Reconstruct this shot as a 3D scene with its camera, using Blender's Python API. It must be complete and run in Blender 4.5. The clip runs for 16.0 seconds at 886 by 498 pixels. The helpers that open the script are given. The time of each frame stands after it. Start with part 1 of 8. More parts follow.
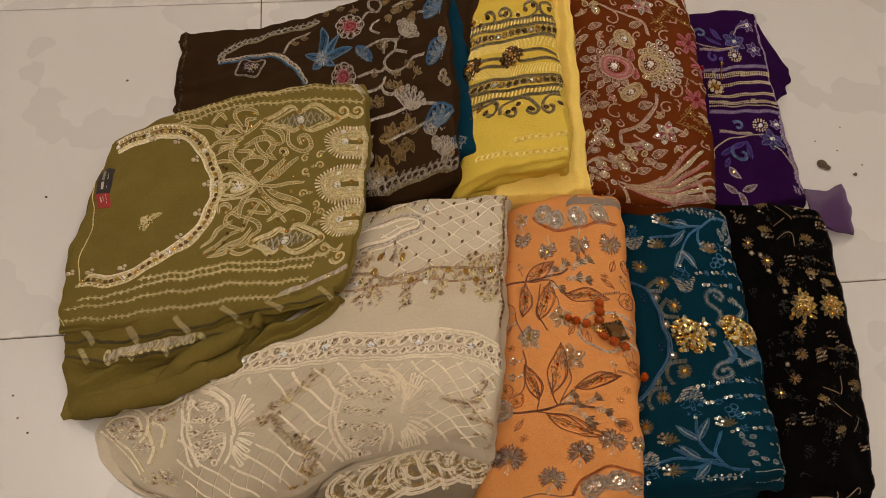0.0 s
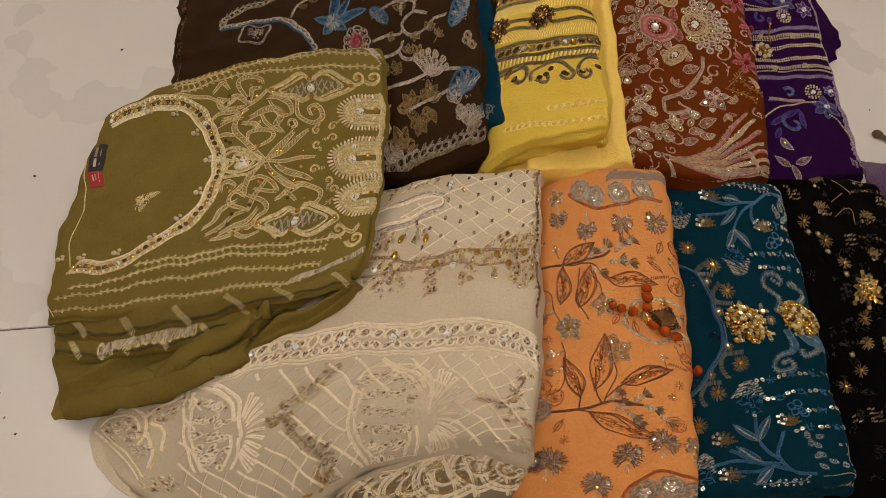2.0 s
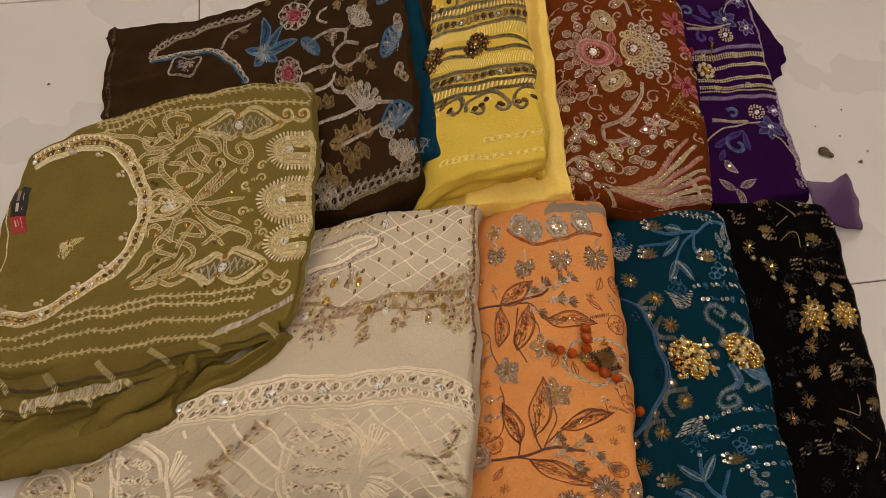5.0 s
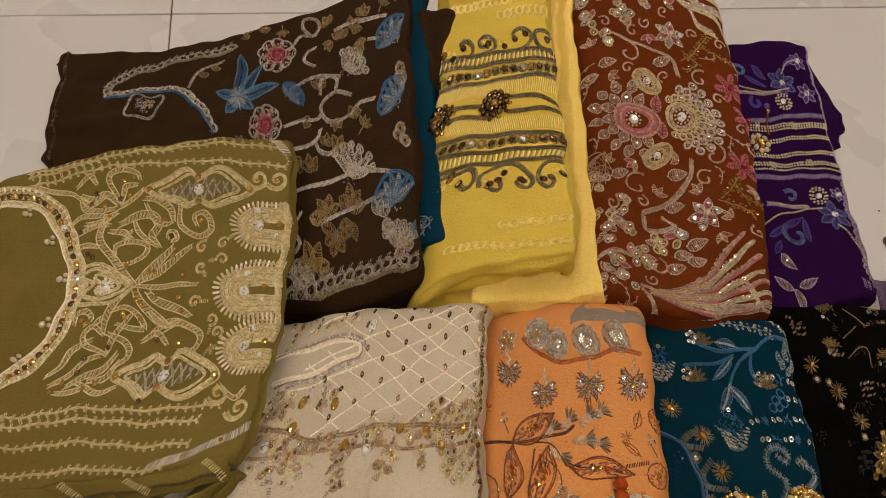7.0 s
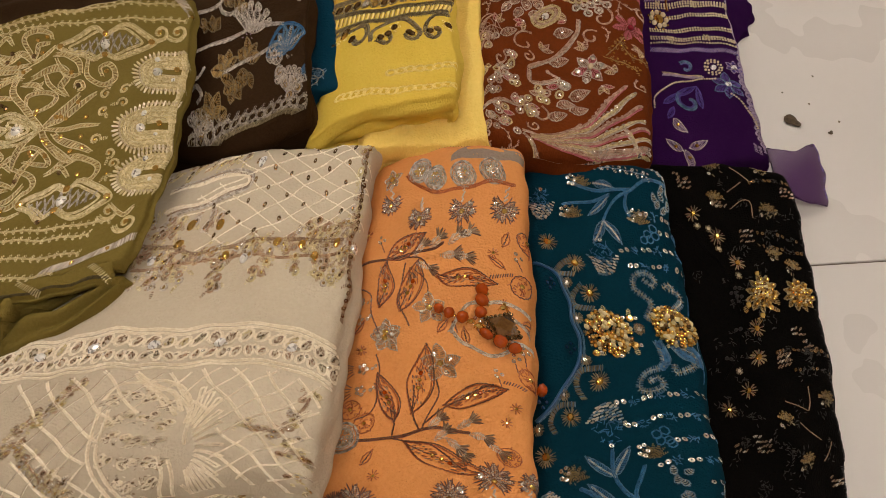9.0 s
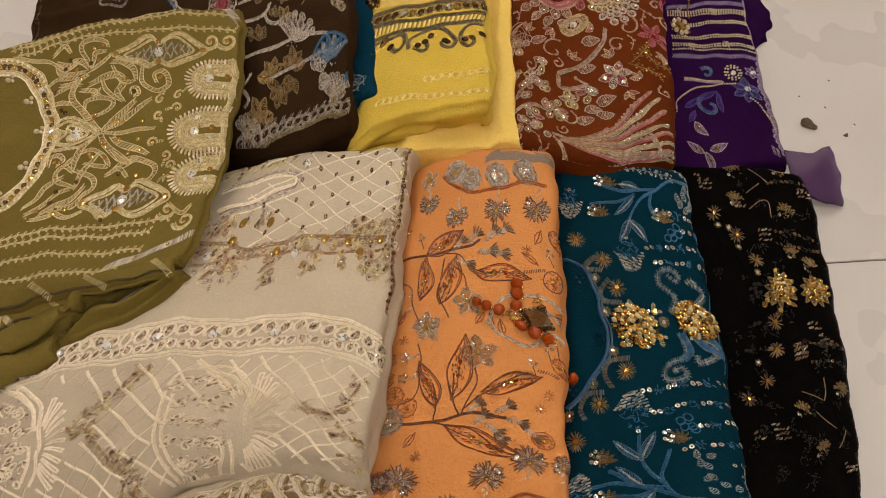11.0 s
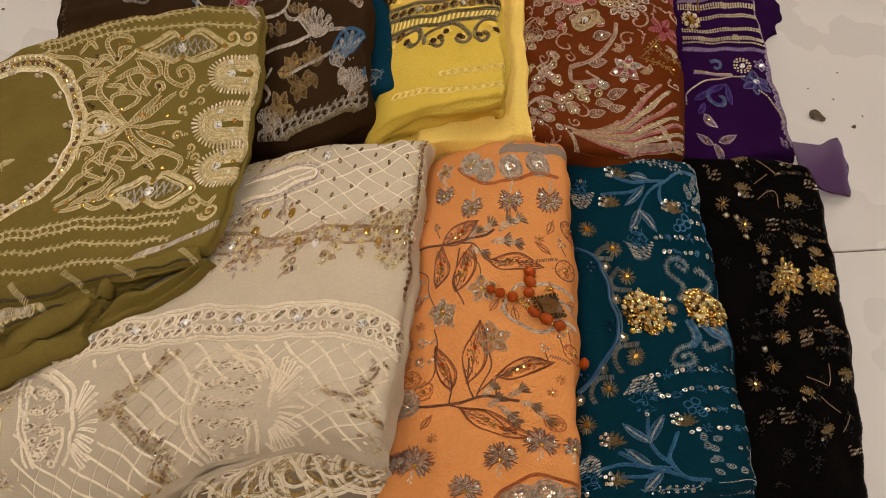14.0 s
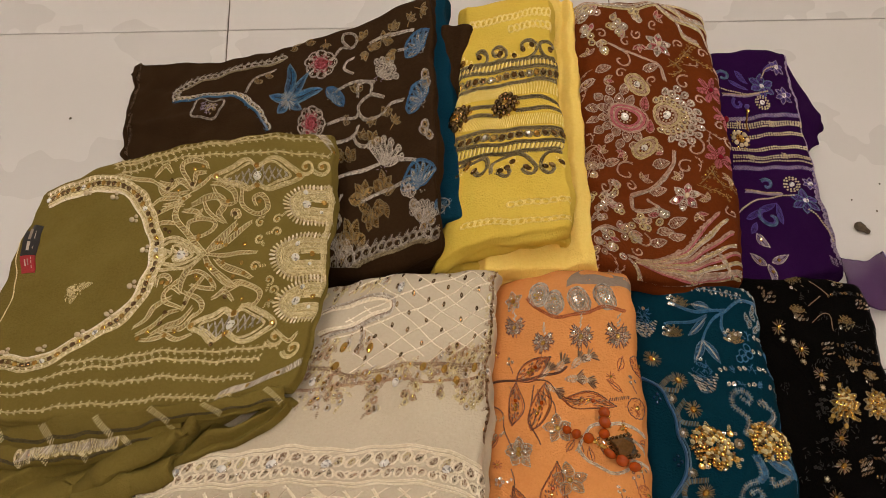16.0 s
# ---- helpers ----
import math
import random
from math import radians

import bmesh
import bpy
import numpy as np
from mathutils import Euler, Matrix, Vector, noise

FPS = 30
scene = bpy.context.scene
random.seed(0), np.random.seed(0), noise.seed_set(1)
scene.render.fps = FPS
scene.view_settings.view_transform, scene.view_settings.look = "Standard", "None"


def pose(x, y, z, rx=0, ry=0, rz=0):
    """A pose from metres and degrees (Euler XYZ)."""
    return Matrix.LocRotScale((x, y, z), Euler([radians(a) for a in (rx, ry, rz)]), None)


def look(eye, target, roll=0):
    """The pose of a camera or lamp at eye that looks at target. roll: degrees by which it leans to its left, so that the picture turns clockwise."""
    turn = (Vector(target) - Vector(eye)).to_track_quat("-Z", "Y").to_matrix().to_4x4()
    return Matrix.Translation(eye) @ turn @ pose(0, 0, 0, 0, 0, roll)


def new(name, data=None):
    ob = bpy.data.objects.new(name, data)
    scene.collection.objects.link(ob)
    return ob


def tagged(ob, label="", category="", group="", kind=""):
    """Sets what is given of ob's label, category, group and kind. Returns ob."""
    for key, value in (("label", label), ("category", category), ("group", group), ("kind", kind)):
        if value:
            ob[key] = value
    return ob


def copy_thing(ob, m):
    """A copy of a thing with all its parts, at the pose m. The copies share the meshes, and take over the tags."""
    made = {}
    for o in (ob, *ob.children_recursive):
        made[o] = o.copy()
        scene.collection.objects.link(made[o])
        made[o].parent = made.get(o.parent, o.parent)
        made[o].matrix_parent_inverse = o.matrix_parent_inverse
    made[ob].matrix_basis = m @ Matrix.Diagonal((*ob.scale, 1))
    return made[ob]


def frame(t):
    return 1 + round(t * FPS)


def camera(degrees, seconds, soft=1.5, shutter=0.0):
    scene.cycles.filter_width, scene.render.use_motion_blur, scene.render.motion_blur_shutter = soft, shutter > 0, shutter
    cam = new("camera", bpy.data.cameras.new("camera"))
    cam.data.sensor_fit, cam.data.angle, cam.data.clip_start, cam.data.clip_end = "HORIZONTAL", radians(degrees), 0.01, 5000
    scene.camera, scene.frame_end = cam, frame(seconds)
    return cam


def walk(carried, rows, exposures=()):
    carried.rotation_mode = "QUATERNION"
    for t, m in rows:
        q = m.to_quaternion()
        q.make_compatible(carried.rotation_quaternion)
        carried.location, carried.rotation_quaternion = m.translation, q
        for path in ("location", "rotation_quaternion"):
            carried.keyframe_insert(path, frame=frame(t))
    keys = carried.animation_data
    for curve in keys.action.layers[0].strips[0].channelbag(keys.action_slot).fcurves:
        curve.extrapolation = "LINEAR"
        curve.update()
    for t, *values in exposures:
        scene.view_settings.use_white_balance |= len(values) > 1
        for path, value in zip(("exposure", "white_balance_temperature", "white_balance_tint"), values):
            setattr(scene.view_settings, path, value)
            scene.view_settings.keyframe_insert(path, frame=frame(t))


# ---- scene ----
cam = camera(56.4, 16.0, 0.65)
PATH = [
    (0, (-0.151, 0.108, 1.014), (0.038, 1.105, -0.709), 5.8),
    (0.5, (-0.163, 0.123, 0.988), (0.025, 1.122, -0.735), 5.9),
    (1, (-0.182, 0.152, 0.971), (0.002, 1.136, -0.76), 5.8),
    (1.5, (-0.185, 0.159, 0.936), (-0.008, 1.134, -0.801), 5.3),
    (2, (-0.164, 0.157, 0.927), (0.006, 1.12, -0.818), 4.8),
    (2.5, (-0.147, 0.163, 0.929), (0.023, 1.12, -0.819), 4.1),
    (3, (-0.138, 0.151, 0.935), (0.037, 1.103, -0.815), 3.8),
    (3.5, (-0.088, 0.149, 0.928), (0.098, 1.1, -0.821), 3.6),
    (4, (-0.065, 0.148, 0.931), (0.14, 1.099, -0.816), 3.7),
    (4.5, (-0.079, 0.157, 0.925), (0.142, 1.109, -0.82), 4.3),
    (4.9, (-0.112, 0.202, 0.918), (0.118, 1.143, -0.832), 5.9),
    (5, (-0.114, 0.204, 0.926), (0.113, 1.158, -0.817), 6.0),
    (5.1, (-0.12, 0.212, 0.937), (0.113, 1.169, -0.803), 6.7),
    (5.2, (-0.12, 0.222, 0.947), (0.112, 1.186, -0.79), 7.0),
    (7.3, (-0.088, 0.367, 0.8), (0.171, 1.351, -0.921), 10.1),
    (7.5, (-0.073, 0.36, 0.798), (0.183, 1.347, -0.923), 9.9),
    (8, (-0.023, 0.326, 0.84), (0.227, 1.302, -0.888), 9.6),
    (8.5, (0.01, 0.254, 0.857), (0.254, 1.238, -0.867), 8.9),
    (9, (-0.002, 0.206, 0.791), (0.237, 1.174, -0.943), 8.9),
    (11.5, (-0.031, 0.185, 0.833), (0.173, 1.152, -0.905), 7.5),
    (12, (-0.028, 0.189, 0.821), (0.168, 1.156, -0.918), 7.2),
    (12.5, (-0.023, 0.186, 0.83), (0.164, 1.141, -0.917), 6.8),
    (13, (-0.026, 0.191, 0.823), (0.159, 1.141, -0.927), 6.7),
    (13.5, (-0.03, 0.186, 0.825), (0.154, 1.135, -0.925), 6.5),
    (14, (-0.037, 0.172, 0.851), (0.146, 1.121, -0.9), 6.5),
    (14.4, (-0.054, 0.188, 0.907), (0.129, 1.135, -0.845), 6.6),
    (14.5, (-0.067, 0.193, 0.918), (0.12, 1.148, -0.83), 6.7),
    (15, (-0.121, 0.242, 0.931), (0.066, 1.213, -0.807), 6.7),
    (15.5, (-0.13, 0.257, 0.926), (0.055, 1.254, -0.797), 6.4),
    (16, (-0.106, 0.255, 0.919), (0.079, 1.27, -0.794), 6.4),
]
EXPOSURES = [(0, -0.06, 6550, 10), (5, -0.03, 6500, 10), (7.5, -0.02, 6450, 10), (9, 0.13, 6300, 10), (14, 0.16, 6300, 10), (16, 0.14, 6350, 10)]
walk(cam, [(t, look(eye, target, roll)) for t, eye, target, roll in PATH], EXPOSURES)

# ---- room light ----
world = bpy.data.worlds.new("world")
scene.world = world
world.use_nodes = True
world.node_tree.nodes["Background"].inputs[0].default_value = (1.0, 0.9, 0.78, 1)
world.node_tree.nodes["Background"].inputs[1].default_value = 0.05
LAMP = 45.0
LAMP_COLOUR = (1.0, 0.885, 0.755)


# ---- materials ----
def material(name, colour, rough=0.6, metal=0.0, second=None, scale=30.0, amount=0.5, bump=0.0, bump_scale=600.0,
             sheen=0.0, spread=0.0, coat=0.0, stretch=(1, 1, 1), alpha=1.0, specular=0.5, wear=0.0):
    """A surface whose colour wanders between two tones at a broad and a fine scale, with fine relief."""
    m = bpy.data.materials.new(name)
    m.use_nodes = True
    nodes, links = m.node_tree.nodes, m.node_tree.links
    b = nodes["Principled BSDF"]
    b.inputs["Metallic"].default_value = metal
    b.inputs["Specular IOR Level"].default_value = specular
    b.inputs["Sheen Weight"].default_value = sheen
    b.inputs["Sheen Roughness"].default_value = 0.4
    b.inputs["Coat Weight"].default_value = coat
    b.inputs["Alpha"].default_value = alpha
    second = second or tuple(c * 0.72 for c in colour)
    co = nodes.new("ShaderNodeTexCoord")
    mp = nodes.new("ShaderNodeMapping")
    mp.inputs["Scale"].default_value = stretch
    links.new(co.outputs["Object"], mp.inputs[0])
    broad, fine = nodes.new("ShaderNodeTexNoise"), nodes.new("ShaderNodeTexNoise")
    for n, s in ((broad, scale), (fine, scale * 14)):
        n.inputs["Scale"].default_value = s
        n.inputs["Detail"].default_value = 3
        links.new(mp.outputs[0], n.inputs["Vector"])
    add = nodes.new("ShaderNodeMath")
    add.operation = "ADD"
    links.new(broad.outputs[0], add.inputs[0])
    links.new(fine.outputs[0], add.inputs[1])
    last = add.outputs[0]
    if spread:
        info = nodes.new("ShaderNodeObjectInfo")
        isle = nodes.new("ShaderNodeNewGeometry")
        mul = nodes.new("ShaderNodeMath")
        mul.operation = "MULTIPLY_ADD"
        links.new(isle.outputs["Random Per Island"], mul.inputs[0])
        mul.inputs[1].default_value = spread
        links.new(last, mul.inputs[2])
        both = nodes.new("ShaderNodeMath")
        both.operation = "MULTIPLY_ADD"
        links.new(info.outputs["Random"], both.inputs[0])
        both.inputs[1].default_value = spread * 0.3
        links.new(mul.outputs[0], both.inputs[2])
        last = both.outputs[0]
    ramp = nodes.new("ShaderNodeMapRange")
    ramp.inputs["From Min"].default_value = 1.0 - amount * 0.5 + spread * 0.25
    ramp.inputs["From Max"].default_value = 1.0 + amount * 0.5 + spread * 0.75
    links.new(last, ramp.inputs["Value"])
    mix = nodes.new("ShaderNodeMix")
    mix.data_type = "RGBA"
    mix.inputs["A"].default_value = (*colour, 1)
    mix.inputs["B"].default_value = (*second, 1)
    links.new(ramp.outputs[0], mix.inputs["Factor"])
    links.new(mix.outputs["Result"], b.inputs["Base Color"])
    rr = nodes.new("ShaderNodeMapRange")
    rr.inputs["From Min"].default_value, rr.inputs["From Max"].default_value = 0.3, 0.7
    rr.inputs["To Min"].default_value, rr.inputs["To Max"].default_value = max(0.02, rough - 0.08 - wear), min(1, rough + 0.08 + wear)
    links.new(broad.outputs[0], rr.inputs["Value"])
    links.new(rr.outputs[0], b.inputs["Roughness"])
    if bump:
        grain = nodes.new("ShaderNodeTexNoise")
        grain.inputs["Scale"].default_value = bump_scale
        grain.inputs["Detail"].default_value = 2
        links.new(mp.outputs[0], grain.inputs["Vector"])
        bp = nodes.new("ShaderNodeBump")
        bp.inputs["Strength"].default_value = bump
        bp.inputs["Distance"].default_value = 0.0016
        links.new(grain.outputs[0], bp.inputs["Height"])
        crease = nodes.new("ShaderNodeTexNoise")
        crease.inputs["Scale"].default_value = bump_scale / 9
        crease.inputs["Detail"].default_value = 3
        links.new(mp.outputs[0], crease.inputs["Vector"])
        soft = nodes.new("ShaderNodeBump")
        soft.inputs["Strength"].default_value = bump * 0.35
        soft.inputs["Distance"].default_value = 0.005
        links.new(crease.outputs[0], soft.inputs["Height"])
        links.new(soft.outputs[0], bp.inputs["Normal"])
        links.new(bp.outputs[0], b.inputs["Normal"])
    return m


def cloth(name, colour, second=None, rough=0.85, sheen=0.0, bump=0.75, **kw):
    return material(name, colour, rough, 0, second or tuple(c * 0.78 for c in colour), scale=22, amount=0.9, bump=bump, bump_scale=520, sheen=sheen,
                    specular=0.04, **kw)


# random tone per stitch puts thread highlights and shaded gaps into the colour
def thread(name, colour, second=None, rough=0.4, metal=0.0, spread=1.1):
    return material(name, colour, rough, metal, second, scale=120, amount=0.9, bump=0.25, bump_scale=1600, sheen=0.0, spread=spread)


def glowing(name, colour, strength):
    m = bpy.data.materials.new(name)
    m.use_nodes = True
    b = m.node_tree.nodes["Principled BSDF"]
    b.inputs["Emission Color"].default_value = (*colour, 1)
    b.inputs["Emission Strength"].default_value = strength
    return m


TILE = material("tile", (0.635, 0.598, 0.575), 0.32, second=(0.612, 0.575, 0.551), scale=5.0, amount=2.4, spread=0.2, wear=0.06)
GROUT = material("grout", (0.16, 0.12, 0.09), 0.9, second=(0.08, 0.06, 0.05), scale=25, bump=0.5)
# for the added, unseen walls and ceiling; mid-tone to hold back bounce light
PLASTER = material("plaster", (0.42, 0.37, 0.31), 0.8, second=(0.38, 0.33, 0.27), scale=2, bump=0.2, bump_scale=120)
PANEL = glowing("panel", LAMP_COLOUR, LAMP)
ALUMINIUM = material("aluminium", (0.75, 0.75, 0.75), 0.35, 1.0)
OLIVE = cloth("olive_chiffon", (0.195, 0.145, 0.036), (0.155, 0.112, 0.025))
BEIGE = cloth("ivory_chiffon", (0.60, 0.515, 0.39), (0.53, 0.445, 0.33))
SHEER = cloth("sheer_ivory_chiffon", (0.295, 0.238, 0.172), (0.225, 0.178, 0.124))
BROWN = cloth("brown_chiffon", (0.042, 0.022, 0.010), (0.028, 0.014, 0.006))
YELLOW = cloth("yellow_cotton", (0.71, 0.51, 0.085), (0.64, 0.445, 0.06))
LEMON = cloth("lemon_cotton", (0.88, 0.65, 0.18), (0.80, 0.57, 0.13))
RUST = cloth("rust_chiffon", (0.15, 0.032, 0.006), (0.10, 0.02, 0.004))
PURPLE = cloth("purple_chiffon", (0.026, 0.004, 0.046), (0.017, 0.0025, 0.032))
ORGANZA = cloth("purple_organza", (0.11, 0.04, 0.15), (0.085, 0.03, 0.12), alpha=0.6)
ORANGE = cloth("peach_chiffon", (0.70, 0.30, 0.10), (0.62, 0.25, 0.075))
TEAL = cloth("teal_chiffon", (0.0016, 0.027, 0.046), (0.0012, 0.02, 0.034))
BLUE = cloth("blue_stole", (0.004, 0.036, 0.066), (0.003, 0.028, 0.05))
BLACK = cloth("black_velvet", (0.0022, 0.0016, 0.0012), (0.0014, 0.001, 0.0008))


# ---- building helpers ----
def part(name, mesh, mats, parent=None, label=""):
    """Links a mesh as one object, under a thing or a part when one is given."""
    if isinstance(mesh, bmesh.types.BMesh):
        me = bpy.data.meshes.new(name)
        mesh.to_mesh(me)
        mesh.free()
        mesh = me
    for m in mats if isinstance(mats, (list, tuple)) else [mats]:
        if mesh.materials.get(m.name) is None:
            mesh.materials.append(m)
    ob = new(name, mesh)
    ob.parent = parent
    if label:
        ob["label"] = label
    return ob


def box(x0, y0, z0, x1, y1, z1, bevel=0.0):
    bm = bmesh.new()
    bmesh.ops.create_cube(bm, size=1, matrix=Matrix.Translation(((x0 + x1) / 2, (y0 + y1) / 2, (z0 + z1) / 2)) @ Matrix.Diagonal((x1 - x0, y1 - y0, z1 - z0, 1)))
    if bevel:
        bmesh.ops.bevel(bm, geom=bm.edges[:], offset=bevel, segments=2, profile=0.5, affect="EDGES")
    return bm


def thing(name, label, category, at=(0, 0, 0), group=""):
    e = new(name)
    e.empty_display_size = 0.05
    return tagged(e, label, category, group)


# ---- the folded suits' surfaces: rows from near to far, each from one side to the other ----
NETS = {
    "olive": (
        ((-0.533, 0.585, 0.055), (-0.348, 0.553, 0.135), (-0.182, 0.550, 0.190)),
        ((-0.534, 0.704, 0.045), (-0.326, 0.711, 0.122), (-0.147, 0.694, 0.180)),
        ((-0.495, 0.863, 0.060), (-0.333, 0.876, 0.128), (-0.141, 0.848, 0.183)),
    ),
    "olive_drape": (
        ((-0.530, 0.489, 0.004), (-0.390, 0.483, 0.070), (-0.300, 0.500, 0.122)),
        ((-0.529, 0.545, 0.020), (-0.392, 0.539, 0.080), (-0.269, 0.529, 0.145)),
        ((-0.529, 0.601, 0.035), (-0.360, 0.563, 0.110), (-0.192, 0.560, 0.165)),
    ),
    "olive_layer": (
        ((-0.530, 0.570, 0.040), (-0.407, 0.542, 0.098), (-0.293, 0.534, 0.155), (-0.190, 0.534, 0.184)),
        ((-0.526, 0.585, 0.050), (-0.405, 0.558, 0.112), (-0.292, 0.544, 0.162), (-0.188, 0.548, 0.187)),
    ),
    "olive_hem": (
        ((-0.530, 0.553, 0.030), (-0.435, 0.527, 0.074), (-0.361, 0.522, 0.113), (-0.287, 0.524, 0.148)),
        ((-0.530, 0.579, 0.030), (-0.433, 0.550, 0.078), (-0.357, 0.541, 0.118), (-0.287, 0.538, 0.150)),
    ),
    "olive_loop": (
        ((-0.299, 0.501, 0.130), (-0.236, 0.509, 0.152), (-0.187, 0.527, 0.168)),
        ((-0.268, 0.522, 0.152), (-0.228, 0.524, 0.170), (-0.186, 0.539, 0.183)),
    ),
    "beige": (
        ((-0.422, 0.386, 0.012), (-0.303, 0.352, 0.065), (-0.179, 0.366, 0.145), (-0.039, 0.352, 0.195)),
        ((-0.481, 0.461, 0.008), (-0.317, 0.429, 0.105), (-0.163, 0.421, 0.190), (-0.023, 0.403, 0.207)),
        ((-0.400, 0.534, 0.040), (-0.264, 0.521, 0.130), (-0.127, 0.506, 0.185), (0.000, 0.514, 0.185)),
        ((-0.273, 0.643, 0.060), (-0.181, 0.682, 0.110), (-0.077, 0.681, 0.150), (0.032, 0.672, 0.165)),
    ),
    "beige_roll": (
        ((-0.252, 0.320, 0.020), (-0.135, 0.306, 0.040), (-0.037, 0.323, 0.050)),
        ((-0.220, 0.348, 0.080), (-0.120, 0.352, 0.125), (-0.034, 0.346, 0.120)),
        ((-0.199, 0.357, 0.120), (-0.113, 0.369, 0.150), (-0.036, 0.359, 0.170)),
    ),
    "brown": (
        ((-0.422, 0.966, 0.012), (-0.214, 0.750, 0.095), (-0.030, 0.711, 0.183)),
        ((-0.421, 1.039, 0.016), (-0.209, 0.927, 0.112), (-0.024, 0.855, 0.206)),
        ((-0.418, 1.125, 0.012), (-0.211, 1.045, 0.115), (-0.013, 1.050, 0.205)),
    ),
    "teal_stole": (
        ((-0.035, 0.745, 0.155), (-0.001, 0.750, 0.160)),
        ((-0.015, 1.058, 0.195), (0.007, 1.068, 0.185)),
    ),
    "brown_roll": (
        ((0.002, 0.903, 0.158), (0.008, 0.901, 0.160)),
        ((0.001, 1.008, 0.195), (0.030, 1.004, 0.198)),
    ),
    "yellow": (
        ((-0.027, 0.703, 0.137), (0.035, 0.712, 0.170), (0.109, 0.708, 0.187)),
        ((0.001, 0.838, 0.165), (0.062, 0.854, 0.188), (0.117, 0.828, 0.203)),
        ((0.034, 1.040, 0.185), (0.083, 1.033, 0.205), (0.128, 1.026, 0.215)),
    ),
    "yellow_fold": (
        ((-0.031, 0.705, 0.110), (0.039, 0.701, 0.120), (0.106, 0.707, 0.130)),
        ((-0.025, 0.731, 0.118), (0.041, 0.740, 0.140), (0.109, 0.735, 0.155)),
    ),
    "yellow_stole": (
        ((0.023, 0.691, 0.135), (0.139, 0.686, 0.148)),
        ((0.128, 1.081, 0.165), (0.171, 1.055, 0.180)),
    ),
    "rust": (
        ((0.143, 0.690, 0.150), (0.210, 0.663, 0.152), (0.306, 0.669, 0.142)),
        ((0.159, 0.853, 0.170), (0.238, 0.843, 0.173), (0.331, 0.831, 0.157)),
        ((0.176, 1.045, 0.187), (0.261, 1.043, 0.192), (0.341, 1.039, 0.175)),
    ),
    "purple": (
        ((0.339, 0.694, 0.070), (0.405, 0.698, 0.068), (0.491, 0.720, 0.048)),
        ((0.352, 0.877, 0.085), (0.408, 0.862, 0.090), (0.479, 0.859, 0.078)),
        ((0.363, 1.031, 0.105), (0.424, 1.030, 0.112), (0.486, 1.036, 0.100)),
    ),
    "purple_flap": (
        ((0.483, 0.869, 0.012), (0.545, 0.949, 0.008)),
        ((0.504, 1.060, 0.060), (0.568, 0.997, 0.012)),
    ),
    "purple_tail": (
        ((0.501, 0.693, 0.030), (0.525, 0.675, 0.030), (0.566, 0.677, 0.012)),
        ((0.498, 0.736, 0.040), (0.530, 0.734, 0.035), (0.576, 0.754, 0.014)),
    ),
    "orange": (
        ((-0.046, 0.316, 0.085), (0.043, 0.299, 0.115), (0.134, 0.300, 0.118)),
        ((-0.017, 0.416, 0.128), (0.058, 0.403, 0.155), (0.139, 0.386, 0.155)),
        ((0.007, 0.536, 0.138), (0.071, 0.515, 0.178), (0.153, 0.504, 0.166)),
        ((0.038, 0.689, 0.110), (0.105, 0.677, 0.150), (0.176, 0.668, 0.158)),
    ),
    "teal": (
        ((0.134, 0.311, 0.085), (0.208, 0.307, 0.120), (0.298, 0.310, 0.120)),
        ((0.163, 0.488, 0.112), (0.227, 0.470, 0.134), (0.309, 0.453, 0.120)),
        ((0.181, 0.672, 0.112), (0.252, 0.658, 0.135), (0.320, 0.660, 0.127)),
    ),
    "black": (
        ((0.297, 0.299, 0.080), (0.363, 0.295, 0.078), (0.442, 0.303, 0.045)),
        ((0.315, 0.470, 0.080), (0.388, 0.473, 0.085), (0.475, 0.477, 0.052)),
        ((0.333, 0.697, 0.075), (0.411, 0.695, 0.075), (0.505, 0.695, 0.052)),
    ),
}


def weights(n, x):
    x = np.asarray(x, float)
    k = np.linspace(0, 1, n)
    out = []
    for i in range(n):
        w = np.ones_like(x)
        for j in range(n):
            if j != i:
                w = w * (x - k[j]) / (k[i] - k[j])
        out.append(w)
    return np.stack(out, -1)


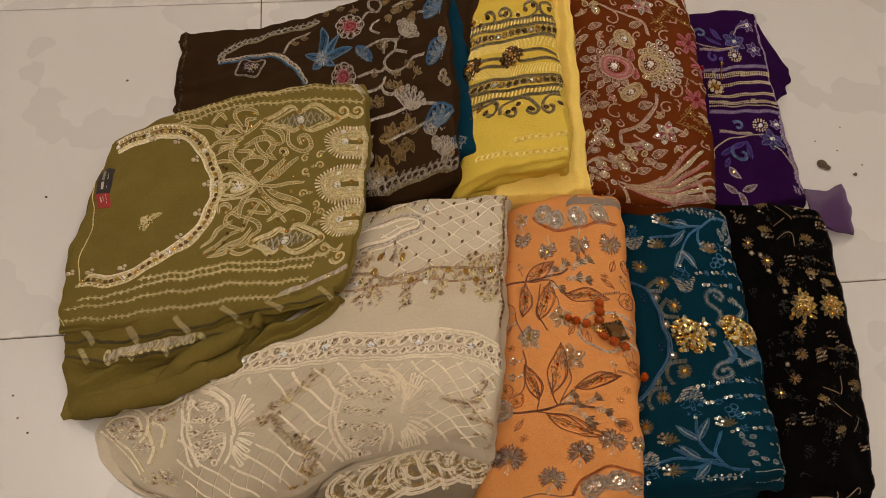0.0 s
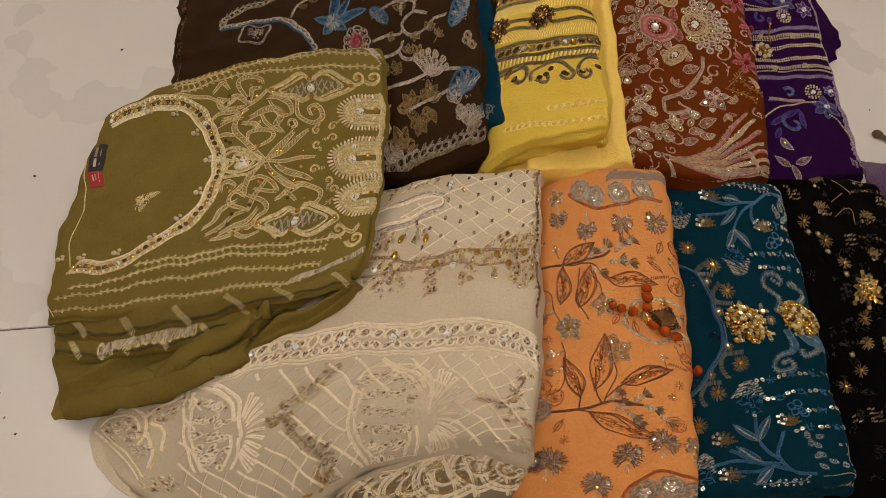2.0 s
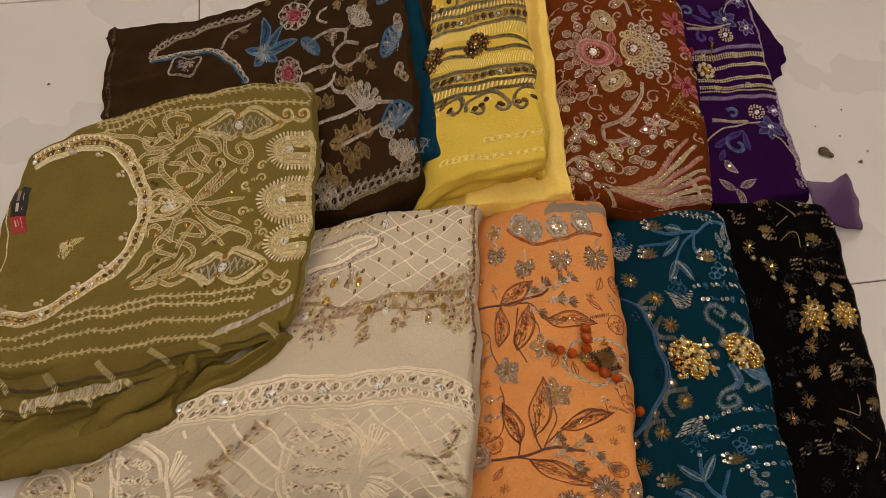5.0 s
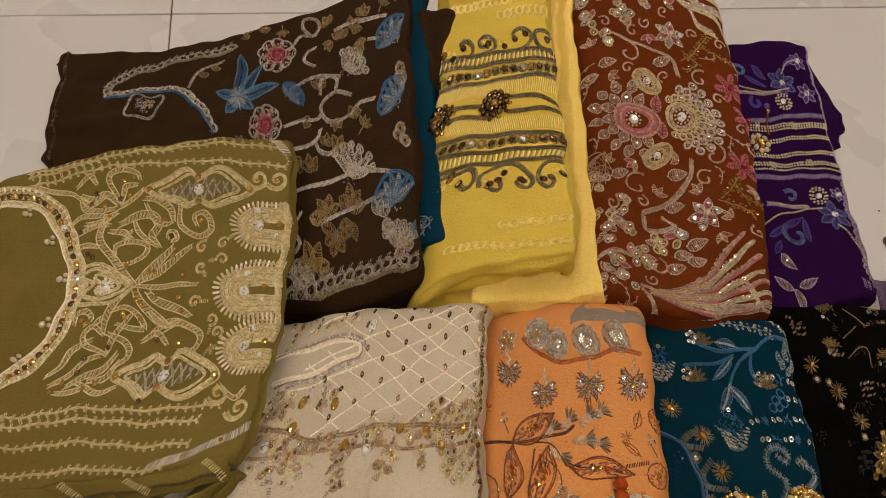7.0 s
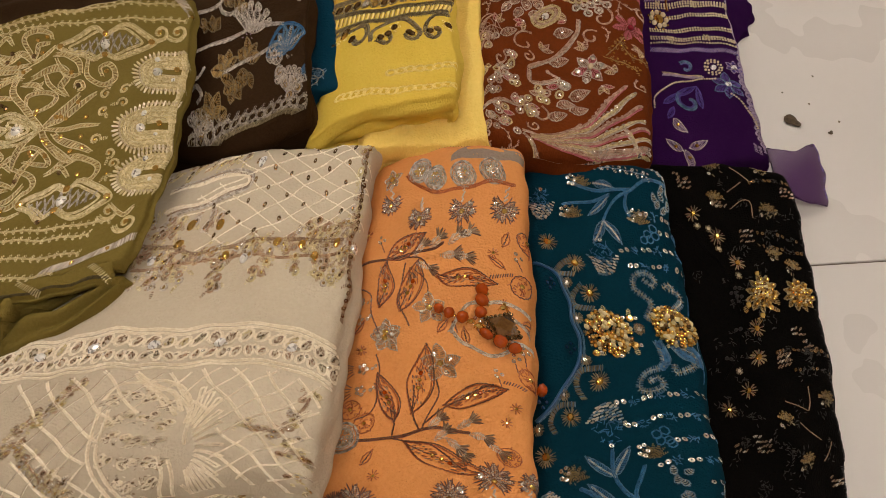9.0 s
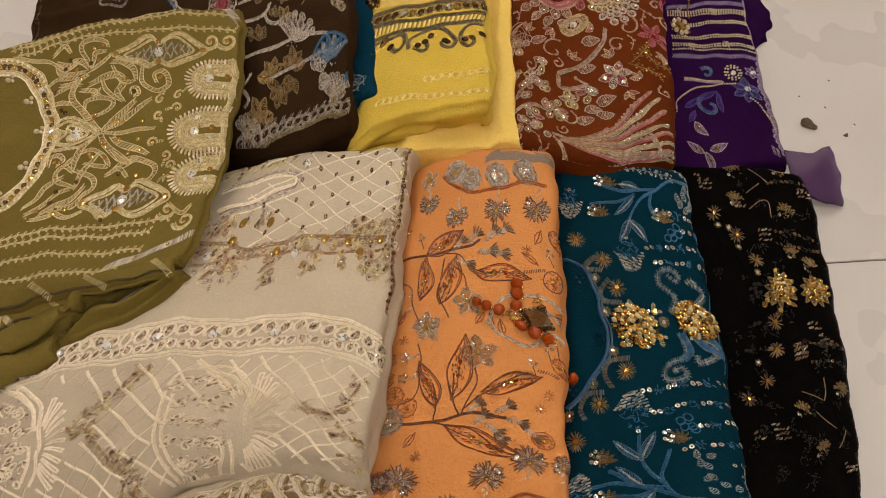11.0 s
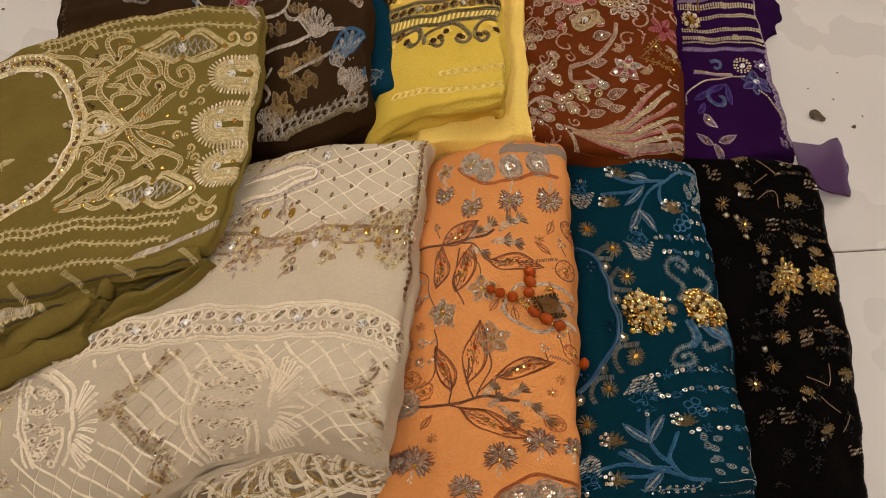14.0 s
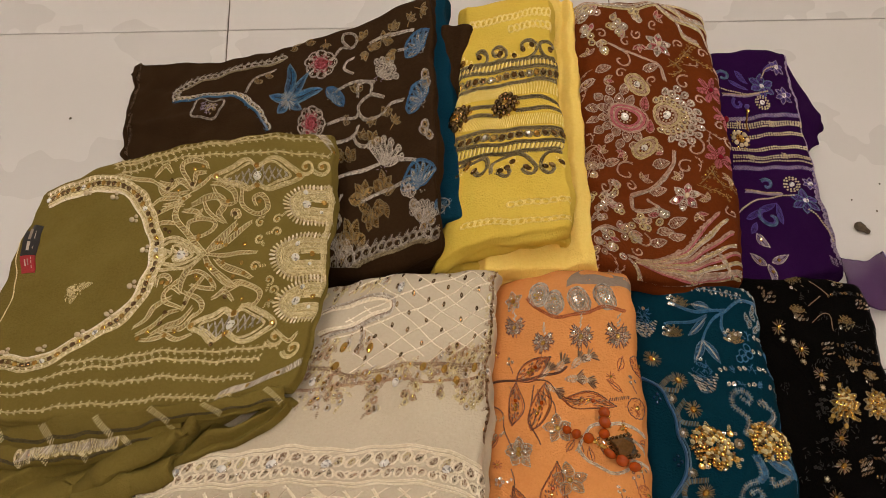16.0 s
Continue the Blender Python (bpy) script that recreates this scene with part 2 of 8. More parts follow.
class Sheet:
    """The smooth top of a folded cloth. Local places are in cm: a across, b away from the front edge."""

    def __init__(self, net, round_edge=0.008, wrinkle=0.0015, seed=0, folds=(), freq=14.0):
        self.net = np.array(NETS[net])
        self.r, self.wrinkle, self.seed, self.folds, self.freq = round_edge, wrinkle, seed, folds, freq
        k, f = np.linspace(0, 1, 41), np.linspace(0, 1, 5)
        self.w = float(np.mean([np.linalg.norm(np.diff(self.smooth(k, np.full(41, v)), axis=0), axis=1).sum() for v in f]))
        self.l = float(np.mean([np.linalg.norm(np.diff(self.smooth(np.full(41, v), k), axis=0), axis=1).sum() for v in f]))

    def smooth(self, u, v):
        return np.einsum("...i,...j,ijk->...k", weights(self.net.shape[0], v), weights(self.net.shape[1], u), self.net)

    def at(self, u, v):
        """World places for shares u, v of the width and length, with worn creases and rounded rims."""
        u, v = np.asarray(u, float), np.asarray(v, float)
        su, sv = 0.003 / self.w, 0.003 / self.l
        p = self.smooth(np.clip(u, 0, 1) * (1 + 2 * su) - su, np.clip(v, 0, 1) * (1 + 2 * sv) - sv)
        x, y, s, f = p[..., 0], p[..., 1], self.seed * 1.7, self.freq
        crease = (np.sin(x * f * 2.1 + 2.3 * np.sin(y * f * 1.3 + s) + s) * np.sin(y * f * 1.7 + 1.9 * np.sin(x * f * 1.1 - s) + 2 * s)
                  + 0.5 * np.sin((x * 1.3 + y) * f * 5.3 + 2 * np.sin(y * f * 3.1 + s)) + 0.3 * np.sin((y * 1.6 - x) * f * 9.1 + s))
        p = p.copy()
        p[..., 2] += self.wrinkle * crease
        p[..., 0] += 0.0016 * np.sin(y * 71 + s * 3) + 0.0008 * np.sin(y * 190 + s)
        p[..., 1] += 0.0016 * np.sin(x * 63 + s * 5) + 0.0008 * np.sin(x * 170 - s)
        for u0, v0, u1, v1, high, wide in self.folds:
            du, dv = (u1 - u0) * self.w, (v1 - v0) * self.l
            k = np.clip(((u - u0) * self.w * du + (v - v0) * self.l * dv) / (du * du + dv * dv), 0, 1)
            d = np.hypot((u - u0) * self.w - k * du, (v - v0) * self.l - k * dv)
            p[..., 2] += high * np.exp(-(d / wide) ** 2)
        drop = 0
        for d in (u * self.w, (1 - u) * self.w, v * self.l, (1 - v) * self.l):
            e = np.clip(1 - d / self.r, 0, 1)
            drop = drop + self.r * (1 - np.sqrt(np.maximum(0, 1 - e * e)))
        p[..., 2] -= np.minimum(drop, self.r * 1.4)
        p[..., 2] = np.maximum(p[..., 2], 0.004)
        return p

    def up(self, u, v):
        h = 0.004
        u, v = np.clip(u, 0.02, 0.98), np.clip(v, 0.02, 0.98)
        n = np.cross(self.at(u + h, v) - self.at(u - h, v), self.at(u, v + h) - self.at(u, v - h))
        return n / np.linalg.norm(n, axis=-1, keepdims=True)

    def local(self, a, b, lift=0.0):
        """Places of local cm, lifted along the surface's normal by metres."""
        u, v = np.asarray(a, float) / (100 * self.w), np.asarray(b, float) / (100 * self.l)
        return self.at(u, v) + self.up(u, v) * np.asarray(lift)[..., None]


def folded(sheet, depth, layers=5, bulge=0.006, nu=110, nv=110, tuck=0.02):
    """A closed stack of folded cloth under a sheet: its top, and sides of rounded folds that go down by depth."""
    ease = lambda n: 0.5 - 0.5 * np.cos(np.linspace(0, math.pi, n)) * (0.55 + 0.45 * np.abs(np.cos(np.linspace(0, math.pi, n))))
    u, v = np.meshgrid(ease(nu), ease(nv))
    top = sheet.at(u, v).reshape(-1, 3)
    faces = [(j * nu + i, j * nu + i + 1, (j + 1) * nu + i + 1, (j + 1) * nu + i) for j in range(nv - 1) for i in range(nu - 1)]
    rim = [i for i in range(nu)] + [j * nu + nu - 1 for j in range(1, nv)] + [(nv - 1) * nu + i for i in range(nu - 2, -1, -1)] + [j * nu for j in range(nv - 2, 0, -1)]
    edge = top[rim]
    ahead = np.roll(edge, -1, 0) - np.roll(edge, 1, 0)
    out = np.stack([ahead[:, 1], -ahead[:, 0], np.zeros(len(rim))], -1)
    out /= np.maximum(np.linalg.norm(out, axis=1, keepdims=True), 1e-9)
    verts, n = [top], len(top)
    bulge, tuck = min(bulge, depth * 0.25), min(tuck, depth * 0.5)
    steps = layers * 6
    s = np.arange(len(rim)) / len(rim) * 40
    ring = list(rim)
    for k in range(1, steps + 1):
        f = k / steps
        wave = np.abs(math.sin(math.pi * f * layers)) ** 0.6
        jut = bulge * wave * (0.8 + 0.5 * np.sin(s * 1.1 + 3.1 * int(f * layers - 1e-6) + sheet.seed)) - tuck * f * f
        p = edge + out * jut[:, None]
        p[:, 2] = np.maximum(edge[:, 2] - depth * f + 0.002 * np.sin(s * 0.9 + k * 0.7), 0.003 - 0.0005 * f)
        verts.append(p)
        base = n + (k - 1) * len(rim)
        now = list(range(base, base + len(rim)))
        faces += [(ring[i], now[i], now[(i + 1) % len(rim)], ring[(i + 1) % len(rim)]) for i in range(len(rim))]
        ring = now
    faces.append(tuple(reversed(ring)))
    me = bpy.data.meshes.new("cloth")
    me.from_pydata(np.concatenate(verts).tolist(), [], faces)
    me.polygons.foreach_set("use_smooth", [True] * len(me.polygons))
    return me


# ---- room, out of view: added walls and ceiling, assumed panel lights ----
X0, X1, Y0, Y1, TOP = -2.7, 2.7, -1.8, 3.0, 2.8
for name, b in (("wall_west", (X0 - 0.12, Y0 - 0.12, -0.1, X0, Y1 + 0.12, TOP)), ("wall_east", (X1, Y0 - 0.12, -0.1, X1 + 0.12, Y1 + 0.12, TOP)),
                ("wall_south", (X0, Y0 - 0.12, -0.1, X1, Y0, TOP)), ("wall_north", (X0, Y1, -0.1, X1, Y1 + 0.12, TOP))):
    tagged(part(name, box(*b), PLASTER), "plain beige plaster wall, unseen, added to close the room", "wall", kind="structure")
tagged(part("ceiling", box(X0 - 0.12, Y0 - 0.12, TOP, X1 + 0.12, Y1 + 0.12, TOP + 0.1), PLASTER), "plain beige plaster ceiling, unseen, added to close the room", "ceiling", kind="structure")
# assumed lamps out of view; number, size and places set to light the suits
first = None
for x, y in ((-1.3, 1.5), (0.0, 2.0), (1.3, 1.5), (-1.0, -0.3), (1.0, -0.3), (0.0, -1.2)):
    if first is None:
        first = thing("ceiling_light", "square white LED panel light in aluminium frame, assumed on the unseen ceiling", "ceiling light", group="ceiling panel lights")
        part("diffuser", box(-0.16, -0.16, -0.02, 0.16, 0.16, -0.012), PANEL, first)
        for sx, sy, w, l in ((0, -0.17, 0.18, 0.01), (0, 0.17, 0.18, 0.01), (-0.17, 0, 0.01, 0.16), (0.17, 0, 0.01, 0.16)):
            part("frame", box(sx - w, sy - l, -0.03, sx + w, sy + l, 0.0, 0.002), ALUMINIUM, first)
        first.matrix_basis = pose(x, y, TOP - 0.001)
    else:
        copy_thing(first, pose(x, y, TOP - 0.001))

# ---- the suits ----
# ---- embroidery ----
GOLD_THREAD = thread("gold_thread", (0.46, 0.29, 0.08), (0.16, 0.09, 0.022), 0.4, 0.2)
STRAW = thread("straw_gold_thread", (0.90, 0.78, 0.50), (0.46, 0.36, 0.16), 0.36)
PALE_GOLD = thread("pale_gold_thread", (0.78, 0.65, 0.36), (0.38, 0.29, 0.12), 0.36)
CREAM = thread("cream_thread", (1.0, 0.91, 0.76), (0.76, 0.65, 0.48), 0.34)
WHITE_THREAD = thread("white_thread", (0.80, 0.71, 0.60), (0.27, 0.21, 0.16), 0.36)
SILVER_THREAD = thread("silver_thread", (0.70, 0.62, 0.53), (0.17, 0.14, 0.115), 0.33, 0.25)
COPPER = thread("copper_thread", (0.60, 0.40, 0.25), (0.22, 0.11, 0.055), 0.38, 0.35)
OLIVE_THREAD = thread("dark_olive_thread", (0.11, 0.08, 0.02), (0.05, 0.035, 0.008), 0.85)
DARK_THREAD = thread("dark_brown_thread", (0.22, 0.085, 0.05), (0.09, 0.034, 0.022), 0.45)
RUST_THREAD = thread("russet_thread", (0.50, 0.14, 0.03), (0.30, 0.07, 0.015), 0.5)
TAUPE = thread("taupe_thread", (0.40, 0.26, 0.15), (0.17, 0.10, 0.055), 0.5)
ANTIQUE = thread("antique_gold_thread", (0.34, 0.27, 0.15), (0.11, 0.08, 0.04), 0.36, 0.3)
STEEL_GREY = thread("grey_gold_thread", (0.46, 0.39, 0.24), (0.16, 0.12, 0.06), 0.35, 0.2)
ROSE = thread("rose_silver_thread", (0.72, 0.54, 0.42), (0.30, 0.17, 0.11), 0.35, 0.2)
LEMON_THREAD = thread("lemon_thread", (0.98, 0.82, 0.34), (0.80, 0.62, 0.18), 0.4)
BLUE_THREAD = thread("blue_thread", (0.045, 0.18, 0.35), (0.012, 0.06, 0.14), 0.36)
STEEL_BLUE = thread("steel_blue_thread", (0.18, 0.29, 0.38), (0.03, 0.075, 0.13), 0.36)
RED_THREAD = thread("red_thread", (0.35, 0.025, 0.04), (0.2, 0.012, 0.02), 0.5)
PINK = thread("pink_thread", (0.62, 0.18, 0.22), (0.40, 0.09, 0.12), 0.5)
VIOLET = thread("violet_thread", (0.115, 0.07, 0.33), (0.05, 0.026, 0.17), 0.45)
LILAC = thread("lilac_thread", (0.42, 0.33, 0.42), (0.25, 0.18, 0.27), 0.45)
GREY_MESH = cloth("grey_mesh", (0.30, 0.235, 0.19), (0.22, 0.165, 0.13))
GOLD = material("gold_sequin", (1.0, 0.74, 0.26), 0.2, 0.92, (0.72, 0.42, 0.09), scale=200, spread=0.8)
SILVER = material("silver_sequin", (0.95, 0.91, 0.85), 0.24, 0.9, (0.72, 0.67, 0.6), scale=200, spread=0.8)
BRONZE = material("bronze_sequin", (0.34, 0.22, 0.10), 0.25, 1.0, (0.18, 0.11, 0.05), scale=200, spread=0.8)
PEARL = material("pearl", (0.72, 0.60, 0.42), 0.22, 0.1, (0.62, 0.5, 0.33), coat=0.6)
AMBER = material("amber_bead", (0.40, 0.062, 0.003), 0.2, 0.0, (0.30, 0.04, 0.002), specular=0.35)
NAVY_BEAD = material("navy_bead", (0.012, 0.04, 0.10), 0.2, 0.1, coat=0.6)
CRYSTAL = material("crystal", (0.96, 0.94, 0.92), 0.3, 0.7, (0.80, 0.78, 0.75), scale=300, spread=0.9)
TOPAZ = material("topaz", (0.22, 0.11, 0.03), 0.1, 0.4, (0.12, 0.05, 0.01), coat=1.0)
RUBY = material("ruby", (0.30, 0.01, 0.03), 0.12, 0.2, (0.2, 0.005, 0.02), coat=1.0)
LABEL_BLACK = material("label_black", (0.012, 0.011, 0.012), 0.55, 0, (0.02, 0.018, 0.018), bump=0.3)
LABEL_RED = material("label_red", (0.38, 0.02, 0.025), 0.55, 0, (0.3, 0.015, 0.02), bump=0.3)
rng = random.Random(5)


def spline(pts, step=0.09, closed=False):
    """A smooth line through local places, in even short steps."""
    p = np.array(pts, float)
    if len(p) == 2:
        n = max(2, int(np.linalg.norm(p[1] - p[0]) / step) + 1)
        return p[0] + np.linspace(0, 1, n)[:, None] * (p[1] - p[0])
    q = np.concatenate([p[-1:], p, p[:2]]) if closed else np.concatenate([2 * p[:1] - p[1:2], p, 2 * p[-1:] - p[-2:-1]])
    out = []
    for i in range(1, len(q) - 2):
        a, b, c, d = q[i - 1:i + 3]
        t = np.linspace(0, 1, max(3, int(np.linalg.norm(c - b) / step * 1.15) + 1))[:-1, None]
        out.append(0.5 * (2 * b + (c - a) * t + (2 * a - 5 * b + 4 * c - d) * t ** 2 + (3 * b - a - 3 * c + d) * t ** 3))
    out.append(q[-2:-1])
    return np.concatenate(out)


def along(pts, gap, closed=False):
    """Places and directions at even gaps along a smooth line."""
    p = spline(pts, 0.05, closed)
    d = np.concatenate([[0], np.cumsum(np.linalg.norm(np.diff(p, axis=0), axis=1))])
    n = max(1, int(d[-1] / gap))
    for k in range(n + 1):
        s = d[-1] * k / n
        i = min(int(np.searchsorted(d, s)), len(p) - 1)
        j, h = max(i - 2, 0), min(i + 2, len(p) - 1)
        yield p[i, 0], p[i, 1], math.atan2(p[h, 1] - p[j, 1], p[h, 0] - p[j, 0])


class Stitch:
    """Gathers needlework in local cm of a sheet; sew() makes one part of what was gathered."""

    def __init__(self, sheet, owner):
        self.sheet, self.owner, self.used = sheet, owner, set()
        self.clear()

    def clear(self):
        self.p, self.f, self.k, self.soft, self.n, self.mats = [], [], [], [], 0, []

    def add(self, pts, faces, mat, soft=False):
        if mat not in self.mats:
            self.mats.append(mat)
        self.p.append(np.asarray(pts, float))
        self.f += [tuple(i + self.n for i in f) for f in faces]
        self.k += [self.mats.index(mat)] * len(faces)
        self.soft += [soft] * len(faces)
        self.n += len(pts)

    def sew(self, name, label="", under=None):
        if not self.n:
            return None
        q = np.concatenate(self.p)
        self.used |= {(int(a // 0.4), int(b // 0.4)) for a, b in q[:, :2]}
        me = bpy.data.meshes.new(name)
        me.from_pydata(self.sheet.local(q[:, 0], q[:, 1], q[:, 2] / 100).tolist(), [], self.f)
        for m in self.mats:
            me.materials.append(m)
        me.polygons.foreach_set("material_index", self.k)
        me.polygons.foreach_set("use_smooth", self.soft)
        ob = new(name, me)
        ob.parent = under or self.owner
        if label:
            ob["label"] = label
        self.clear()
        return ob

    def free(self, x, y, r):
        k = int(r / 0.4) + 1
        cx, cy = int(x // 0.4), int(y // 0.4)
        return not any((cx + i, cy + j) in self.used for i in range(-k, k + 1) for j in range(-k, k + 1) if i * i + j * j <= (r / 0.4) ** 2)

    def fill_gaps(self, corners, r, tries, draw, name, label=""):
        """Draws small motifs wherever a field still lies bare."""
        q = [np.array(p, float) for p in corners]
        for _ in range(tries):
            s, t = rng.random(), rng.random()
            x, y = (q[0] * (1 - s) + q[1] * s) * (1 - t) + (q[3] * (1 - s) + q[2] * s) * t
            if self.free(x, y, r):
                draw(x, y)
                self.sew(name, label)

    # lines
    def line(self, pts, mat, w=0.12, h=0.07, chain=0.26, closed=False):
        """A stitched line: a braid of paired stitches where it is broad, a chain of small ones where it is fine, a smooth cord without chain."""
        if chain == 0:
            return self.cord(pts, mat, w, h)
        c = list(along(pts, 0.19 if w >= 0.18 else 0.2, closed))
        for i, (x, y, a) in enumerate(c):
            if w >= 0.18:
                ca, sa = math.cos(a), math.sin(a)
                for sg in (-1, 1):
                    o = sg * w * rng.uniform(0.42, 0.58)
                    self.dash(x - 0.17 * ca - o * sa, y - 0.17 * sa + o * ca, x + 0.15 * ca - o * 0.12 * sa, y + 0.15 * sa + o * 0.12 * ca, mat, max(0.09, w * 0.44))
                continue
            t, half, thick = a + (0.3 if i % 2 else -0.3), 0.13, max(0.08, w * 0.85)
            dx, dy = math.cos(t) * half, math.sin(t) * half
            self.dash(x - dx, y - dy, x + dx, y + dy, mat, thick, h * rng.uniform(1.1, 2.0) + 0.03)

    def cord(self, pts, mat, w, h):
        c = spline(pts, 0.12)
        t = np.gradient(c, axis=0)
        t /= np.maximum(np.linalg.norm(t, axis=1, keepdims=True), 1e-9)
        side = np.stack([-t[:, 1], t[:, 0]], -1)
        rows = [np.hstack([c + side * (w / 2 * q), np.full((len(c), 1), z * h + 0.01)]) for q, z in ((1, 0), (0.75, 0.7), (0, 1), (-0.75, 0.7), (-1, 0))]
        v = np.stack(rows, 1).reshape(-1, 3)
        self.add(v, [(5 * i + k + 1, 5 * i + k, 5 * i + 5 + k, 5 * i + 6 + k) for i in range(len(c) - 1) for k in range(4)], mat)

    def pleat(self, pts, mat, w, h, lean=0.25):
        """A soft overhanging fold of cloth along a line, thin at both ends."""
        c = spline(pts, 0.3)
        t = np.gradient(c, axis=0)
        t /= np.maximum(np.linalg.norm(t, axis=1, keepdims=True), 1e-9)
        side = np.stack([-t[:, 1], t[:, 0]], -1)
        size = (0.35 + 0.65 * np.sin(math.pi * np.linspace(0.12, 0.9, len(c))) ** 0.6)[:, None]
        k = np.linspace(0, math.pi, 15)
        rows = [np.hstack([c + side * size * (w / 2 * math.cos(q) - lean * w * math.sin(q)), size * h * math.sin(q) - 0.05]) for q in k]
        v = np.stack(rows, 1).reshape(-1, 3)
        self.add(v, [(15 * i + j + 1, 15 * i + j, 15 * i + 15 + j, 15 * i + 16 + j) for i in range(len(c) - 1) for j in range(14)], mat, True)

    def oval(self, x, y, rx, ry, a, mat, w=0.2, fill=None, n=14):
        """A braided oval, filled with short stitches."""
        ca, sa = math.cos(a), math.sin(a)
        put = lambda u, v: (x + u * ca - v * sa, y + u * sa + v * ca)
        self.line([put(rx * math.cos(t), ry * math.sin(t)) for t in np.linspace(0, 2 * math.pi, 11)[:-1]], mat, w, 0.1, 0.2, closed=True)
        if fill:
            for _ in range(n):
                d, t = math.sqrt(rng.random()) * 0.72, rng.uniform(0, 6.283)
                u, v = put(d * rx * math.cos(t), d * ry * math.sin(t))
                b = a + 1.57 + rng.uniform(-0.5, 0.5)
                self.dash(u, v, u + 0.26 * math.cos(b), v + 0.26 * math.sin(b), fill if rng.random() < 0.75 else BRONZE, 0.11)

    def dash(self, x0, y0, x1, y1, mat, w=0.1, h=0.08):
        """One satin stitch."""
        dx, dy = x1 - x0, y1 - y0
        s = math.hypot(dx, dy) or 1e-6
        nx, ny = -dy / s * w / 2, dx / s * w / 2
        h, lo = w * rng.uniform(0.45, 0.7) + 0.03, 0.02
        e = [(x0 + dx * k, y0 + dy * k) for k in (0.18, 0.82)]
        self.add([(x0, y0, lo), (e[0][0] + nx, e[0][1] + ny, lo), (e[1][0] + nx, e[1][1] + ny, lo), (x1, y1, lo), (e[1][0] - nx, e[1][1] - ny, lo), (e[0][0] - nx, e[0][1] - ny, lo),
                  (*e[0], h), (*e[1], h)],
                 [(0, 6, 1), (0, 5, 6), (1, 6, 7, 2), (5, 4, 7, 6), (2, 7, 3), (3, 7, 4)], mat)

    # filled shapes
    def leaf(self, x, y, a, length, wide, mat, rim=None, gap=0.17, rimw=0.12):
        """A satin leaf from its foot, slanted stitches on both sides of a vein."""
        ca, sa = math.cos(a), math.sin(a)
        put = lambda u, v: (x + u * ca - v * sa, y + u * sa + v * ca)
        gap = max(gap, 0.16)
        n = max(3, int(length / gap))
        for i in range(n):
            s = (i + 0.4) / n
            half = wide / 2 * math.sin(math.pi * min(1, s ** 0.8)) ** 0.65 * rng.uniform(0.85, 1.1)
            for sg in (-1, 1):
                p, q = put(s * length, 0), put(min(length, s * length + half * 0.5), sg * half)
                self.dash(*p, *q, mat, gap * rng.uniform(0.5, 0.72), 0.1)
        if rim:
            k = np.linspace(0, 1, 9)
            for sg in (-1, 1):
                self.line([put(s * length, sg * wide / 2 * math.sin(math.pi * s ** 0.85) ** 0.7) for s in k], rim, rimw, 0.08, 0.2)

    def outline(self, x, y, a, length, wide, mat, w=0.09):
        """A leaf drawn in chain stitch alone."""
        ca, sa = math.cos(a), math.sin(a)
        k = np.linspace(0, 1, 9)
        for sg in (-1, 1):
            self.line([(x + s * length * ca - sg * wide / 2 * math.sin(math.pi * s ** 0.85) * sa,
                        y + s * length * sa + sg * wide / 2 * math.sin(math.pi * s ** 0.85) * ca) for s in k], mat, w, 0.07, 0.2)

    def ring(self, x, y, r, mat, w=0.1, h=0.07, chain=0.2):
        k = np.linspace(0, 2 * math.pi, 9)[:-1]
        self.line([(x + r * math.cos(t), y + r * math.sin(t)) for t in k], mat, w, h, chain, closed=True)

    def scroll(self, x, y, r, a, turn, mat, w=0.14, turns=1.25):
        """A curl that begins at its rim in direction a and winds inwards; turn 1 or -1."""
        k = np.linspace(0, 1, 14)
        self.line([(x + r * (1 - 0.78 * s) * math.cos(a + turn * s * turns * 2 * math.pi), y + r * (1 - 0.78 * s) * math.sin(a + turn * s * turns * 2 * math.pi)) for s in k], mat, w, 0.09, 0.22)

    def flower(self, x, y, r, n, mat, rim=None, core=None, a0=0.0, wide=0.8):
        for i in range(n):
            a = a0 + 2 * math.pi * i / n + rng.uniform(-0.08, 0.08)
            self.leaf(x + 0.16 * r * math.cos(a), y + 0.16 * r * math.sin(a), a, r * 0.84 * rng.uniform(0.92, 1.06), wide * 2 * math.pi * r * 0.55 / n, mat, rim)
        if core:
            self.gem(x, y, max(0.12, r * 0.17), core)

    def fringe(self, x, y, r0, r1, mat, n=20, a0=0.0, a1=2 * math.pi, w=0.1):
        """Stitches that radiate between two radii."""
        for i in range(n):
            a = a0 + (a1 - a0) * (i + rng.uniform(0.2, 0.8)) / n
            q = r1 * rng.uniform(0.88, 1.05)
            self.dash(x + r0 * math.cos(a), y + r0 * math.sin(a), x + q * math.cos(a), y + q * math.sin(a), mat, w)

    def fill(self, x, y, r, mat, n=30, size=0.22):
        """A tangle of short stitches in a disc."""
        for _ in range(n):
            d, a, t = r * math.sqrt(rng.random()), rng.uniform(0, 6.283), rng.uniform(0, 6.283)
            cx, cy = x + d * math.cos(a), y + d * math.sin(a)
            self.dash(cx, cy, cx + size * math.cos(t), cy + size * math.sin(t), mat, 0.09)

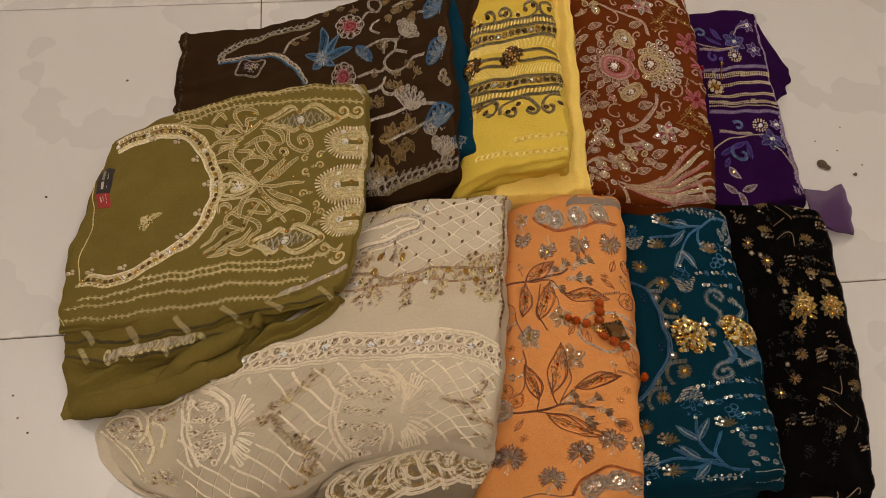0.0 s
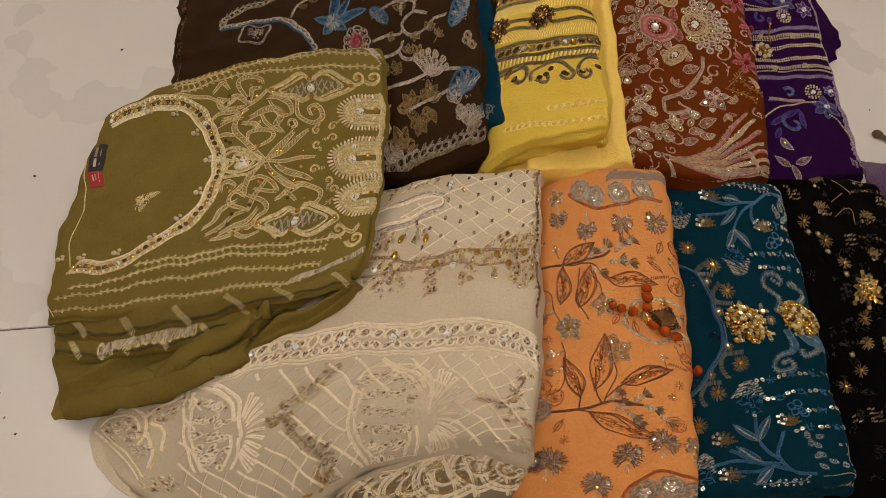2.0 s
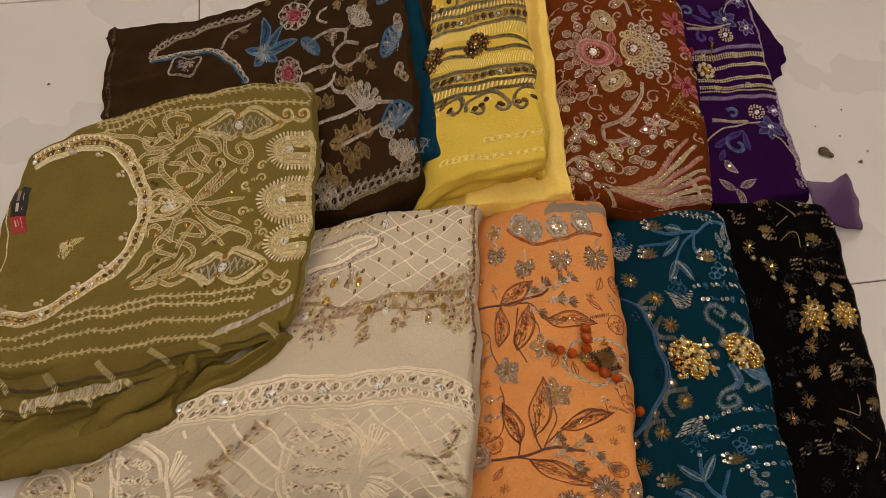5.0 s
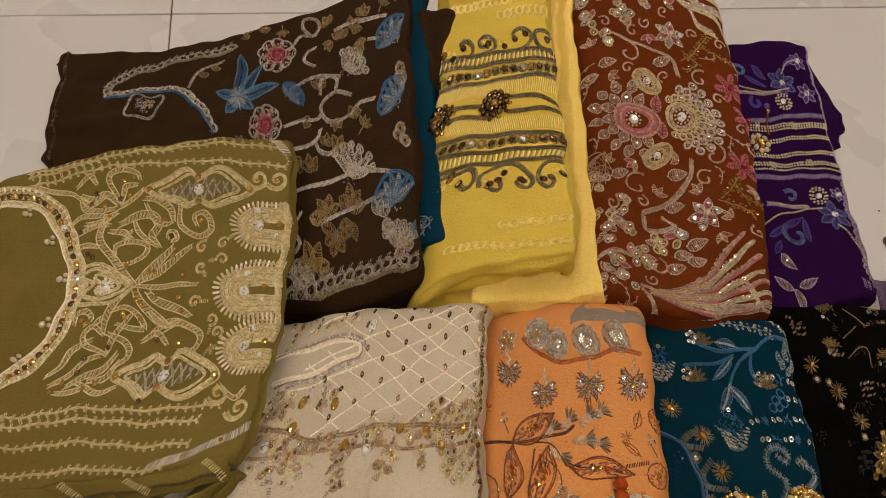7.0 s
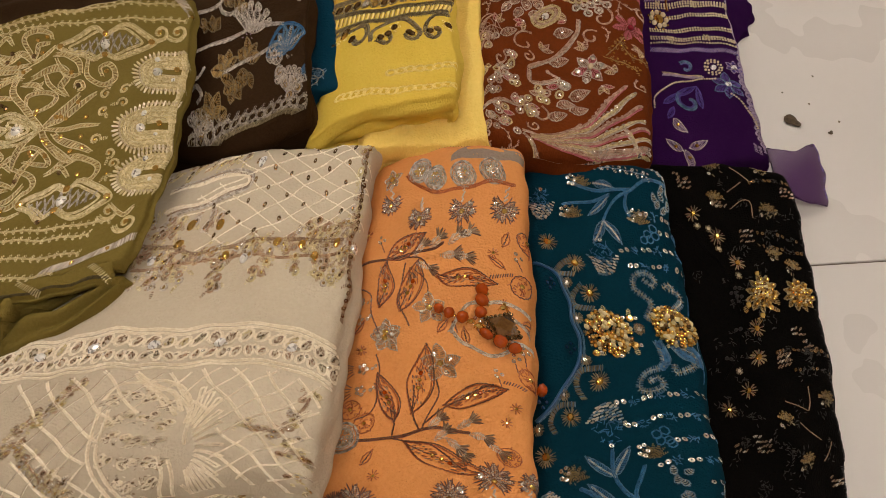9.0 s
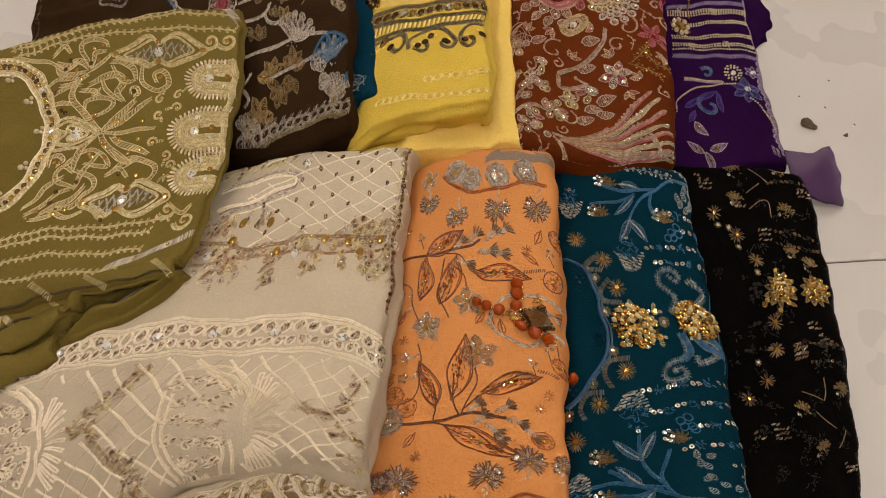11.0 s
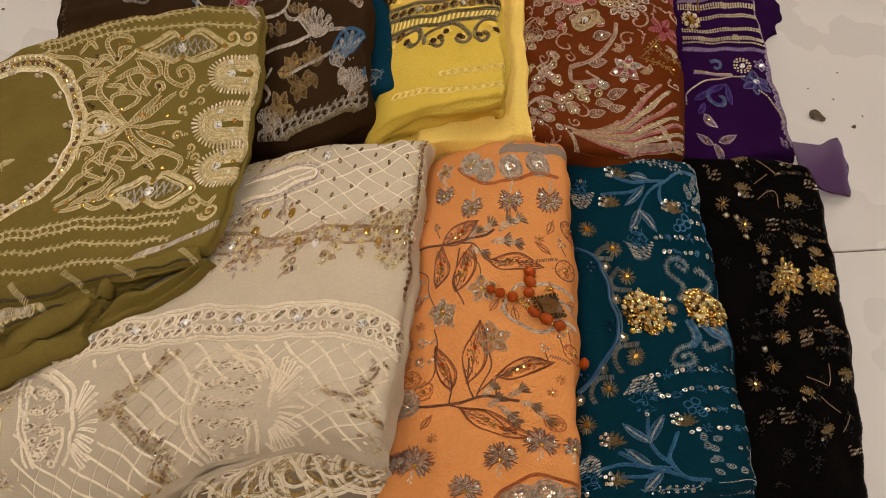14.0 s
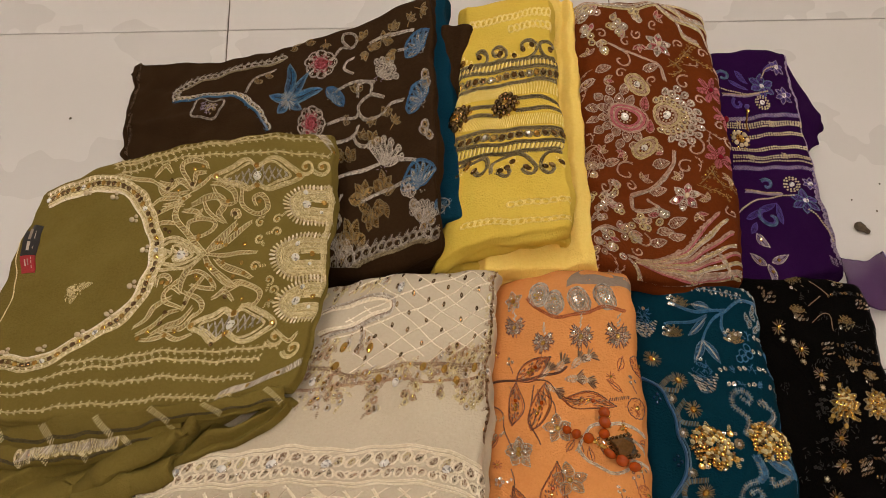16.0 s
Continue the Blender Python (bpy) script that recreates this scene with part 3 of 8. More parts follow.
    # trimmings
    def sequin(self, x, y, r, mat):
        n, tx, ty = 9, rng.uniform(-0.3, 0.3), rng.uniform(-0.3, 0.3)
        v = []
        for rad, z in ((r, 0.05), (r * 0.82, 0.075), (r * 0.3, 0.06)):
            for i in range(n):
                u, w = rad * math.cos(6.2832 * i / n), rad * math.sin(6.2832 * i / n)
                v.append((x + u, y + w, z + 0.03 + tx * u + ty * w))
        f = [(k * n + i, k * n + (i + 1) % n, (k + 1) * n + (i + 1) % n, (k + 1) * n + i) for k in range(2) for i in range(n)]
        self.add(v, f, mat)

    def bead(self, x, y, r, mat, lift=0.0):
        n, m = 8, 5
        v = [(x, y, lift + 2 * r)]
        for k in range(1, m):
            t = math.pi * k / m
            v += [(x + r * math.sin(t) * math.cos(6.2832 * i / n), y + r * math.sin(t) * math.sin(6.2832 * i / n), lift + r + r * math.cos(t)) for i in range(n)]
        v.append((x, y, lift))
        f = [(0, 1 + i, 1 + (i + 1) % n) for i in range(n)]
        f += [(1 + k * n + i, 1 + (k + 1) * n + i, 1 + (k + 1) * n + (i + 1) % n, 1 + k * n + (i + 1) % n) for k in range(m - 2) for i in range(n)]
        f += [(len(v) - 1, 1 + (m - 2) * n + (i + 1) % n, 1 + (m - 2) * n + i) for i in range(n)]
        self.add(v, f, mat, True)

    def gem(self, x, y, r, mat, n=8, lift=0.04, a0=0.2):
        """A cut stone: girdle, crown facets and table."""
        v = [(x + q * r * math.cos(a0 + 6.2832 * (i + o) / n), y + q * r * math.sin(a0 + 6.2832 * (i + o) / n), lift + z * r)
             for q, z, o in ((1, 0, 0), (1, 0.25, 0), (0.55, 0.75, 0.5)) for i in range(n)]
        f = [(i, (i + 1) % n, n + (i + 1) % n, n + i) for i in range(n)]
        f += [(n + i, n + (i + 1) % n, 2 * n + i) for i in range(n)] + [(n + (i + 1) % n, 2 * n + (i + 1) % n, 2 * n + i) for i in range(n)]
        f.append(tuple(range(2 * n, 3 * n)))
        self.add(v, f, mat)

    def brooch(self, x, y, r, mat, n=9, core=None):
        """A metal flower: a domed heart in rings of beads."""
        for k, (q, m) in enumerate(((0.8, n), (0.45, max(5, n - 3)))):
            for i in range(m):
                a = 6.2832 * (i + 0.5 * k) / m
                self.bead(x + q * r * math.cos(a), y + q * r * math.sin(a), r * 0.21, mat, 0.05 + 0.12 * r * k)
        self.gem(x, y, r * 0.3, core or mat, lift=0.05 + 0.3 * r)

    # compound rows
    def beads(self, pts, gap, r, mat, closed=False):
        for x, y, _ in along(pts, gap, closed):
            self.bead(x + rng.uniform(-0.02, 0.02), y + rng.uniform(-0.02, 0.02), r * rng.uniform(0.9, 1.1), mat)

    def sequins(self, pts, gap, r, mat, jitter=0.02):
        for x, y, _ in along(pts, gap):
            self.sequin(x + rng.uniform(-jitter, jitter), y + rng.uniform(-jitter, jitter), r, mat)

    def comb(self, pts, gap, wide, mat, slant=0.6, w=0.1):
        """Slanted stitches side by side along a line."""
        for x, y, a in along(pts, max(gap, 0.17)):
            dx, dy = math.cos(a + slant) * wide / 2, math.sin(a + slant) * wide / 2
            self.dash(x - dx, y - dy, x + dx, y + dy, mat, min(w, 0.15) * rng.uniform(0.75, 1.0), 0.1)

    def vine(self, pts, mat, leafmat=None, gap=0.8, length=0.6, wide=0.28, w=0.1, ends=None, rim=None):
        """A stem with leaves on both sides by turns."""
        self.line(pts, mat, w)
        for i, (x, y, a) in enumerate(along(pts, gap)):
            if i == 0:
                continue
            sg = 1 if i % 2 else -1
            self.leaf(x, y, a + sg * rng.uniform(0.6, 0.95), length * rng.uniform(0.8, 1.15), wide, leafmat or mat, rim)
            if ends:
                self.sequin(x + math.cos(a - sg) * length * 0.5, y + math.sin(a - sg) * length * 0.5, 0.12, ends)

    def chainrow(self, pts, gap, mat, r=0.16):
        """Linked small loops in a row, with a leaf between them."""
        for i, (x, y, a) in enumerate(along(pts, gap)):
            c, s = math.cos(a), math.sin(a)
            for sg in (-1, 1):
                self.leaf(x, y, a + sg * 0.75, gap * 0.62, r, mat, gap=0.1)
            self.dash(x - c * gap * 0.5, y - s * gap * 0.5, x, y, mat, 0.09)


def suit_of(label, parts, group=""):
    """A folded suit: an empty with its cloth parts, each (name, sheet, depth, layers, material, label)."""
    owner = tagged(new("folded_suit"), label, "folded suit", "suits laid out on the floor")
    for name, sheet, depth, layers, mat, text in parts:
        part(name, folded(sheet, depth, layers), mat, owner, text)
    return owner

# ---- olive suit ----
OLIVE_TOP = Sheet("olive", 0.006, 0.0012, 1)
OLIVE_LOW = Sheet("olive_drape", 0.006, 0.001, 2, folds=((0.0, 0.5, 0.55, 0.55, 0.009, 0.008), (0.55, 0.62, 0.98, 0.5, 0.012, 0.008), (0.05, 0.25, 0.8, 0.6, 0.012, 0.008), (0.45, 0.12, 0.8, 0.4, -0.006, 0.006),
                  (0.62, 0.2, 0.98, 0.35, 0.009, 0.008), (0.0, 0.75, 0.7, 0.85, 0.008, 0.006), (0.1, 0.05, 0.7, 0.1, 0.006, 0.01)))
MIDDLE = Sheet("olive_layer", 0.004, 0.0018, 12, freq=26)
HEM = Sheet("olive_hem", 0.004, 0.0018, 13, freq=26)
suit = suit_of("olive green chiffon suit, gold embroidered round neckline, folded",
               [("top_sheet", OLIVE_TOP, 0.016, 2, OLIVE, ""), ("middle_layer", MIDDLE, 0.009, 1, OLIVE, ""), ("hem_layer", HEM, 0.009, 1, OLIVE, ""),
                ("folded_loop", Sheet("olive_loop", 0.011, 0.002, 14, folds=((0.1, 0.3, 0.9, 0.6, -0.006, 0.005), (0.4, 0.0, 0.95, 0.35, 0.004, 0.005))), 0.03, 2, OLIVE, ""), ("lower_drape", OLIVE_LOW, 0.03, 2, OLIVE, "plain olive chiffon drape hanging in soft folds")])
st = Stitch(OLIVE_TOP, suit)
neck = [(2.5, 8.7), (7.1, 7.7), (11.4, 9.0)] + [(14.4, 10.5), (17.1, 12.7), (18.4, 15.6), (18.4, 19.1), (17.5, 22.9), (15.5, 26.1), (12.5, 28.1), (8.4, 29.2), (4.6, 29.6), (2.0, 29.6)]
cx, cy = 9.4, 18.4
for q, m, w in ((1.075, STRAW, 0.34), (1.035, PALE_GOLD, 0.26), (0.99, PALE_GOLD, 0.3), (0.945, STRAW, 0.4), (0.915, CREAM, 0.26)):
    st.line([(cx + (x - cx) * q, cy + (y - cy) * q) for x, y in neck], m, w, 0.1, 0.3)
for i, (x, y, a) in enumerate(along(neck, 0.8)):
    st.gem(x, y, 0.3, GOLD if i % 3 == 0 else (CRYSTAL if i % 7 == 0 else BRONZE))
    st.dash(x + 0.4 * math.sin(a), y - 0.4 * math.cos(a), x + 0.85 * math.sin(a), y - 0.85 * math.cos(a), CREAM, 0.24)
neckline = st.sew("neckline_border", "gold and cream beaded border of the round neckline")
for x, y in [(8.5, 28.1), (12.3, 26.4), (15.5, 23.0), (16.9, 19.0), (16.5, 14.8), (14.3, 11.8), (11.3, 9.9)] + [(7.3, 9.3), (3.0, 9.8), (0.5, 10.6)]:
    st.bead(x, y, 0.3, PEARL)
    st.bead(x + 0.45, y + 0.35, 0.22, PEARL)
    st.bead(x + 0.5, y - 0.2, 0.2, PEARL)
    st.sew("pearl_button", "pair of small ivory pearls", neckline)
st.line([(0.1, 30.3), (-0.4, 27.8), (0.5, 24.3), (2.2, 17.2), (1.6, 13.7)] + [(1.7, 10.6), (2.5, 7.9)], PALE_GOLD, 0.16, 0.06, 0.3)
st.sew("seam_piping")
st.line([(0.1, 9.1), (0.1, 6.2), (0.1, 2.7), (0.8, 0.3)], PALE_GOLD, 0.16, 0.06, 0.3)
st.sew("seam_piping")
for x, y in [(9.8, 15.8)]:
    st.fill(x, y, 1.0, PALE_GOLD, 90)
    st.leaf(x, y, 0.3, 1.9, 0.9, PALE_GOLD)
    st.leaf(x, y, 2.4, 1.6, 0.8, PALE_GOLD)
    st.leaf(x, y, -1.7, 1.4, 0.8, PALE_GOLD)
    st.sew("flower_motif", "small woven gold flower motif")
for row in ([(10.4, 6.7), (22.6, 6.1), (35.7, 4.7)], [(2.9, 5.1), (17.2, 5.6), (33.9, 3.8)], [(1.3, 3.7), (17.7, 3.7), (33.6, 2.0)], [(0.9, 1.2), (18.4, 1.3), (32.2, 0.4)],
            [(12.6, 30.0), (22.0, 30.2), (30.6, 30.3), (38.3, 30.0)], [(13.4, 29.2), (20.2, 29.3), (30.4, 28.6), (38.7, 27.9)], [(12.6, 30.5), (23.0, 30.2), (31.8, 30.9), (37.4, 31.3)]):
    st.chainrow(row, 0.85, STRAW, 0.34)
    st.line(row, PALE_GOLD, 0.2, 0.05, 0.2)
    st.sew("chain_border", "row of small gold stitched leaves")
for row in ([(30.7, 0.6), (33.7, 0.9), (36.5, 1.5), (39.9, 3.0)], [(36.7, 31.4), (38.3, 30.6), (39.4, 28.5)]):
    st.comb(row, 0.12, 0.95, WHITE_THREAD, 1.2, 0.15)
    for x, y, a in list(along(row, 3.0))[1:]:
        st.gem(x, y, 0.22, GOLD)
    st.sew("satin_trim", "cream satin stitched corner trim")
# the crossing sprays in the middle
def satin(pts, w, mat, rim=STRAW):
    """A band of satin stitches across a line, edged with a braid on both sides."""
    c = list(along(pts, 0.135))
    for i, (x, y, a) in enumerate(c):
        q = w * (0.35 + 0.65 * math.sin(math.pi * min(0.97, max(0.06, i / max(1, len(c) - 1)))) ** 0.6)
        dx, dy = math.cos(a + 1.1) * q / 2, math.sin(a + 1.1) * q / 2
        st.dash(x - dx, y - dy, x + dx, y + dy, GOLD_THREAD if i % 3 == 0 else mat, 0.09)
        for sg in (-1, 1):
            ex, ey = x + sg * dx, y + sg * dy
            st.dash(ex - 0.15 * math.cos(a), ey - 0.15 * math.sin(a), ex + 0.15 * math.cos(a), ey + 0.15 * math.sin(a), rim, 0.12)


for pts, w in (([(24.3, 16.9), (25.4, 18.0), (26.7, 19.3), (27.8, 20.3)], 1.0), ([(24.9, 17.3), (26.4, 18.0), (28.2, 19.0), (29.6, 20.0)], 0.8), ([(24.7, 16.8), (26.6, 16.7), (28.6, 16.4), (30.9, 16.2)], 0.5), ([(24.7, 16.4), (26.0, 14.8), (27.3, 13.6), (28.5, 12.6)], 0.9), ([(26.0, 16.3), (27.6, 15.0), (29.1, 14.1), (30.5, 13.3)], 0.8)):
    satin(pts, w, PALE_GOLD)
for x, y in [(26.8, 17.8), (29.1, 17.3), (29.2, 15.2), (27.0, 15.8), (25.7, 18.2), (27.9, 19.4), (25.6, 15.1), (28.3, 13.7), (29.5, 13.9), (25.1, 15.5)]:
    st.gem(x, y, 0.26, GOLD)
st.sew("leaf_spray", "crossing gold satin leaves with amber stones")
for pts in ([(24.2, 16.8), (22.5, 18.4), (20.3, 19.6), (18.9, 19.8), (18.4, 19.1), (19.6, 17.9), (18.8, 17.3), (19.2, 16.2), (21.1, 15.6), (22.8, 15.6)], [(23.7, 16.9), (22.2, 18.1), (20.4, 19.1), (19.4, 19.1), (19.1, 18.7), (20.3, 17.7), (19.5, 17.2), (19.8, 16.6), (21.2, 16.0), (22.5, 16.2)], [(22.9, 17.1), (21.9, 17.9), (20.7, 18.5), (20.4, 18.1), (21.0, 17.4), (20.6, 17.0), (21.2, 16.4), (22.2, 16.6)]):
    st.line(pts, STRAW, 0.34, 0.1, 0.25, True)
x, y = [(21.6, 17.1)][0]
st.fringe(x, y, 0.3, 0.9, CREAM, 18, w=0.18)
st.gem(x, y, 0.5, CRYSTAL)
st.sew("heart_motif", "heart shaped gold motif round a clear stone")
for pts, w in (([(24.3, 17.0), (22.6, 19.0), (21.3, 20.6), (20.7, 22.3), (21.3, 23.6), (22.5, 24.4)], 0.8), ([(20.8, 21.1), (19.4, 21.8), (18.4, 21.7), (18.0, 21.2), (18.8, 20.6)], 0.5), ([(22.6, 23.1), (24.3, 23.7), (25.9, 23.7), (26.6, 22.7), (26.0, 21.7), (26.4, 20.6)], 0.9), ([(24.1, 23.3), (24.7, 22.1), (25.6, 21.2), (26.3, 20.6)], 0.5), ([(25.2, 25.3), (26.6, 25.2), (27.7, 24.2), (28.1, 22.8)], 0.7), ([(25.4, 24.8), (26.1, 23.5), (27.3, 22.7), (28.1, 22.7)], 0.5),
               ([(28.8, 24.4), (28.7, 23.0), (29.1, 21.8), (30.3, 21.0), (31.5, 21.4), (31.7, 22.5), (31.0, 23.3), (30.2, 23.0), (30.4, 22.1)], 0.6), ([(27.4, 21.3), (27.7, 21.8), (28.2, 21.6), (28.2, 21.0), (27.7, 20.9)], 0.4), ([(21.9, 19.8), (22.3, 21.0), (23.7, 21.3), (25.2, 20.8), (24.9, 19.8), (23.7, 19.2), (22.4, 19.3)], 0.5), ([(22.5, 25.1), (20.8, 26.4), (19.5, 26.4), (18.4, 27.0)], 0.7), ([(22.5, 25.3), (21.5, 27.1), (21.6, 28.3), (23.1, 28.7), (24.4, 28.1), (24.6, 27.4)], 0.6), ([(22.7, 25.4), (23.0, 26.8), (24.2, 26.9)], 0.6),
               ([(22.7, 24.9), (24.1, 25.6), (24.8, 26.3)], 0.6), ([(22.2, 24.8), (20.8, 24.7), (19.3, 25.2), (18.4, 26.1), (18.5, 26.7)], 0.6), ([(21.7, 23.9), (20.2, 24.4), (18.8, 24.7), (17.8, 24.2)], 0.5), ([(21.6, 23.1), (20.2, 23.4), (19.0, 23.3), (18.3, 23.0)], 0.5), ([(12.5, 29.1), (14.9, 28.3), (17.2, 27.5), (18.3, 26.5)], 0.5), ([(24.1, 16.4), (22.9, 15.2), (22.2, 14.0), (22.3, 12.8)], 0.7), ([(22.8, 14.8), (24.1, 14.9), (25.4, 14.0), (26.2, 12.9), (24.9, 12.9), (23.4, 13.5)], 0.5),
               ([(19.3, 14.2), (19.5, 15.1), (20.3, 15.1), (20.9, 14.3), (20.3, 13.8)], 0.5), ([(21.2, 13.6), (22.0, 14.2)], 0.5), ([(26.7, 12.1), (28.1, 12.9), (29.7, 12.7), (31.2, 11.8)], 0.7), ([(23.1, 21.6), (24.0, 22.3)], 0.4), ([(21.7, 22.5), (23.1, 22.3), (23.9, 21.6)], 0.6)):
    satin(pts, w, PALE_GOLD)
    st.sew("scroll_motif", "curled gold satin scroll")
for pts, w in (([(24.9, 14.3), (23.5, 12.5), (22.6, 10.8)], 0.6), ([(22.6, 10.8), (20.9, 11.7), (20.4, 12.8), (21.2, 13.4), (22.4, 12.5)], 0.5), ([(22.7, 12.7), (24.4, 11.7), (25.0, 10.3), (24.0, 9.6)], 0.6), ([(21.3, 12.2), (19.4, 11.8), (18.5, 10.4), (17.5, 9.8)], 0.6), ([(22.2, 10.7), (20.8, 10.4), (19.8, 9.5), (18.2, 8.8)], 0.6), ([(23.8, 10.8), (22.9, 9.4), (21.4, 8.9), (19.8, 8.5)], 0.7), ([(24.3, 9.9), (23.4, 8.7), (21.9, 8.4)], 0.6), ([(28.2, 12.4), (29.8, 12.7), (31.5, 11.5), (31.4, 10.2), (29.8, 10.2)], 0.6),
               ([(26.0, 11.6), (27.4, 12.3), (28.4, 11.1)], 0.5), ([(20.7, 8.6), (22.9, 7.4), (24.8, 7.8)], 0.5), ([(26.4, 14.4), (28.2, 12.8), (29.7, 12.9)], 0.5), ([(18.9, 8.1), (20.9, 7.8), (22.0, 7.9)], 0.5), ([(35.4, 6.6), (37.0, 5.4), (38.0, 6.2)], 0.5), ([(17.9, 27.9), (19.3, 28.8), (20.1, 27.7)], 0.5), ([(18.3, 26.5), (19.5, 25.7), (20.8, 26.1)], 0.5), ([(19.2, 23.9), (20.7, 23.6), (21.9, 23.9)], 0.5)):
    satin(pts, w, PALE_GOLD)
    st.sew("scroll_motif", "curled gold satin scroll")
for x, y in [(23.0, 27.5), (24.1, 27.7), (19.9, 26.8), (22.5, 25.7), (21.0, 25.1), (27.1, 23.1), (19.4, 21.0), (23.4, 19.3), (27.8, 21.4), (30.9, 22.5), (20.0, 14.3), (23.9, 14.4), (21.7, 23.9), (18.6, 23.3), (19.4, 25.9), (23.5, 25.9)] + [(19.8, 20.5), (23.4, 18.8), (26.2, 18.2), (20.6, 14.0), (24.1, 14.0), (22.9, 11.4), (20.6, 9.5), (22.7, 8.2), (20.7, 10.7), (29.6, 10.9), (27.5, 11.7), (19.5, 8.9), (21.7, 7.8), (25.7, 13.7), (18.5, 8.3), (27.8, 6.4)]:
    st.gem(x, y, 0.25, GOLD if rng.random() < 0.7 else BRONZE)
    st.sew("stone", "small amber stone")
for ring, cx, cy in (([(25.5, 26.2), (28.0, 27.3), (29.5, 27.7), (30.4, 26.9), (32.0, 27.6), (33.6, 27.1), (35.6, 25.5), (33.7, 24.4), (31.9, 23.8), (30.6, 24.5), (29.4, 24.1), (28.1, 24.9)], 30.7, 25.6),
                     ([(24.5, 8.7), (26.8, 9.6), (27.8, 10.2), (29.3, 9.4), (30.4, 10.1), (32.3, 9.1), (34.6, 7.4), (33.3, 6.4), (31.1, 6.1), (29.1, 7.2), (27.8, 6.7), (26.5, 7.5)], 29.3, 8.1)):
    st.line(ring, STRAW, 0.4, 0.13, 0.3, True)
    small = [(cx + (x - cx) * 0.8, cy + (y - cy) * 0.78) for x, y in ring]
    st.line(small, STRAW, 0.26, 0.1, 0.26, True)
    st.line([(cx + (x - cx) * 1.1, cy + (y - cy) * 1.12) for x, y in ring], PALE_GOLD, 0.2, 0.08, 0.26, True)
    xs = [p[0] for p in small]
    for k in np.linspace(-1, 1, 9):
        s = (max(xs) - min(xs)) / 2 * 0.85
        hgt = 1.15 * (1 - abs(k) * 0.75)
        for sg in (-1, 1):
            st.line([(cx + k * s - 0.45 * sg * hgt, cy - hgt), (cx + k * s + 0.45 * sg * hgt, cy + hgt)], SILVER_THREAD, 0.2, 0.06, 0.2)
    st.gem(cx, cy, 0.5, CRYSTAL)
    for i in range(0, 12, 3):
        st.gem(ring[i][0], ring[i][1], 0.34, GOLD)
    st.sew("diamond_motif", "lattice filled diamond motif with clear centre stone")
for cx, cy, r in ((37.0, 21.6, 3.0), (36.4, 15.3, 3.4), (37.3, 10.1, 3.0)):
    k = np.linspace(0, 1, 11)
    for q, m, w in ((1.0, WHITE_THREAD, 0.5), (0.82, PALE_GOLD, 0.24), (0.7, STRAW, 0.24), (0.58, PALE_GOLD, 0.24), (0.46, STRAW, 0.24), (0.34, PALE_GOLD, 0.24), (0.22, STRAW, 0.24)):
        arc = [(cx + 3.0, cy + r * 0.75 * q)] + [(cx - r * q * math.sin(math.pi * s) - 0.2, cy + r * 0.75 * q * math.cos(math.pi * s)) for s in k] + [(cx + 3.0, cy - r * 0.75 * q)]
        if q == 1.0:
            for px, py, a in along(arc, 0.44):
                st.dash(px - 0.42 * math.sin(a), py + 0.42 * math.cos(a), px + 0.42 * math.sin(a), py - 0.42 * math.cos(a), rng.choice((STRAW, CREAM, STRAW)), 0.24)
            st.beads([(px + 0.5, py) for px, py in arc], 0.4, 0.13, PEARL)
        else:
            st.line(arc, m, 0.34, 0.09, 0.26)
    st.gem(cx - 0.8, cy, 0.5, CRYSTAL)
    st.gem(cx + 1.2, cy + 0.3, 0.32, GOLD)
    st.gem(cx - 0.6, cy + 1.6, 0.3, CRYSTAL)
    st.gem(cx + 1.0, cy - 0.9, 0.24, CRYSTAL)
    st.sew("fan_motif", "fan of cream beads and gold rows with a clear stone")
for x, y in [(36.4, 26.6), (38.3, 26.6)] + [(35.4, 5.8), (37.7, 4.5)]:
    st.scroll(x, y, 0.95, 3.6, 1, PALE_GOLD, 0.26)
    st.scroll(x, y, 1.3, 3.6, 1, STRAW, 0.24, 0.8)
    st.gem(x, y, 0.26, GOLD)
    st.sew("scroll_motif", "curled gold scroll with amber stone")
st.line([(39.1, 23.9), (38.8, 19.8), (38.8, 15.4), (39.2, 12.3)], STRAW, 0.4, 0.1, 0.25)
st.line([(39.4, 23.9), (39.1, 19.8), (39.1, 15.4), (39.5, 12.3)], PALE_GOLD, 0.3, 0.1, 0.25)
st.sew("edge_border")
# the sewn-in label: black and red, its lettering as plain bars
lab = [(0.1, 27.3), (3.0, 26.2), (3.8, 20.2), (2.1, 20.6)]
a, b, c, d = [np.array(p) for p in lab]
grid = lambda s, t: (a * (1 - s) + b * s) * (1 - t) + (d * (1 - s) + c * s) * t
for t0, t1, m in ((0, 0.62, LABEL_BLACK), (0.62, 1, LABEL_RED)):
    v = [(*grid(s, t0 + (t1 - t0) * t), z) for z in (0.02, 0.09) for t in np.linspace(0, 1, 5) for s in (0, 0.5, 1)]
    f = [(15 + 3 * j + i, 15 + 3 * j + i + 1, 15 + 3 * j + i + 4, 15 + 3 * j + i + 3) for j in range(4) for i in range(2)]
    rim = [0, 1, 2, 5, 8, 11, 14, 13, 12, 9, 6, 3]
    f += [(rim[i], rim[(i + 1) % 12], rim[(i + 1) % 12] + 15, rim[i] + 15) for i in range(12)]
    st.add(v, f, m)
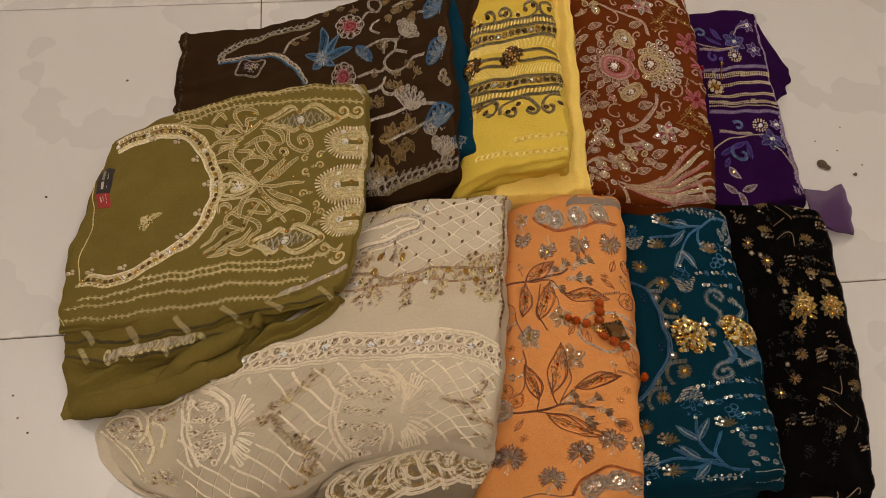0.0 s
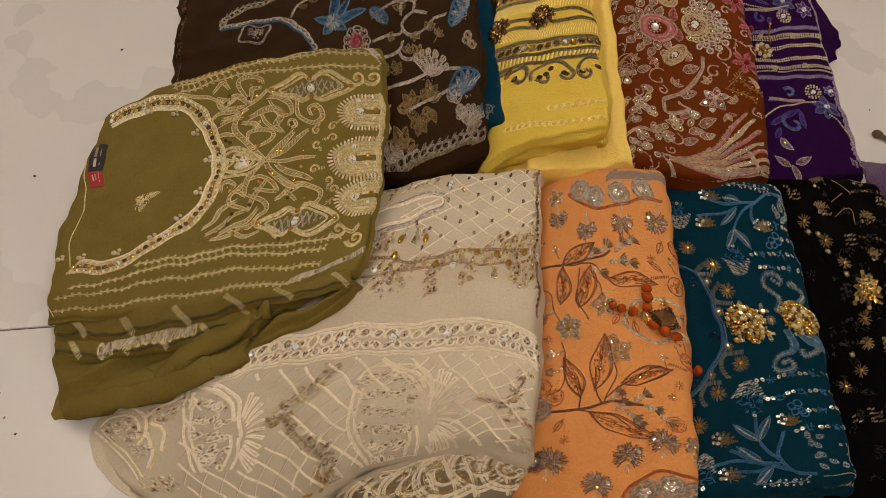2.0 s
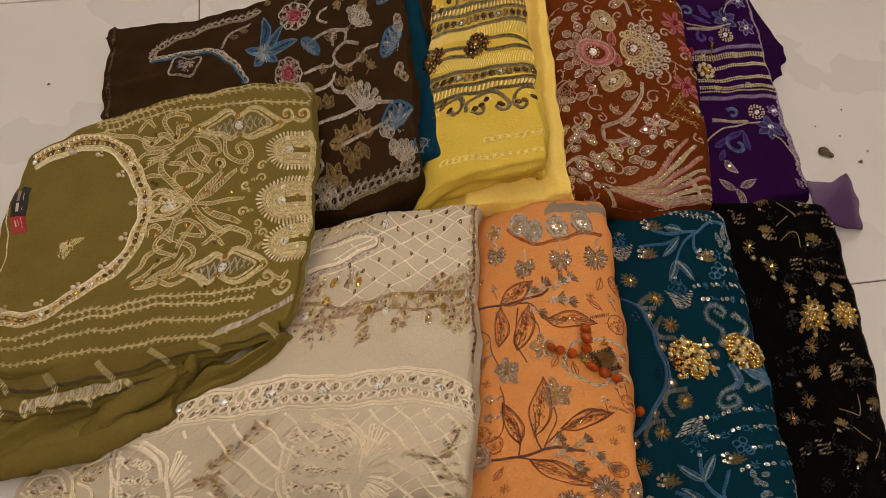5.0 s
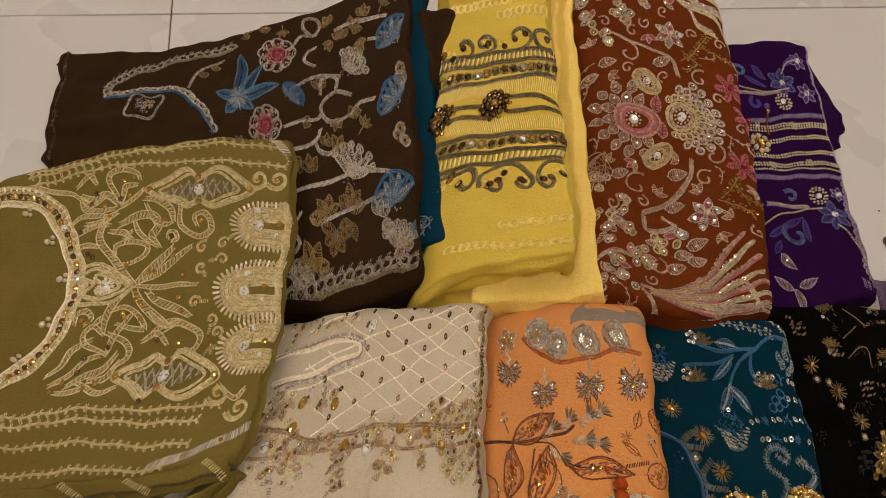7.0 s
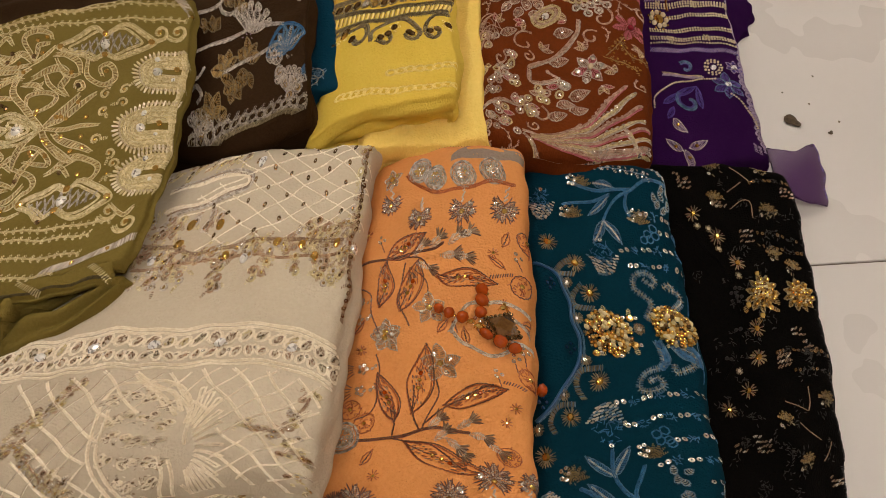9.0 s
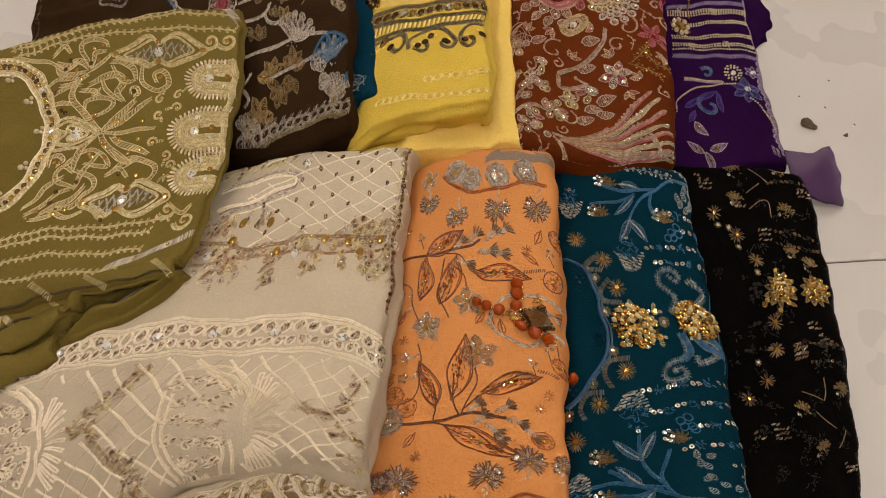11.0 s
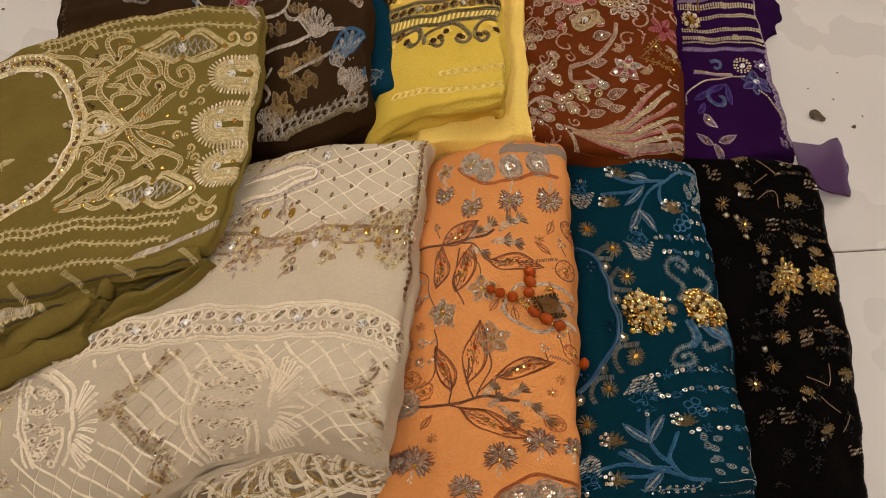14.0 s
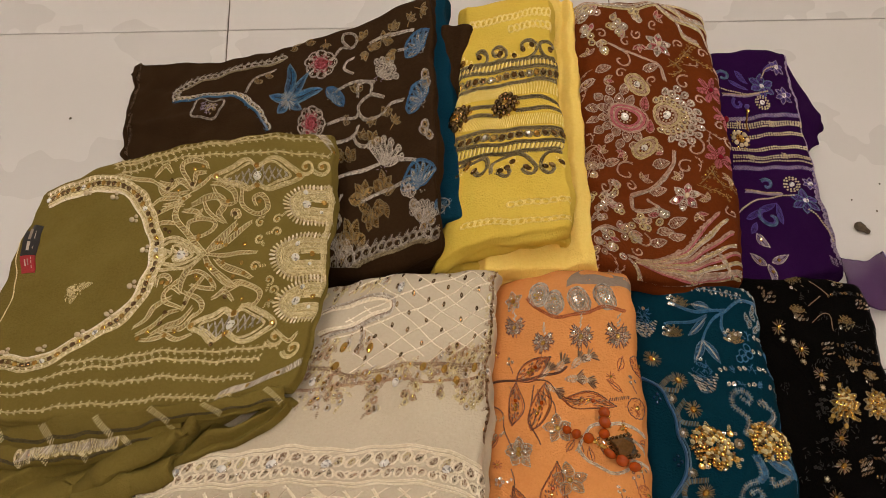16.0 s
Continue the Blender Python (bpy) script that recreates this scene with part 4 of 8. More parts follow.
for t0, t1, s0, s1 in ((0.08, 0.30, 0.3, 0.48), (0.34, 0.52, 0.3, 0.48), (0.12, 0.56, 0.66, 0.72), (0.68, 0.86, 0.25, 0.34), (0.7, 0.84, 0.45, 0.52), (0.66, 0.9, 0.68, 0.73)):
    st.add([(*grid(s0, t0), 0.1), (*grid(s1, t0), 0.1), (*grid(s1, t1), 0.1), (*grid(s0, t1), 0.1)], [(0, 1, 2, 3)], WHITE_THREAD)
st.sew("label", "black and red woven neck label with pale lettering bars")


def gold_sprig(x, y):
    a = rng.uniform(0, 6.28)
    if rng.random() < 0.5:
        st.scroll(x, y, 0.62, a, rng.choice((-1, 1)), PALE_GOLD, 0.24, 1.0)
        st.leaf(x + 0.6 * math.cos(a), y + 0.6 * math.sin(a), a, 0.8, 0.42, STRAW)
    else:
        for i in range(3):
            st.leaf(x, y, a + (i - 1) * 0.8, 0.95, 0.4, PALE_GOLD)
    st.gem(x, y, 0.16, GOLD)


panel = [(17.6, 26.6), (38.2, 27.6)] + [(38.6, 6.0), (21.3, 8.2)]
st.fill_gaps(panel, 0.6, 1600, gold_sprig, "sprig", "small gold sprig with amber stone")
for sheet, spots, edge in ((MIDDLE, (3.0, 9.5, 16.5, 23.0, 29.0, 36.0), 46), (HEM, (2.0, 8.0, 13.5, 19.5, 26.0, 31.0), 40)):
    st = Stitch(sheet, suit)
    top = sheet.l * 100
    for a in spots:
        st.comb([(a - 0.9, top * 0.85), (a + 1.1, 0.1)], 0.2, 0.75, STRAW, 1.2, 0.13)
        st.sew("trim_stripe", "slanting cream woven stripe")
    st.line([(sheet.w * 100 * k, 0.25 + 0.1 * (i % 2)) for i, k in enumerate(np.linspace(0.01, 0.99, 12))], OLIVE_THREAD, 0.2, 0.1, 0.3)
    st.sew("hem_stitching", "dark stitched hem edge")
    if sheet is HEM:
        lace = [(5.7, 0.6), (9.4, 1.0), (13.8, 1.1), (18.6, 0.9)]
        for m, o in ((PALE_GOLD, 1.2), (ANTIQUE, 2.0), (WHITE_THREAD, 0.6)):
            st.comb(lace, 0.2, 1.3, m, o, 0.14)
        for x, y, a in along(lace, 1.1):
            st.oval(x, y, 0.4, 0.5, a, STRAW, 0.22, ANTIQUE, 8)
        st.sew("lace_trim", "woven cream and gold lace trim")
st = Stitch(OLIVE_LOW, suit)
for pts, w, h in (([(1.6, 0.8), (8.0, 0.7), (15.2, 0.7), (22.7, 0.9), (30.6, 0.7), (37.6, 2.9), (43.7, 3.3)], 3.0, 1.5), ([(5.7, 1.9), (13.6, 2.2), (20.5, 2.8), (26.2, 4.0), (29.1, 5.6), (30.7, 7.3)], 2.6, 1.5), ([(26.2, 1.6), (32.4, 2.1), (37.6, 3.7), (43.7, 3.3), (43.7, 4.5)], 1.8, 1.0), ([(28.9, 4.4), (29.9, 6.1), (30.5, 7.8), (35.1, 6.9), (38.1, 6.6)], 1.6, 1.2), ([(37.6, 1.4), (37.6, 3.3), (37.6, 4.9), (43.7, 3.7)], 1.6, 0.9)):
    st.pleat(pts, OLIVE, w, h)
    st.sew("drape_fold", "soft rounded fold of olive chiffon")
st.comb([(4.7, 6.1), (10.4, 5.6), (14.9, 5.5), (19.1, 6.3)], 0.12, 1.5, PALE_GOLD, 1.2, 0.18)
st.comb([(4.7, 6.3), (10.4, 5.8), (14.9, 5.7), (18.9, 6.7)], 0.25, 1.0, WHITE_THREAD, 0.6, 0.18)
st.comb([(4.7, 6.3), (10.4, 5.8), (14.9, 5.7), (18.9, 6.7)], 0.3, 1.2, ANTIQUE, 2.0, 0.16)
st.sew("hem_trim", "woven cream and gold trim on the folded hem")

# ---- ivory suit ----
IVORY_TOP = Sheet("beige", 0.014, 0.0016, 3, folds=((0.05, 0.1, 0.45, 0.3, 0.004, 0.02), (0.4, 0.05, 0.55, 0.4, 0.004, 0.015), (0.15, 0.02, 0.2, 0.4, -0.005, 0.02), (0.3, 0.0, 0.5, 0.25, -0.004, 0.014)))
IVORY_ROLL = Sheet("beige_roll", 0.016, 0.002, 4, folds=((0.1, 0.6, 0.9, 0.75, 0.006, 0.01), (0.55, 0.2, 0.95, 0.9, 0.006, 0.012)))
suit = suit_of("ivory chiffon suit with cream lattice embroidery, loosely folded",
               [("top_sheet", IVORY_TOP, 0.2, 6, BEIGE, ""), ("rolled_hem", IVORY_ROLL, 0.12, 4, BEIGE, "rolled embroidered ivory hem")])
panel = suit.children[0].data
panel.materials.append(SHEER)
line = [(9.9, 18.6), (15.1, 19.3), (19.5, 19.3), (23.7, 18.9), (29.4, 18.1), (34.4, 17.6), (39.7, 16.9), (43.5, 15.5)]
ea, eb = [p[0] for p in line], [p[1] for p in line]
nu = nv = 110
step = [(1 - math.cos(math.pi * i / 109) * (0.55 + 0.45 * abs(math.cos(math.pi * i / 109)))) / 2 for i in range(110)]
for j in range(nv - 1):
    for i in range(nu - 1):
        if step[j] * IVORY_TOP.l * 100 < np.interp(step[i] * IVORY_TOP.w * 100, ea, eb):
            panel.polygons[j * (nu - 1) + i].material_index = 1
st = Stitch(IVORY_TOP, suit)


# dotted lattice by the far edge
for pts in ([(23.1, 35.6), (26.2, 36.2), (29.9, 36.7)], [(24.2, 33.5), (28.9, 34.4), (34.1, 35.4), (39.5, 36.4)], [(22.9, 32.1), (27.1, 32.8), (32.1, 33.6), (37.2, 34.7), (41.6, 36.0)], [(27.0, 29.5), (30.7, 31.2), (35.1, 33.0), (40.6, 34.9), (42.6, 35.3)], [(30.4, 29.4), (35.2, 31.2), (39.2, 32.7), (43.5, 33.6)], [(35.0, 29.2), (39.0, 31.3), (44.4, 32.7)], [(38.7, 30.2), (42.3, 31.4)]):
    st.line(pts, CREAM, 0.15, 0.09, 0.24)
for pts in ([(30.1, 36.2), (34.5, 34.3), (39.8, 32.0), (44.0, 29.7)], [(26.3, 36.1), (33.1, 33.8), (37.1, 31.9), (40.9, 30.1)], [(29.7, 34.3), (35.0, 31.6), (38.8, 29.6)], [(26.2, 34.2), (30.9, 32.1), (34.9, 30.2)], [(24.4, 33.7), (29.2, 31.6), (33.3, 29.6)], [(31.7, 36.5), (36.5, 34.8), (42.1, 32.2)], [(35.3, 36.7), (40.7, 34.7), (44.5, 32.2)], [(38.6, 36.9), (42.3, 35.3), (44.3, 33.9)], [(26.3, 31.1), (29.8, 29.4)]):
    st.line(pts, CREAM, 0.1, 0.07, 0.24)
for x, y in [(30.2, 36.2), (32.8, 35.9), (34.7, 36.5), (36.6, 36.3), (38.8, 36.7), (34.8, 35.7), (37.0, 35.3), (39.1, 35.8), (41.4, 36.0), (30.1, 35.4), (32.5, 34.9), (34.5, 34.4), (36.6, 34.0), (38.8, 34.6), (41.2, 34.8), (30.5, 34.1), (32.3, 33.5), (34.4, 33.0), (38.8, 32.8), (41.1, 33.3), (43.3, 33.1), (30.2, 32.7), (32.2, 32.2), (34.4, 31.2), (36.4, 32.1), (41.0, 31.1), (30.1, 31.2), (32.3, 30.2), (28.0, 30.4), (26.4, 32.7), (38.8, 30.7), (28.3, 32.0)]:
    st.sequin(x, y, 0.2, BRONZE)
st.sew("lattice", "dotted cream lattice with bronze sequins")
for pts, m in (([(20.3, 34.2), (22.3, 34.5), (25.1, 34.6), (28.0, 34.8), (29.4, 34.5), (29.6, 33.9), (28.0, 33.7), (26.2, 33.3), (23.6, 33.0), (21.1, 32.6)], CREAM), ([(20.5, 34.3), (22.5, 34.7), (25.4, 34.8), (28.0, 35.0), (29.9, 34.5), (30.0, 33.7), (28.5, 33.4), (26.3, 33.0), (23.8, 32.7), (21.6, 32.2)], WHITE_THREAD)):
    st.line(pts, m, 0.3, 0.1, 0.3)
st.line([(20.4, 34.2), (22.3, 34.6), (25.2, 34.8), (27.9, 34.9), (29.6, 34.5), (29.8, 33.8), (28.2, 33.5), (26.3, 33.1), (23.7, 32.8), (21.3, 32.4)], TAUPE, 0.16, 0.13, 0.2)
st.sew("loop_motif", "long loop of cream and taupe stitches")
border = [(20.7, 30.0), (24.1, 29.7), (27.6, 29.1), (30.5, 29.2), (33.4, 29.4), (36.5, 29.4), (39.0, 29.1), (42.3, 28.4)]
st.line(border, TAUPE, 0.3, 0.09, 0.2)
st.line([(21.8, 27.9), (24.6, 28.1), (27.4, 28.4), (29.8, 28.3), (32.1, 28.3), (35.2, 27.9), (38.2, 27.8), (42.5, 27.4)], COPPER, 0.24, 0.08, 0.2)


def seed_spray(x, y, n=6, r=0.75):
    """Bronze and pale gold seed stitches, looped rings and sequins gathered in a spot."""
    for _ in range(n):
        st.leaf(x + rng.uniform(-r, r), y + rng.uniform(-r, r), rng.uniform(0, 6.28), rng.uniform(0.5, 0.85), 0.34, rng.choice((COPPER, TAUPE, PALE_GOLD, STRAW)))
    for _ in range(n // 2):
        px, py = x + rng.uniform(-r, r), y + rng.uniform(-r, r)
        st.ring(px, py, 0.25, rng.choice((WHITE_THREAD, PALE_GOLD, COPPER)), 0.18)
        st.sequin(px, py, 0.14, rng.choice((BRONZE, SILVER, GOLD)))


for x, y in [(21.9, 29.4), (23.5, 28.5), (21.7, 28.4), (25.1, 27.3), (23.0, 27.0), (24.4, 26.6), (26.2, 27.5), (25.2, 29.5), (23.8, 30.6), (24.4, 29.4), (24.3, 28.7), (26.8, 28.4), (27.7, 28.8), (28.5, 29.0), (30.1, 28.9), (29.9, 28.2), (30.0, 27.4), (30.2, 26.3), (30.5, 26.8), (26.5, 26.9), (22.2, 30.5), (22.1, 31.5), (33.3, 28.9), (34.1, 28.6), (35.0, 29.2), (36.0, 28.9), (36.5, 29.1)] + [(37.2, 29.8), (38.1, 29.9), (38.9, 29.3), (38.4, 28.9), (39.6, 28.0), (40.5, 27.1), (40.4, 26.3), (41.1, 25.6), (41.9, 25.0), (39.7, 26.6), (40.1, 29.7), (40.6, 30.2), (41.4, 29.6), (42.0, 29.7), (42.6, 28.6), (42.5, 27.6), (42.4, 26.8), (42.8, 26.2), (34.6, 28.0), (34.4, 27.0), (34.3, 26.5), (37.5, 27.1), (31.9, 28.8), (32.6, 29.2), (40.4, 28.4), (41.3, 28.5), (42.5, 30.4), (38.7, 30.1)]:
    seed_spray(x, y)
for x, y in [(23.7, 31.6), (25.1, 31.9), (26.4, 31.9), (27.4, 31.5), (26.5, 31.3), (20.2, 36.1), (22.0, 36.0), (23.8, 35.8), (25.5, 35.6), (26.4, 35.9), (27.9, 36.0), (19.1, 35.6), (21.5, 35.3), (18.2, 35.3), (20.1, 32.2), (19.9, 31.3), (22.0, 31.9)]:
    seed_spray(x, y, 4, 0.45)
border_part = st.sew("flower_border", "copper and bronze leaf border with sequins")
for (x, y), g in zip([(24.9, 29.9), (23.3, 28.7), (30.6, 28.5), (32.5, 27.9), (35.4, 29.2), (38.0, 28.8), (39.4, 27.7), (41.7, 28.3), (43.6, 27.7), (28.3, 31.1), (30.7, 35.3), (24.8, 31.5)], (GOLD, CRYSTAL, GOLD, CRYSTAL, GOLD, GOLD, GOLD, GOLD, CRYSTAL, GOLD, CRYSTAL, GOLD)):
    st.gem(x, y, 0.38, g)
    st.sew("stone", "small set stone", border_part)
st.comb([(43.1, 36.6), (43.1, 33.9), (42.9, 31.7), (43.2, 29.8), (43.1, 27.2), (43.5, 24.3), (43.5, 21.5)], 0.16, 0.5, TAUPE, 0.8, 0.16)
st.sequins([(43.1, 36.6), (43.1, 33.9), (42.9, 31.7), (43.2, 29.8), (43.1, 27.2), (43.5, 22.0)], 0.6, 0.2, BRONZE)
for x, y, a in along([(42.8, 36.6), (42.8, 33.9), (42.6, 31.7), (42.8, 29.8), (42.8, 27.2)], 0.9):
    seed_spray(x, y, 3, 0.35)
st.sew("edge_trim", "bronze sequined edge trim")
# ring band
up = [(11.1, 20.5), (13.5, 22.1), (17.9, 22.6), (23.9, 22.5), (29.1, 22.1), (34.2, 21.7), (39.3, 20.9), (43.5, 19.1)]
low = [(9.9, 18.6), (15.1, 19.3), (19.5, 19.3), (23.7, 18.9), (29.4, 18.1), (34.4, 17.6), (39.7, 16.9), (43.5, 15.5)]
for pts in (up, low):
    st.line(pts, CREAM, 0.3, 0.1, 0.28)
    st.line([(x, y - 0.42) for x, y in pts], CREAM, 0.26, 0.08, 0.28)
upper = [(a[0] * 0.72 + b[0] * 0.28, a[1] * 0.72 + b[1] * 0.28 - 0.2) for a, b in zip(up, low)]
lower = [(a[0] * 0.28 + b[0] * 0.72, a[1] * 0.28 + b[1] * 0.72 - 0.1) for a, b in zip(up, low)]
for i, (x, y, a) in enumerate(along(upper, 1.32)):
    st.oval(x, y, 0.5, rng.uniform(0.55, 0.72), a + rng.uniform(-0.6, 0.6), CREAM, 0.22, rng.choice((TAUPE, ANTIQUE, TAUPE, PALE_GOLD)), 16)
    st.ring(x + 0.68, y - 0.1, 0.18, CREAM, 0.18)
for i, (x, y, a) in enumerate(along(lower, 1.05)):
    st.oval(x, y, 0.36, rng.uniform(0.5, 0.62), a + rng.uniform(-0.9, 0.9), CREAM, 0.2, rng.choice((TAUPE, ANTIQUE, COPPER)), 9)
    if i % 2:
        st.sequin(x + 0.5, y + 0.2, 0.17, SILVER)
        st.ring(x + 0.5, y + 0.35, 0.2, CREAM, 0.18)
ring_part = st.sew("ring_border", "cream border of small stitched rings")
for x, y in [(13.5, 20.8), (18.2, 21.0), (23.0, 20.9), (28.4, 20.3), (33.9, 19.8), (39.9, 18.8)]:
    st.fringe(x, y, 0.3, 0.6, TAUPE, 12)
    st.gem(x, y, 0.46, CRYSTAL)
    st.gem(x + 0.5, y - 0.2, 0.2, SILVER)
    st.sew("stone", "clear round stone in the border", ring_part)
# slanting lattice between the fruits: stout ropes one way, fine dashes the other
fruit = [[(13.9, 11.5)][0], [(30.6, 6.2)][0]]
clear = lambda p: all(math.hypot((p[0] - x - 1.2) / 5.0, (p[1] - y) / 5.9) > 1 for x, y in fruit)
edge_lo = lambda x: np.interp(x, [p[0] for p in low], [p[1] for p in low]) - 0.9


def slope_line(x, y, dx, dy, mat, w, bow):
    run = []
    for k in range(46):
        p = (x + dx * k * 0.5 + bow * math.sin(k * 0.5 + x), y + dy * k * 0.5 + bow * math.sin(k * 0.37 + 2 * x))
        if 9.0 < p[0] < 43.2 and -0.8 < p[1] < edge_lo(p[0]) and clear(p):
            run.append(p)
        else:
            if len(run) > 2:
                st.line(run[::2] + run[-1:], mat, w, 0.08, 0.24)
            run = []
    if len(run) > 2:
        st.line(run[::2] + run[-1:], mat, w, 0.08, 0.24)


for k in range(26):
    slope_line(-2 + 2.35 * k, 20.0, 0.62, -0.9, CREAM, 0.26, 0.12)
    slope_line(2 + 2.35 * k, 20.0, -0.66, -0.86, CREAM if k > 13 else TAUPE, 0.2 if k > 13 else 0.11, 0.06)
    if k <= 13:
        slope_line(2.06 + 2.35 * k, 20.0, -0.66, -0.86, CREAM, 0.1, 0.06)
st.sew("lattice", "raised cream thread lattice on sheer ivory chiffon")


def pomegranate(st, arcs, crown, seeds, ribs):
    """A rounded cream fruit: rope arcs at its side, a crown, a body of looped seeds and a fan of ribs."""
    for pts in arcs:
        st.line(pts, CREAM, 0.3, 0.1, 0.26)
    for pts in crown:
        st.line(pts, CREAM, 0.36, 0.12, 0.26)
    mx, my = np.mean(seeds, axis=0)
    for x, y in seeds:
        for _ in range(3):
            px, py = x + rng.uniform(-0.7, 0.7), y + rng.uniform(-0.7, 0.7)
            st.oval(px, py, 0.3, 0.42, rng.uniform(0, 3), CREAM, 0.19, rng.choice((TAUPE, CREAM, PALE_GOLD)), 5)
        st.fill(x, y, 0.9, CREAM, 7, 0.34)
        st.fill(x, y, 0.9, TAUPE, 7, 0.3)
        st.sequin(x + 0.2, y + 0.1, 0.16, BRONZE)
    for p, q in ribs:
        n = (q[1] - p[1], p[0] - q[0])
        s = 0.13 / max(1e-6, math.hypot(*n))
        for o in (-1, 1):
            st.line([(p[0] + n[0] * s * o * 0.5, p[1] + n[1] * s * o * 0.5), (q[0] + n[0] * s * o * 1.4, q[1] + n[1] * s * o * 1.4)], CREAM, 0.18, 0.1)
        st.gem(q[0], q[1], 0.13, CREAM)


pomegranate(st, ([(26.4, 13.2), (26.4, 10.0), (26.8, 6.6), (27.6, 2.7), (29.2, -0.5), (31.6, -3.0)], [(27.2, 12.4), (27.2, 9.1), (27.6, 5.7), (28.4, 2.3), (30.0, -0.4), (32.0, -2.3)], [(26.4, 14.2), (27.1, 15.8), (28.7, 16.0), (30.7, 15.0), (32.6, 13.3), (33.8, 10.4), (34.4, 6.6)], [(33.4, 4.5), (33.9, 1.1), (33.4, -1.3), (32.0, -2.1)], [(32.6, 4.8), (33.0, 1.9), (32.7, -0.0)]),
            ([(28.1, 17.3), (29.3, 16.0), (30.8, 15.9), (32.4, 14.7), (33.5, 12.2), (33.7, 9.8)], [(28.6, 16.4), (30.1, 15.0), (31.8, 14.4), (32.9, 11.7)], [(29.5, 15.1), (31.3, 13.6), (32.5, 11.2)]),
            [(27.2, 13.9), (28.5, 14.4), (30.1, 13.9), (31.7, 12.4), (27.7, 11.1), (29.0, 11.2), (30.4, 10.7), (32.0, 9.6), (27.9, 8.3), (29.2, 7.9), (30.6, 7.4), (32.0, 6.9), (28.5, 5.3), (29.9, 4.7), (31.3, 4.1), (32.6, 3.6), (29.1, 2.5), (30.5, 1.8), (31.9, 1.5), (30.2, 0.1), (31.6, -0.7)],
            list(zip([(34.1, 9.7), (34.4, 9.2), (34.7, 8.7), (34.9, 8.0), (35.1, 7.4), (35.3, 6.6), (35.4, 5.9), (35.4, 5.2), (35.4, 4.6), (35.3, 4.0), (35.2, 3.5), (35.0, 3.1), (34.8, 2.8)], [(34.1, 14.1), (34.9, 13.3), (35.6, 12.4), (36.1, 10.7), (36.6, 9.2), (37.0, 7.6), (37.3, 5.8), (37.4, 4.0), (37.3, 2.5), (37.3, 1.1), (36.9, -0.1), (36.5, -1.1), (35.8, -1.6)])))
st.sew("pomegranate_motif", "cream looped pomegranate motif with a stitched fan")
pomegranate(st, ([(8.6, 17.4), (9.0, 14.8), (9.6, 11.7), (10.3, 8.4), (10.9, 5.9)], [(9.4, 17.2), (9.8, 14.7), (10.3, 11.5), (11.1, 8.2), (11.7, 6.0)], [(8.4, 18.1), (9.7, 18.0), (11.8, 17.0), (13.8, 15.2), (14.9, 12.5)], [(14.7, 10.3), (14.9, 8.0), (14.2, 6.2)], [(15.6, 9.6), (15.7, 7.2), (14.8, 5.7)]),
            ([(9.1, 18.7), (11.0, 18.2), (13.0, 17.1), (14.6, 15.4), (15.3, 12.4)], [(10.1, 17.9), (12.2, 17.0), (13.8, 15.4), (14.6, 13.1)], [(15.3, 12.4), (15.8, 10.0), (15.6, 8.7)]),
            [(10.3, 15.8), (11.8, 15.5), (13.3, 14.5), (10.7, 13.6), (12.1, 13.3), (13.6, 12.5), (11.0, 11.4), (12.3, 11.0), (13.7, 10.2), (11.5, 9.0), (12.8, 8.6), (14.0, 8.1), (12.0, 7.0), (13.2, 6.7)],
            list(zip([(15.6, 12.7), (15.9, 12.2), (16.2, 11.6), (16.3, 11.0), (16.5, 10.4), (16.5, 9.8), (16.5, 9.3), (16.4, 8.7), (16.3, 8.2), (16.1, 7.8), (15.9, 7.5)], [(15.8, 15.6), (16.5, 14.8), (17.2, 13.8), (17.6, 12.5), (18.0, 11.1), (18.2, 9.7), (18.2, 8.4), (18.0, 7.1), (17.7, 6.0), (17.2, 5.1), (16.5, 4.5)])))
st.sew("pomegranate_motif", "cream looped pomegranate motif with a stitched fan")
for run, n in (([(23.3, 17.1), (22.6, 16.2), (22.2, 15.4), (21.6, 14.9), (21.0, 13.9), (20.3, 13.2), (19.7, 12.5), (19.0, 11.6), (18.6, 10.8)], 7), ([(20.0, 10.7), (21.0, 8.8), (22.0, 7.4), (22.8, 6.0), (23.5, 4.7), (23.9, 3.5), (24.2, 2.2), (24.5, 1.0), (24.9, -0.2), (24.6, 2.8), (25.1, 1.4), (24.3, 4.8), (23.6, 6.1), (24.6, 0.1), (23.6, 1.0)], 9), ([(38.6, 8.7), (39.3, 8.3), (39.9, 8.7), (40.7, 8.7), (41.4, 9.7), (41.8, 11.5), (42.1, 13.4), (41.7, 7.9), (42.4, 6.7), (43.0, 5.4), (42.0, 11.0), (41.6, 6.2), (42.9, 2.8), (43.5, 1.0)], 5)):
    for x, y in run:
        seed_spray(x, y, n, 0.75)
        st.leaf(x, y, rng.uniform(0.3, 1.3), 1.1, 0.4, CREAM)
    st.line(run[:7], COPPER, 0.2)
    st.sew("leaf_spray", "cream and bronze leaf spray")
